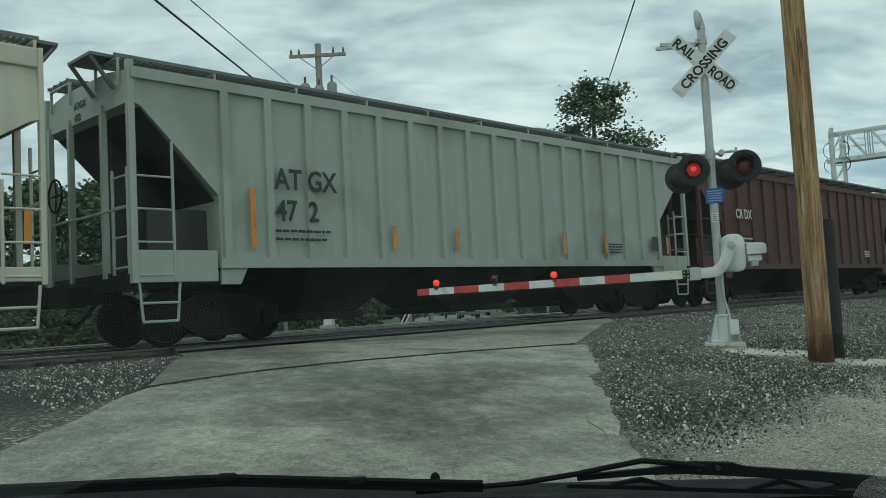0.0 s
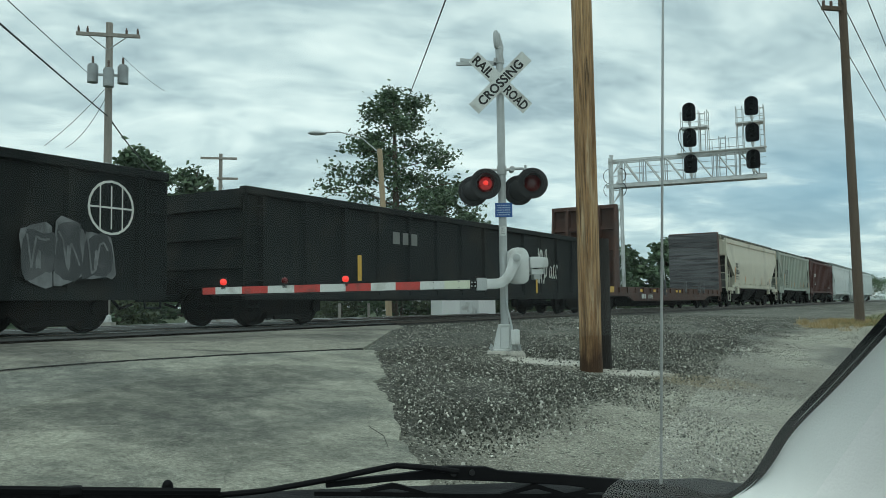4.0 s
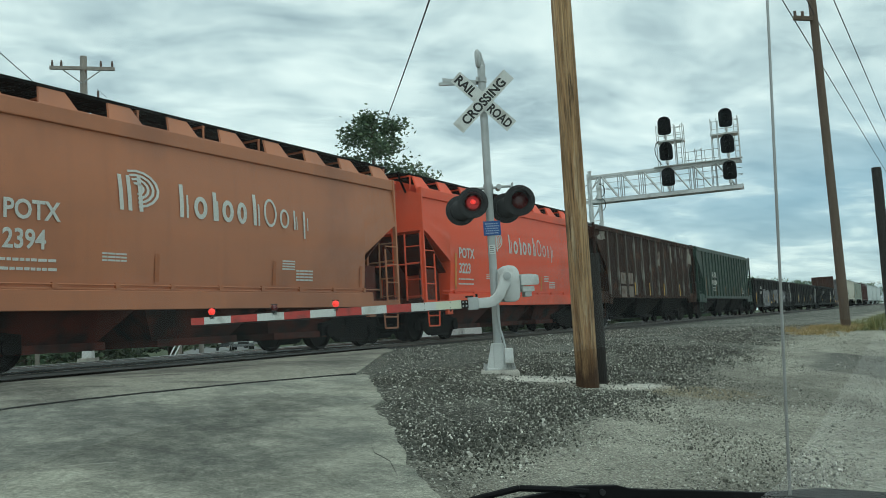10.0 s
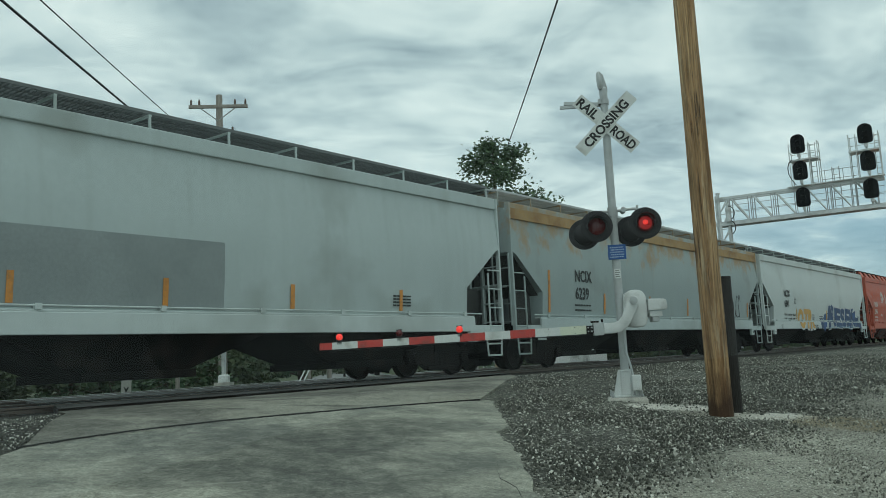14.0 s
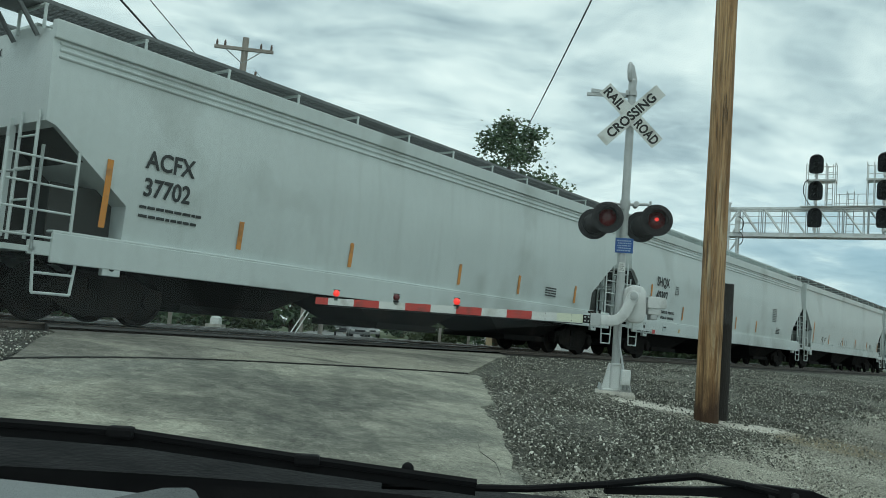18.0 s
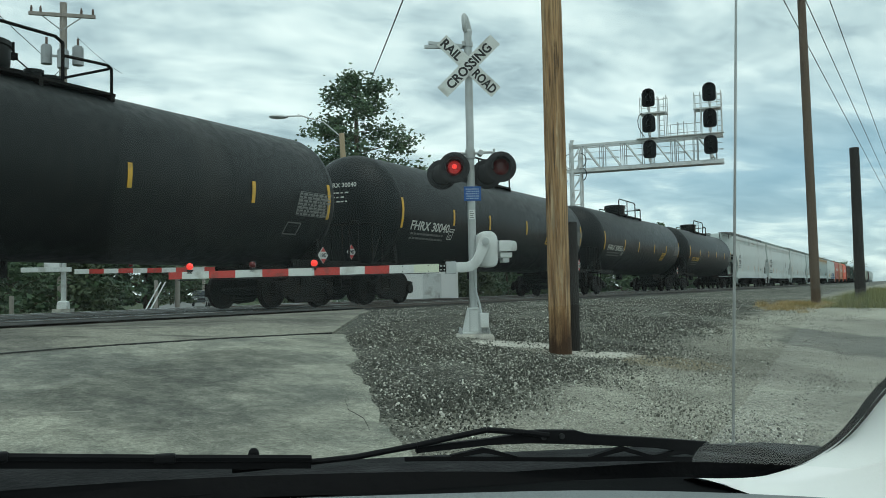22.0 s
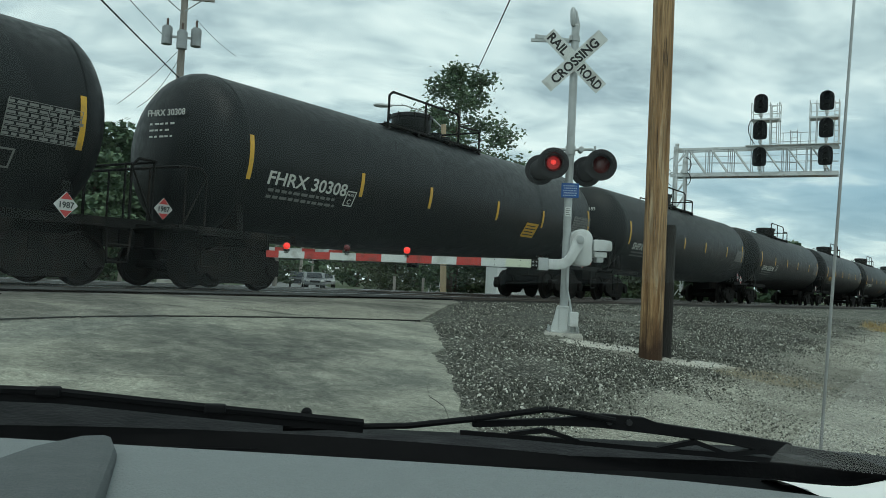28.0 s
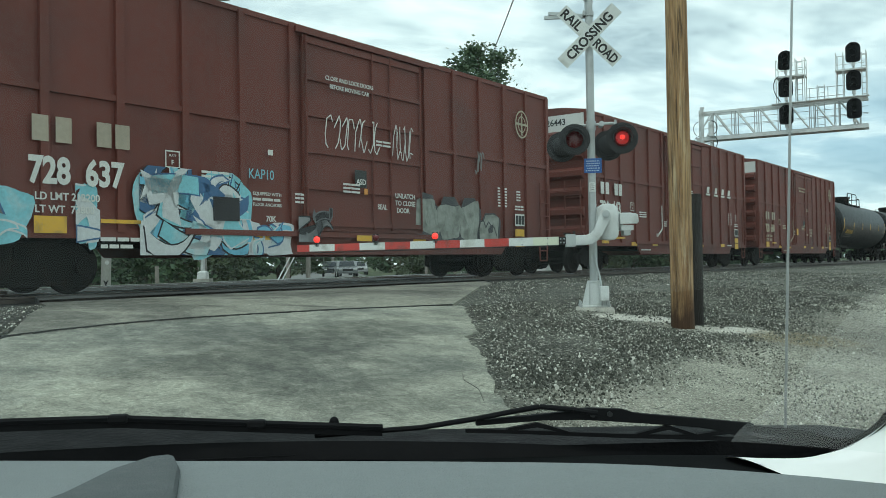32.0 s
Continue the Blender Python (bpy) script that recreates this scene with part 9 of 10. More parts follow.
def tree(label, x, y, z, height, spread, seed, leaves=5200, trunk_r=0.22, crown_from=0.25, leaf=0.26, material=None, ragged=0.5, group="trees beyond the tracks", cone=0.5):
    """A trunk, limbs that reach out to an uneven crown, and many small leaves round the limb ends."""
    rnd = random.Random(seed)
    t = thing("tree" if height > 4 else "bush", label, "tree" if height > 4 else "bush", pose(x, y, z, 0, 0, rnd.uniform(0, 360)), group=group)
    g = Geo()
    spots = []
    top = Vector((rnd.uniform(-0.04, 0.04) * height, rnd.uniform(-0.04, 0.04) * height, height * 0.97))
    p = Vector((0, 0, -0.3))
    stem = [p]
    for k in range(1, 7):
        u = k / 6
        stem.append(Vector((0, 0, -0.3)).lerp(top, u) + Vector((rnd.uniform(-1, 1), rnd.uniform(-1, 1), 0)) * 0.018 * height)
    for k in range(6):
        g.tube(stem[k], stem[k + 1], trunk_r * (1.15 - k / 6), 9, trunk_r * (1.15 - (k + 1) / 6) + 0.01)
    limbs = (21 if ragged > 0.6 else 30) if height > 7 else 18
    lob = [(rnd.uniform(0, 6.28), rnd.uniform(0.75, 1.2)) for _ in range(5)]
    for i in range(limbs):
        u = crown_from + (0.97 - crown_from) * (i + rnd.random()) / limbs
        v = (u - crown_from) / (1 - crown_from)
        env = spread * ((1 - v) ** cone if v > 0.18 else (0.7 + 0.3 * v / 0.18)) * rnd.uniform(0.62, 1.12)
        a = i * 2.4 + rnd.uniform(-0.5, 0.5)
        k = min(5, int(u * 6))
        base = stem[k].lerp(stem[k + 1], u * 6 - k)
        tip = base + Vector((math.cos(a) * env, math.sin(a) * env, env * rnd.uniform(0.05, 0.45)))
        mid = base.lerp(tip, 0.5) + Vector((0, 0, rnd.uniform(0.0, 0.12) * env))
        r = trunk_r * 0.32 * (1.1 - v)
        g.tube(base, mid, r, 6, r * 0.7)
        g.tube(mid, tip, r * 0.7, 6, r * 0.25)
        for f in (0.45, 0.65, 0.82, 1.0):
            c = base.lerp(mid, f * 2) if f < 0.5 else mid.lerp(tip, f * 2 - 1)
            for _ in range(2):
                o = Vector((rnd.gauss(0, 1), rnd.gauss(0, 1), rnd.gauss(0, 0.7))) * env * 0.17
                spots.append((c + o, rnd.uniform(0.28, 0.5) * (0.35 + 0.22 * spread)))
                if rnd.random() < 0.5:
                    g.tube(c, c + o, r * 0.3, 4, r * 0.1)
    spots.append((top, 0.3 + 0.1 * spread))
    part("trunk", g, M_BARK, t, smooth=True)
    spots = [q for q in spots if rnd.random() > 0.16 * ragged]
    verts, faces = [], []
    for i in range(leaves):
        q, rad = spots[rnd.randrange(len(spots))]
        c = q + Vector((rnd.gauss(0, 1), rnd.gauss(0, 1), rnd.gauss(0, 0.7))) * rad * (0.42 if ragged > 0.6 else 0.6)
        if c.z < height * 0.04:
            continue
        s = leaf * rnd.uniform(0.6, 1.3)
        u = Vector((rnd.gauss(0, 1), rnd.gauss(0, 1), rnd.gauss(0, 0.5))).normalized()
        w = u.cross(Vector((rnd.gauss(0, 1), rnd.gauss(0, 1), rnd.gauss(0, 1)))).normalized()
        k = len(verts)
        verts += [c - u * s * 0.6, c + w * s * 0.34 - u * 0.1 * s, c + u * s * 0.6, c - w * s * 0.34 - u * 0.1 * s]
        faces.append((k, k + 1, k + 2, k + 3))
    me = bpy.data.meshes.new("crown")
    me.from_pydata([tuple(v) for v in verts], [], faces)
    me.materials.append(material or M_LEAF)
    part("crown", me, None, t)
    return t


def build_trees():
    tree("leafy green tree with an uneven open crown", 7.9, 44.5, 0.4, 12.6, 4.5, 5, 14500, 0.26, 0.12, 0.20, M_LEAF_B, ragged=0.58, cone=0.52)
    tree("smaller green tree beside the street lamp", 11.6, 49.0, 0.4, 8.2, 3.6, 8, 7000, 0.2, 0.15, 0.25)
    for i, (x, y, h, sp) in enumerate(((-6.0, 60, 12.2, 3.6), (-3.3, 62, 11.0, 2.7), (-9.6, 58, 10.2, 3.6), (-12.6, 61, 10.6, 3.8), (-15.4, 60, 10.9, 4.2), (-18.2, 61, 11.6, 4.4), (-21.5, 59, 11.0, 4.4), (-24.8, 61, 11.6, 4.6), (-28.5, 60, 11.4, 5.0), (-6.8, 53, 6.6, 3.2), (-32, 58, 11, 5.5), (-12.2, 54, 7.4, 3.8), (-17.0, 54, 7.8, 4.0))):
        tree("dense dark green tree in the row beyond the tracks", x, y, 0.3, h, sp, 40 + i, 9000, 0.24, 0.06, 0.36, M_LEAF if i % 3 else M_LEAF_B, 0.15, cone=0.36)
    k = 0
    rnd = random.Random(77)
    for x, y in ((-8.5, 33), (-10.5, 34.5), (-13, 32), (-15.5, 33), (-18, 30), (-20.5, 29), (-23, 26), (-26, 24), (-7.0, 36), (-11.5, 38), (-15, 38), (-19, 35), (-24, 31), (-29, 27), (-5.8, 44), (-8.5, 45), (8.6, 46), (10.8, 44.5), (13, 46), (15.5, 47), (18, 49), (20.5, 51), (23, 53), (12, 52), (16, 54), (20, 57), (26, 58), (6.4, 55), (8.6, 58), (7.2, 70), (-3.2, 75), (6.9, 84)):
        h = rnd.uniform(2.0, 3.6) if y < 60 else 5.0
        tree("low green bush on the far side of the rails", x, y, 0.4, h, h * rnd.uniform(0.7, 0.9), 200 + k, 2600, 0.08, 0.03, 0.22, M_LEAF_B if k % 4 == 0 else M_LEAF_LOW, 0.1, "bushes beyond the tracks", 0.4)
        k += 1
    for i, (x, y, h, sp) in enumerate(((1.5, 132, 7.5, 4.5), (8.5, 118, 8.0, 5), (-3.5, 125, 8, 5), (47, 100, 8.2, 4.2), (51.5, 98, 9.0, 4.4), (56, 97, 8.8, 4.2), (60, 97, 8.0, 4.0), (40, 106, 6.4, 4.5), (150, 225, 9.5, 12), (185, 262, 10.0, 14), (225, 300, 11, 15), (270, 345, 11, 16), (330, 400, 12, 18), (400, 465, 12, 20), (300, 296, 6.0, 12), (360, 352, 6.5, 14))):
        tree("distant dark green tree by the line", x, y, 0.2, h, sp, 100 + i, 3200, 0.25, 0.06, 0.7, M_LEAF, 0.1, "distant trees")


def build_grass():
    rnd = random.Random(12)
    verts, faces = [], []
    for _ in range(34000):
        s, n = 25.3 + 34.7 * rnd.random() ** 1.6, rnd.uniform(-8, 3.0)
        if n > 2.8 - 0.02 * (s - 25) + rnd.uniform(-0.6, 0.3) or (s < 27 and n < 0.2 and rnd.random() < 0.7):
            continue
        p = spot(s, n, ground_z(s, n) - 0.02)
        h = rnd.uniform(0.15, 0.5) if n < 1.5 else rnd.uniform(0.05, 0.16)
        a = rnd.uniform(0, 6.28)
        d = Vector((math.cos(a), math.sin(a), 0)) * 0.013
        tip = p + Vector((rnd.gauss(0, 0.12), rnd.gauss(0, 0.12), h))
        k = len(verts)
        verts += [p - d, p + d, tip]
        faces.append((k, k + 1, k + 2))
    me = bpy.data.meshes.new("tall_grass")
    me.from_pydata([tuple(v) for v in verts], [], faces)
    me.materials.append(leaf_material("grass_blade_mix", (0.085, 0.115, 0.035), (0.27, 0.25, 0.10)))
    tagged(new("tall_grass", me), "tall green and straw-coloured grass by the lot", "grass", kind="stuff")



def build_tufts():
    """Dry tufts scattered round the foot of the far pole."""
    rnd = random.Random(31)
    verts, faces = [], []
    for _ in range(90):
        s0, n0 = rnd.gauss(26.2, 1.1), rnd.gauss(2.5, 0.5)
        for _ in range(26):
            p = spot(s0 + rnd.gauss(0, 0.10), n0 + rnd.gauss(0, 0.10))
            p.z = ground_z(p.dot(DIRV), p.dot(NORV)) - 0.01
            a = rnd.uniform(0, 6.28)
            d = Vector((math.cos(a), math.sin(a), 0)) * 0.010
            k = len(verts)
            verts += [p - d, p + d, p + Vector((rnd.gauss(0, 0.06), rnd.gauss(0, 0.06), rnd.uniform(0.05, 0.17)))]
            faces.append((k, k + 1, k + 2))
    me = bpy.data.meshes.new("dry_tufts")
    me.from_pydata([tuple(v) for v in verts], [], faces)
    me.materials.append(leaf_material("straw_blade_mix", (0.26, 0.18, 0.07), (0.50, 0.38, 0.18)))
    tagged(new("dry_tufts", me), "low tufts of dry straw-coloured grass", "grass", kind="stuff")


# ---- far side clutter ----
M_CARPAINT = {}


def parked_car(label, x, y, turn, color):
    key = "car_paint_%d" % len(M_CARPAINT)
    M_CARPAINT[key] = 1
    paint = mat(key, color, 0.3, 0.3, grain=0.04, bump=0, coat=0.5)
    glass = mat("dark_car_glass", (0.02, 0.025, 0.03), 0.08, bump=0)
    t = thing("car", label, "car", pose(x, y, 0.26, 0, 0, turn), group="cars waiting beyond the tracks")
    side = [(-2.2, 0.35), (-2.25, 0.75), (-1.3, 0.92), (-0.75, 1.42), (0.9, 1.45), (1.6, 1.0), (2.2, 0.9), (2.25, 0.4)]
    g = Geo().rings([[(yy * k, xx, zz) for xx, zz in side] for yy, k in ((-0.88, 1.0), (-0.80, 1.0), (0.80, 1.0), (0.88, 1.0))])
    part("body", g, paint, t, bevel=0.05)
    part("windscreen", Geo().slab([(-0.68, -1.27, 0.97), (0.68, -1.27, 0.97), (0.6, -0.80, 1.38), (-0.6, -0.80, 1.38)], (0, -0.02, 0.02)), glass, t)
    for sx in (-1, 1):
        part("side_window", Geo().slab([(sx * 0.885, -1.0, 0.98), (sx * 0.885, 1.2, 1.02), (sx * 0.885, 0.85, 1.36), (sx * 0.885, -0.62, 1.36)], (sx * 0.008, 0, 0)), glass, t)
        for yy in (-1.4, 1.35):
            w = part("wheel", Geo().tube((sx * 0.72, yy, 0.32), (sx * 0.92, yy, 0.32), 0.32, 20), M_BLACK, t, smooth=True)
            part("rim", Geo().tube((sx * 0.91, yy, 0.32), (sx * 0.93, yy, 0.32), 0.2, 14), M_ALU, w)
        part("headlight", Geo().box(sx * 0.62 - 0.16, sx * 0.62 + 0.16, -2.27, -2.2, 0.62, 0.76), M_LABEL_W, t, bevel=0.015)
    part("grille", Geo().box(-0.42, 0.42, -2.275, -2.2, 0.55, 0.72), M_BLACK, t)
    part("bumper", Geo().box(-0.86, 0.86, -2.32, -2.18, 0.35, 0.55), paint, t, bevel=0.03)


def far_side():
    parked_car("silver car waiting beyond the crossing", 1.6, 76, 3, (0.20, 0.21, 0.215))
    parked_car("white car waiting beyond the crossing", 3.2, 92, 2, (0.35, 0.35, 0.35))
    parked_car("dark car waiting beyond the crossing", 0.4, 84, 0, (0.05, 0.055, 0.06))
    # white equipment cabinet behind the tracks
    t = thing("signal_cabinet", "white metal railway equipment cabinet", "cabinet", pose(10.3, 39.2, -0.15, 0, 0, 4))
    part("body", Geo().box(-1.3, 1.3, -0.9, 0.9, 0.1, 2.5), mat("bright_white_enamel", (0.84, 0.85, 0.84), 0.45, grain=0.04, bump=0), t, bevel=0.02)
    part("roof", Geo().rings([[(-1.4, y, z), (1.4, y, z)] + [(1.4, y, z + 0.02), (-1.4, y, z + 0.02)] for y, z in ((-1.0, 2.48), (0, 2.75), (1.0, 2.48))]), M_ALU, t)
    part("base", Geo().box(-1.3, 1.3, -0.9, 0.9, -0.3, 0.1), M_CONC_LIGHT, t)
    part("door", Geo().box(-0.45, 0.45, -0.93, -0.9, 0.2, 2.2), M_ALU, t)
    part("door_handle", Geo().box(0.28, 0.36, -0.97, -0.93, 1.1, 1.25), M_GALV, t)
    # slim marker posts and a low fence
    for x, y, h in ((-1.4, 31.5, 1.35), (4.6, 40, 1.0), (6.4, 43, 1.0), (-5.5, 29, 0.9), (7.4, 42.5, 1.0)):
        single("marker_post", Geo().box(x - 0.06, x + 0.06, y - 0.05, y + 0.05, 0.2, 0.5 + h), M_POLE_GREY, "short wooden marker post", "post", group="marker posts")
    # narrow plank marker with a steel rod on top, beside the far track
    t = thing("track_marker", "weathered pale plank marker with a steel rod", "marker post", pose(-6.06, 24.72, 0.80, 0, 2, 14))
    plank = part("plank", Geo().slab([(-0.13, 0, 0), (0.13, 0, 0), (0.13, 0, 1.04), (-0.13, 0, 1.04)], (0, 0.05, 0)), mat("weathered_pale_plank", (0.42, 0.42, 0.38), 0.9, grain=0.35, stretch=(5, 5, 0.5), bump=0.1), t, bevel=0.008)
    part("plank_foot", Geo().slab([(-0.04, -0.01, 0.03), (0.04, -0.01, 0.03), (0.02, -0.01, 0.12), (0.07, -0.01, 0.22), (0.03, -0.01, 0.22), (0, -0.01, 0.16), (-0.03, -0.01, 0.22), (-0.07, -0.01, 0.22), (-0.02, -0.01, 0.12)], (0, 0.008, 0)), M_BLACK, plank)
    part("rod", Geo().tube((0, 0.02, 0.95), (0, 0.02, 1.50), 0.035, 10), M_ALU, t, smooth=True)
    part("rod_cap", Geo().ball((0, 0.02, 1.53), 0.06, 0.9), M_GALV, t, smooth=True)
    part("reflector_button", Geo().tube((0.02, -0.02, 0.72), (0.02, 0.0, 0.72), 0.06, 14), M_SIGNWHITE, plank)
    for dx in (0.0, 0.14):
        single("leaning_rod", Geo().tube((-1.66 + dx, 28.57, 0.75), (-1.15 + dx, 29.05, 1.75), 0.022, 8), M_ALU, "thin pale steel rod leaning beside the track", "rod", group="leaning rods")
    # low white building far behind
    t = thing("building", "low white building beyond the trees", "building", pose(24, 92, 0.1, 0, 0, -20))
    part("wall", Geo().box(-9, 9, -4, 4, 0, 3.2), mat("white_siding", (0.6, 0.6, 0.58), 0.8, grain=0.08), t)
    part("roof", Geo().rings([[(x, -4.4, 3.2), (x, 0, 5.0), (x, 4.4, 3.2)] for x in (-9.4, 9.4)]), mat("grey_shingle", (0.14, 0.14, 0.145), 0.9, grain=0.2), t)
    for x in (-6, -2.5, 2.5, 6):
        w = part("window", Geo().box(x - 0.6, x + 0.6, -4.05, -4.0, 1.2, 2.3), M_BLACK, t)
        part("sill", Geo().box(x - 0.7, x + 0.7, -4.1, -4.0, 1.1, 1.2), M_SIGNWHITE, w)


# ---- the car that carries the camera ----
M_DASH = mat("grey_dashboard_vinyl", (0.26, 0.285, 0.29), 0.75, grain=0.05, grain_scale=40, bump=0.10, bump_scale=420)
M_DASH_DARK = mat("dark_dashboard_vinyl", (0.115, 0.128, 0.132), 0.75, grain=0.05, grain_scale=40, bump=0.10, bump_scale=420)
M_TRIM = mat("pale_pillar_trim", (0.88, 0.88, 0.86), 0.7, grain=0.04, bump=0.03, bump_scale=300)
M_RUBBER = mat("black_rubber", (0.008, 0.008, 0.009), 0.7, spec=0.12, grain=0.2, bump=0.03, bump_scale=90)
M_COWL = mat("black_cowl_plastic", (0.008, 0.008, 0.009), 0.7, spec=0.12, grain=0.2, bump=0.05, bump_scale=120)
M_BODYWHITE = mat("white_car_paint", (0.62, 0.62, 0.61), 0.25, grain=0.03, bump=0, coat=0.6)


def glass_pane():
    m = bpy.data.materials.new("windscreen_glass")
    m.use_nodes = True
    nt = m.node_tree
    nt.nodes.clear()
    out, mix = nt.nodes.new("ShaderNodeOutputMaterial"), nt.nodes.new("ShaderNodeMixShader")
    tr, gl = nt.nodes.new("ShaderNodeBsdfTransparent"), nt.nodes.new("ShaderNodeBsdfGlossy")
    tr.inputs[0].default_value = (0.95, 0.97, 0.96, 1)
    gl.inputs["Roughness"].default_value = 0.0
    fr = nt.nodes.new("ShaderNodeFresnel")
    fr.inputs[0].default_value = 1.58
    nt.links.new(fr.outputs[0], mix.inputs[0])
    nt.links.new(tr.outputs[0], mix.inputs[1])
    nt.links.new(gl.outputs[0], mix.inputs[2])
    nt.links.new(mix.outputs[0], out.inputs[0])
    return m


def own_car():
    t = thing("passenger_car", "white car with grey dashboard, wipers and antenna", "car")
    X0, X1 = -0.85, 0.72
    # dashboard top, curved towards the glass
    def dash_y(x):
        return 0.878 - 0.215 * x - 0.10 * max(x, 0.0) ** 2 - 0.86 * max(0.0, x - 0.3) ** 2
    g = Geo()
    xs = np.linspace(X0, X1, 25)
    xd = np.linspace(X0, 0.72, 34)
    xe = np.linspace(X0, 0.57, 28)
    rows = []
    for f, z in ((0.0, 0.80), (0.02, 1.02), (0.12, 1.085), (0.35, 1.105), (0.7, 1.118), (0.97, 1.122), (1.0, 1.118)):
        rows.append([(x, 0.30 + (dash_y(x) - 0.30) * f, z) for x in xd])
    g.rings(rows, cap=False, loop=False)
    part("dashboard", g, M_DASH, t, "grey textured dashboard top", smooth=True)
    g = Geo()
    rows = []
    for f, z in ((0.0, 1.116), (0.2, 1.098), (0.6, 1.086), (1.0, 1.084)):
        rows.append([(x, dash_y(x) - 0.004 + (dash_y(x) * 0.0 + 1.03 - 0.11 * ((x + 0.08) / 0.75) ** 2 - dash_y(x)) * f, z) for x in xe])
    g.rings(rows, cap=False, loop=False)
    part("defroster_panel", g, mat("matt_black_trim", (0.007, 0.0075, 0.008), 0.98, spec=0.05, grain=0.2, bump=0.02, bump_scale=200), t, "black panel under the glass", smooth=True)
    # instrument hood: a low swelling cut to its shaded outline, shade put in the colour
    plan = [(-0.122, 0.872), (-0.108, 0.82), (-0.095, 0.72), (-0.083, 0.62), (-0.08, 0.45), (-0.10, 0.30), (-0.42, 0.30), (-0.32, 0.50), (-0.245, 0.62), (-0.20, 0.72), (-0.178, 0.81), (-0.15, 0.862)]
    part("instrument_hood", Geo().slab([(x, y, 1.10) for x, y in plan], (0, 0, 0.035)), M_DASH_DARK, t, "raised instrument hood, darker colour for its shaded form", bevel=0.008)
    # black rim of the windscreen, rounding the lower corner and climbing the pillar
    RIM = [(-0.86, 0.93, 1.112), (-0.5, 1.005, 1.108), (-0.08, 1.03, 1.106), (0.3, 1.0, 1.094), (0.56, 0.965, 1.075), (0.66, 0.952, 1.076), (0.692, 0.945, 1.081), (0.714, 0.925, 1.094), (0.729, 0.903, 1.112), (0.734, 0.875, 1.133), (0.730, 0.84, 1.161), (0.724, 0.79, 1.205), (0.727, 0.70, 1.275), (0.737, 0.50, 1.44)]

    def curve(pts, n=6):
        """Points along a smooth curve through pts."""
        pts = [Vector(p) for p in pts]
        out = []
        for i in range(len(pts) - 1):
            a, b, c, d = pts[max(i - 1, 0)], pts[i], pts[i + 1], pts[min(i + 2, len(pts) - 1)]
            for k in range(n):
                u = k / n
                out.append(0.5 * (2 * b + (c - a) * u + (2 * a - 5 * b + 4 * c - d) * u ** 2 + (3 * b - a - 3 * c + d) * u ** 3))
        return out + [pts[-1]]

    rim = [Vector(p) for p in RIM]
    inner, outer = [], []
    for i, p in enumerate(rim):
        inward = Vector((0, 0.01, 0.02)) if i < 4 else (Vector((-0.02, 0.0, 0.012)) if i < 8 else Vector((-0.022, 0, 0)))
        inner.append(p + inward.normalized() * 0.006)
        outer.append(p - inward.normalized() * (0.012 if i < 4 else 0.009))
    inner, outer = curve(inner), curve(outer)
    back = Vector((0, -0.01, -0.004))
    g = Geo().rings([inner, outer, [q + back for q in outer], [q + back for q in inner]], cap=False, loop=False)
    part("windscreen_seal", g, M_RUBBER, t, "black windscreen edge seal", smooth=True)
    # pale pillar trim outside the seal, slightly bellied
    a = curve([q - Vector((0, 0.008, 0)) for q in rim[4:]])
    b = curve([(0.562, 0.86, 1.092), (0.57, 0.80, 1.09), (0.58, 0.72, 1.088), (0.59, 0.64, 1.086), (0.61, 0.58, 1.084), (0.66, 0.52, 1.084), (0.74, 0.46, 1.09), (0.83, 0.40, 1.12), (0.92, 0.34, 1.22), (0.98, 0.28, 1.45)])
    belly = Vector((-0.012, -0.012, 0.010))
    g = Geo().rings([[p.lerp(q, k / 8) + belly * math.sin(math.pi * k / 8) for p, q in zip(b, a)] for k in range(9)], cap=False, loop=False)
    part("pillar_trim", g, M_TRIM, t, "pale grey windscreen pillar trim", smooth=True)
    part("corner_filler", Geo().slab([(0.48, 0.60, 1.066), (0.76, 0.60, 1.066), (0.76, 0.90, 1.066), (0.66, 0.94, 1.066), (0.48, 0.95, 1.066)], (0, 0, -0.02)), M_RUBBER, t)
    # windscreen glass
    g = Geo()
    base = [(x, 1.026 - 0.11 * ((x + 0.08) / 0.75) ** 2 - 0.10 * max(0.0, (x + 0.08) / 0.75) ** 4, 1.112) for x in xs]
    top = [(x * 0.9, 0.32 - 0.07 * ((x + 0.08) / 0.75) ** 2 - 0.08 * max(0.0, (x + 0.08) / 0.75) ** 4, 1.70) for x in xs]
    rows = [[tuple(Vector(p).lerp(Vector(q), k / 6)) for p, q in zip(base, top)] for k in range(7)]
    g.rings(rows, cap=False, loop=False)
    pane = part("windscreen", g, glass_pane(), t, "clear windscreen glass", smooth=True)
    pane.visible_shadow = False
    if pane.data.polygons[0].normal.y > 0:
        pane.data.flip_normals()
    # cowl outside, with grille and wipers
    g = Geo()
    rows = []
    for f, z in ((-0.08, 1.03), (0.0, 1.095), (0.25, 1.10), (1.0, 1.094), (1.05, 1.02)):
        rows.append([(x, 1.015 + 0.16 * f - 0.045 * ((x + 0.08) / 0.75) ** 2, z + (0.026 * min(1, max(0, (0.15 - x) / 0.45)) - 0.010 * max(0, x / 0.7)) * f) for x in np.linspace(X0, 0.80, 25)])
    g.rings(rows, cap=False, loop=False)
    part("cowl", g, M_COWL, t, smooth=True)

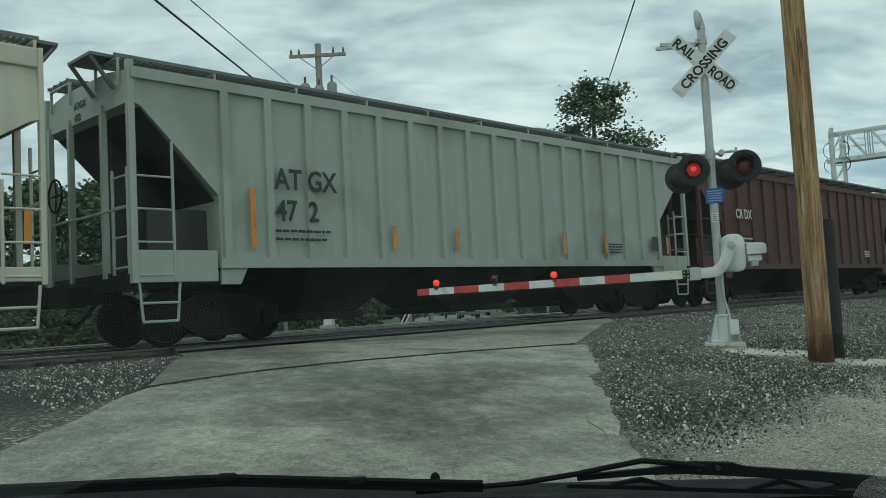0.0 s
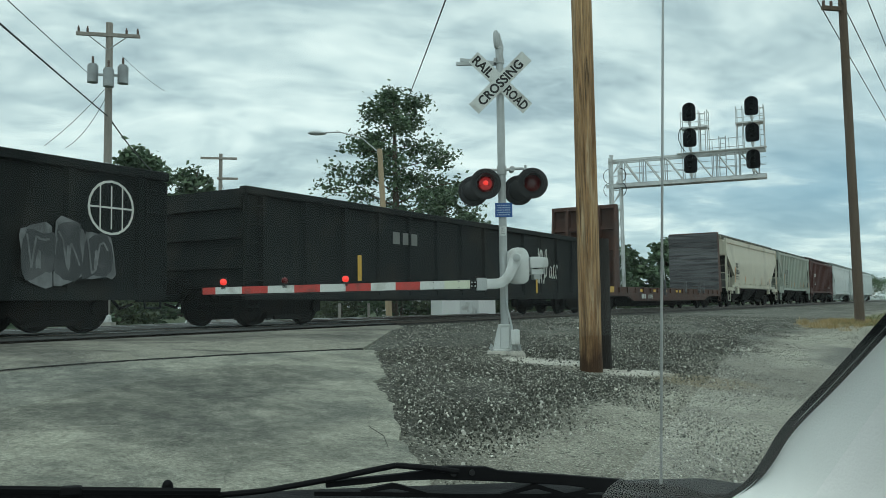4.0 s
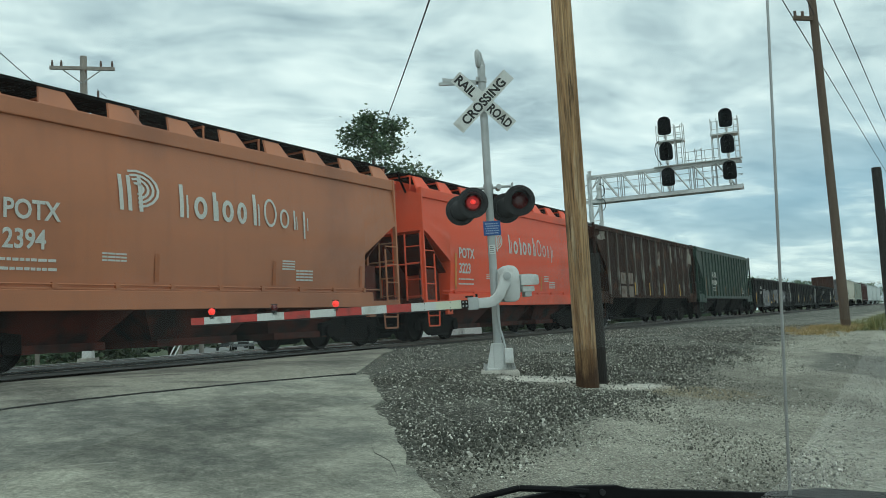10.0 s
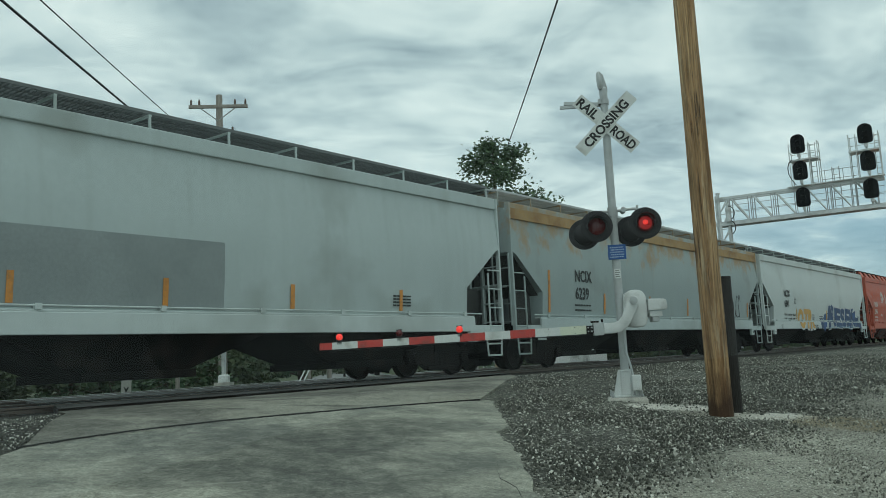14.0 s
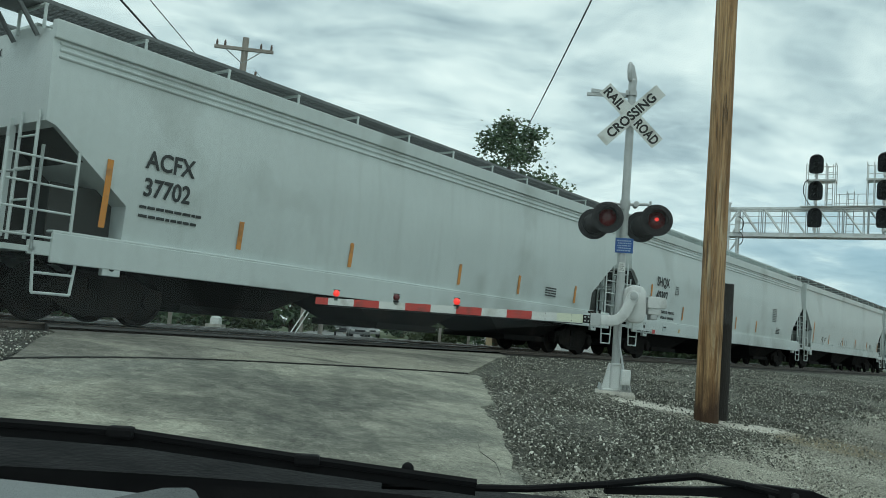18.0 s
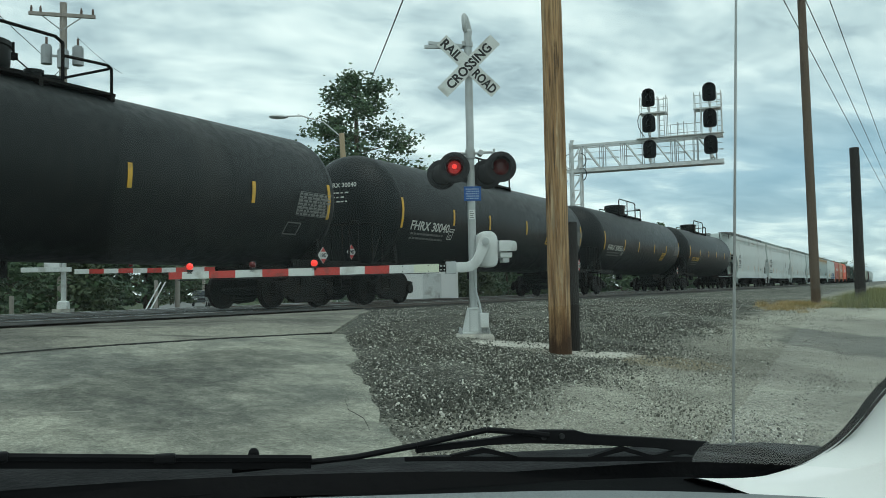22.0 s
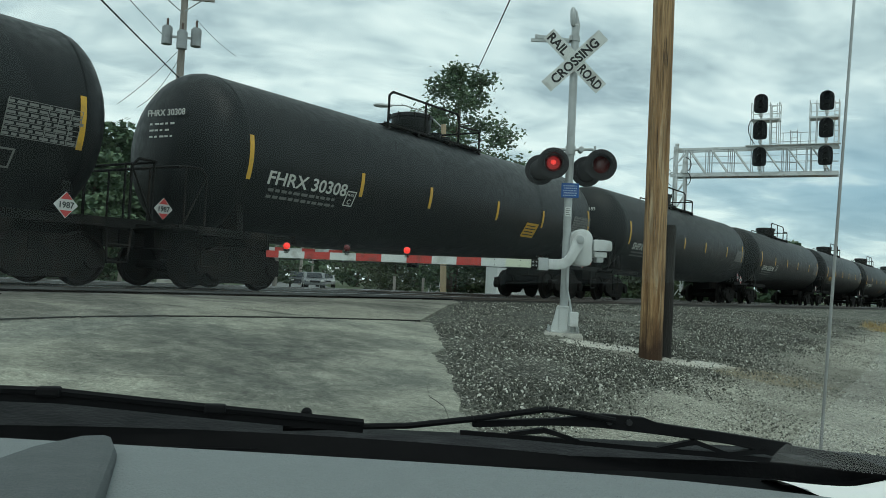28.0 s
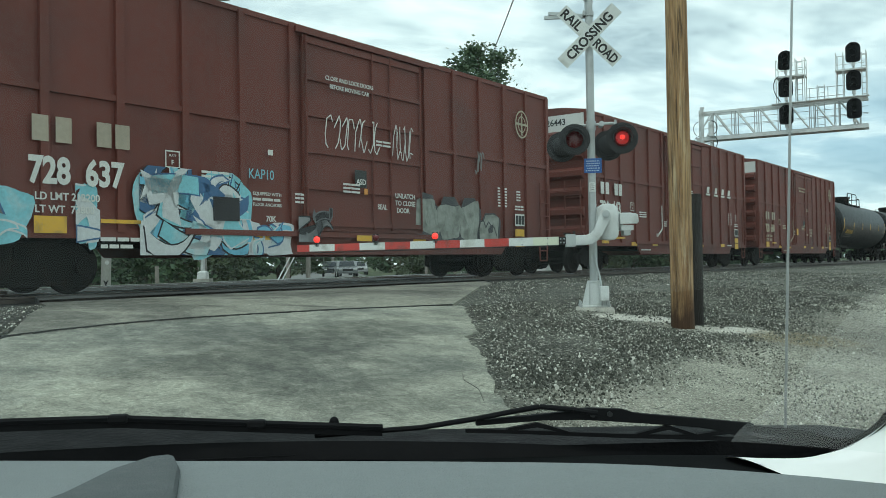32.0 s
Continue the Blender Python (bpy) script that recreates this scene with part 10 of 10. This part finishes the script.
    def bow_y(x):
        return float(np.interp(x, (0.23, 0.29, 0.33, 0.37, 0.44, 0.53, 0.61, 0.73), (1.015, 1.005, 0.994, 0.983, 0.971, 0.964, 0.958, 0.950)))

    def band(top, bottom, depth, n=26):
        """A thin upright plate between an upper and a lower line of (x, z), following the glass."""
        g, rows = Geo(), []
        for x in np.linspace(top[0][0], top[-1][0], n):
            a, b = (float(np.interp(x, [q[0] for q in line], [q[1] for q in line])) for line in (top, bottom))
            y = bow_y(x)
            rows.append([(x, y, b), (x, y, a), (x, y + depth, a), (x, y + depth, b)])
        return g.rings(rows)

    # driver's wiper: a flat blade along the foot of the glass
    pts = [(-0.62, 0.945, 1.166), (-0.212, 1.0, 1.154), (-0.045, 1.026, 1.136), (0.12, 1.036, 1.122)]
    w = part("wiper", Geo().path(pts, 0.0045, 6), M_RUBBER, t)
    part("wiper_arm", Geo().path([(-0.75, 0.98, 1.12), (-0.45, 1.0, 1.150), (-0.20, 1.02, 1.142), (0.06, 1.06, 1.116)], 0.0042, 8), M_COWL, w)
    g = Geo()
    for p, q in zip(pts[:-1], pts[1:]):
        p, q = Vector(p), Vector(q)
        g.slab([p + Vector((0, 0.0, -0.012)), q + Vector((0, 0, -0.012)), q, p], (0, 0.004, 0))
    part("wiper_blade", g, M_RUBBER, w)
    for p in pts[1:3]:
        part("wiper_clip", Geo().box(p[0] - 0.012, p[0] + 0.012, p[1] - 0.008, p[1] + 0.006, p[2] - 0.006, p[2] + 0.005), M_RUBBER, w, bevel=0.003)
    # passenger's wiper: a bridge with three small yokes that hold the rubber
    w = part("wiper", band([(0.244, 1.130), (0.289, 1.134), (0.332, 1.138), (0.366, 1.143), (0.381, 1.147), (0.444, 1.144), (0.449, 1.139), (0.526, 1.131), (0.609, 1.121)],
                           [(0.244, 1.123), (0.288, 1.126), (0.332, 1.130), (0.376, 1.131), (0.411, 1.129), (0.451, 1.126), (0.492, 1.122), (0.533, 1.118), (0.572, 1.111), (0.609, 1.109)], 0.009), M_RUBBER, t, bevel=0.001)
    part("wiper_arm", Geo().path([(0.03, 1.06, 1.110), (0.172, 1.034, 1.120), (0.244, 1.011, 1.133), (0.285, 1.003, 1.141), (0.326, 0.992, 1.149), (0.369, 0.981, 1.145), (0.40, 0.976, 1.140)], 0.0036, 8), M_COWL, w, smooth=True)
    part("blade_tip", band([(0.609, 1.118), (0.647, 1.114), (0.683, 1.109), (0.722, 1.097)], [(0.609, 1.109), (0.702, 1.095), (0.722, 1.094)], 0.007, 10), M_RUBBER, w)
    for a, b, c in (((0.285, 1.119), (0.325, 1.127), (0.362, 1.116)), ((0.452, 1.112), (0.494, 1.122), (0.537, 1.107)), ((0.533, 1.109), (0.576, 1.114), (0.618, 1.102))):
        part("wiper_yoke", band([a, b, c], [(a[0], a[1] - 0.004), (b[0], b[1] - 0.006), (c[0], c[1] - 0.004)], 0.008, 9), M_RUBBER, w)
    part("wiper_blade", band([(0.230, 1.119), (0.365, 1.115), (0.510, 1.109), (0.626, 1.101), (0.725, 1.093)], [(0.230, 1.114), (0.365, 1.110), (0.510, 1.103), (0.626, 1.095), (0.725, 1.088)], 0.005, 20), M_RUBBER, w)
    # black discs stand in for the two dark holes of the bridge
    for x, z in ((0.394, 1.138), (0.416, 1.1385)):
        part("rivet", Geo().tube((x, bow_y(x) - 0.003, z), (x, bow_y(x) + 0.001, z), 0.0035, 10), M_BLACK, w)
    for x, y, z in ((0.056, 1.08, 1.125),):
        part("washer_nozzle", Geo().tube((x, y, z - 0.014), (x, y, z), 0.007, 10).ball((x, y, z), 0.0065), M_RUBBER, t, smooth=True)
    # antenna
    part("antenna", Geo().tube((0.695, 1.038, 1.04), (0.703, 0.985, 1.95), 0.0021, 8, 0.0016), M_GALV, t, "thin steel antenna rod")
    part("antenna_foot", Geo().tube((0.695, 1.04, 1.0), (0.695, 1.037, 1.075), 0.012, 10, 0.007), M_RUBBER, t)
    # outer body: bonnet, wings, roof, sides, wheels
    g = Geo().rings([[(sx, y, z) for sx, z in ((-0.98, 0.55), (-0.97, zz - 0.06), (-0.6, zz), (0.6, zz), (0.90, zz - 0.06), (0.92, 0.55))] for y, zz in ((1.20, 1.02), (1.6, 0.98), (2.05, 0.90), (2.2, 0.78))])
    part("bonnet", g, M_BODYWHITE, t, smooth=True)
    g = Geo()
    g.rings([[(x, y, z) for y, z in ((0.24, 1.74), (-0.2, 1.80), (-1.2, 1.79), (-1.9, 1.70), (-1.9, 1.65), (-1.2, 1.74), (-0.2, 1.75), (0.26, 1.70))] for x in (-0.85, -0.4, 0.3, 0.72)])
    part("roof", g, M_BODYWHITE, t, smooth=True)
    for lower, upper in (((0.86, 0.96, 1.0), (0.74, 0.27, 1.72)), ((-0.95, 0.96, 1.0), (-0.86, 0.27, 1.72)), ((0.87, -0.62, 1.0), (0.73, -0.55, 1.74)), ((-0.95, -0.62, 1.0), (-0.86, -0.55, 1.74)), ((0.86, -1.92, 1.05), (0.70, -1.84, 1.68)), ((-0.94, -1.92, 1.05), (-0.83, -1.84, 1.68))):
        part("roof_pillar", Geo().tube(lower, upper, 0.035, 8), M_BODYWHITE, t, smooth=True)
    for x0, x1 in ((-0.98, -0.93), (0.86, 0.91)):
        part("door", Geo().box(x0, x1, -1.9, 1.2, 0.35, 1.02), M_BODYWHITE, t, bevel=0.02)
    part("floor", Geo().box(-0.93, 0.86, -1.9, 1.2, 0.30, 0.36), M_COWL, t)
    part("tail", Geo().box(-0.95, 0.88, -2.0, -1.9, 0.35, 1.1), M_BODYWHITE, t, bevel=0.02)
    for x in (-0.88, 0.81):
        for y in (-1.3, 1.5):
            w = part("wheel", Geo().tube((x - 0.11, y, 0.33), (x + 0.11, y, 0.33), 0.33, 24), M_RUBBER, t, smooth=True)
            part("rim", Geo().tube((x - 0.12, y, 0.33), (x + 0.12, y, 0.33), 0.21, 18), M_GALV, w, smooth=True)
        part("headlight", Geo().box(x * 0.75 - 0.15, x * 0.75 + 0.15, 2.16, 2.22, 0.66, 0.80), M_LABEL_W, t, bevel=0.02)
    for x in (-0.45, 0.38):
        part("seat", Geo().box(x - 0.25, x + 0.25, -0.95, -0.35, 0.36, 0.62).box(x - 0.24, x + 0.24, -1.15, -0.95, 0.5, 1.15), M_DASH_DARK, t, bevel=0.04)


build_ground()
build_gravel()
clay_lot()
crossing_signal()
crossing_gate()
build_poles()
signal_bridge()
far_crossing_signal()
far_side()
build_trees()
build_grass()
build_tufts()
own_car()
build_train()


def motions():
    """The train rolls through at an even pace."""
    for car, s0 in TRAIN:
        rows = []
        for t in (0.0, 32.0):
            p = spot(s0 + SPEED * t, TRACK, RAIL)
            rows.append((t, pose(p.x, p.y, p.z, 0, 0, TURN)))
        walk(car, rows)
    # the crossing lamps flash by turns: added glow pieces slide out and back
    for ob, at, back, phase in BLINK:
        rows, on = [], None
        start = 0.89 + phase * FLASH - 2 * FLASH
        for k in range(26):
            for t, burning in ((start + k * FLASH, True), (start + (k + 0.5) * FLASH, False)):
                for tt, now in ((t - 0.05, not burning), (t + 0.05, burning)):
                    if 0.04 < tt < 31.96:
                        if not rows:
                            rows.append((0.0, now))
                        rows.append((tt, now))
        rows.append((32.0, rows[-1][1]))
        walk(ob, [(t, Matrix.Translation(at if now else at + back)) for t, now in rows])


motions()
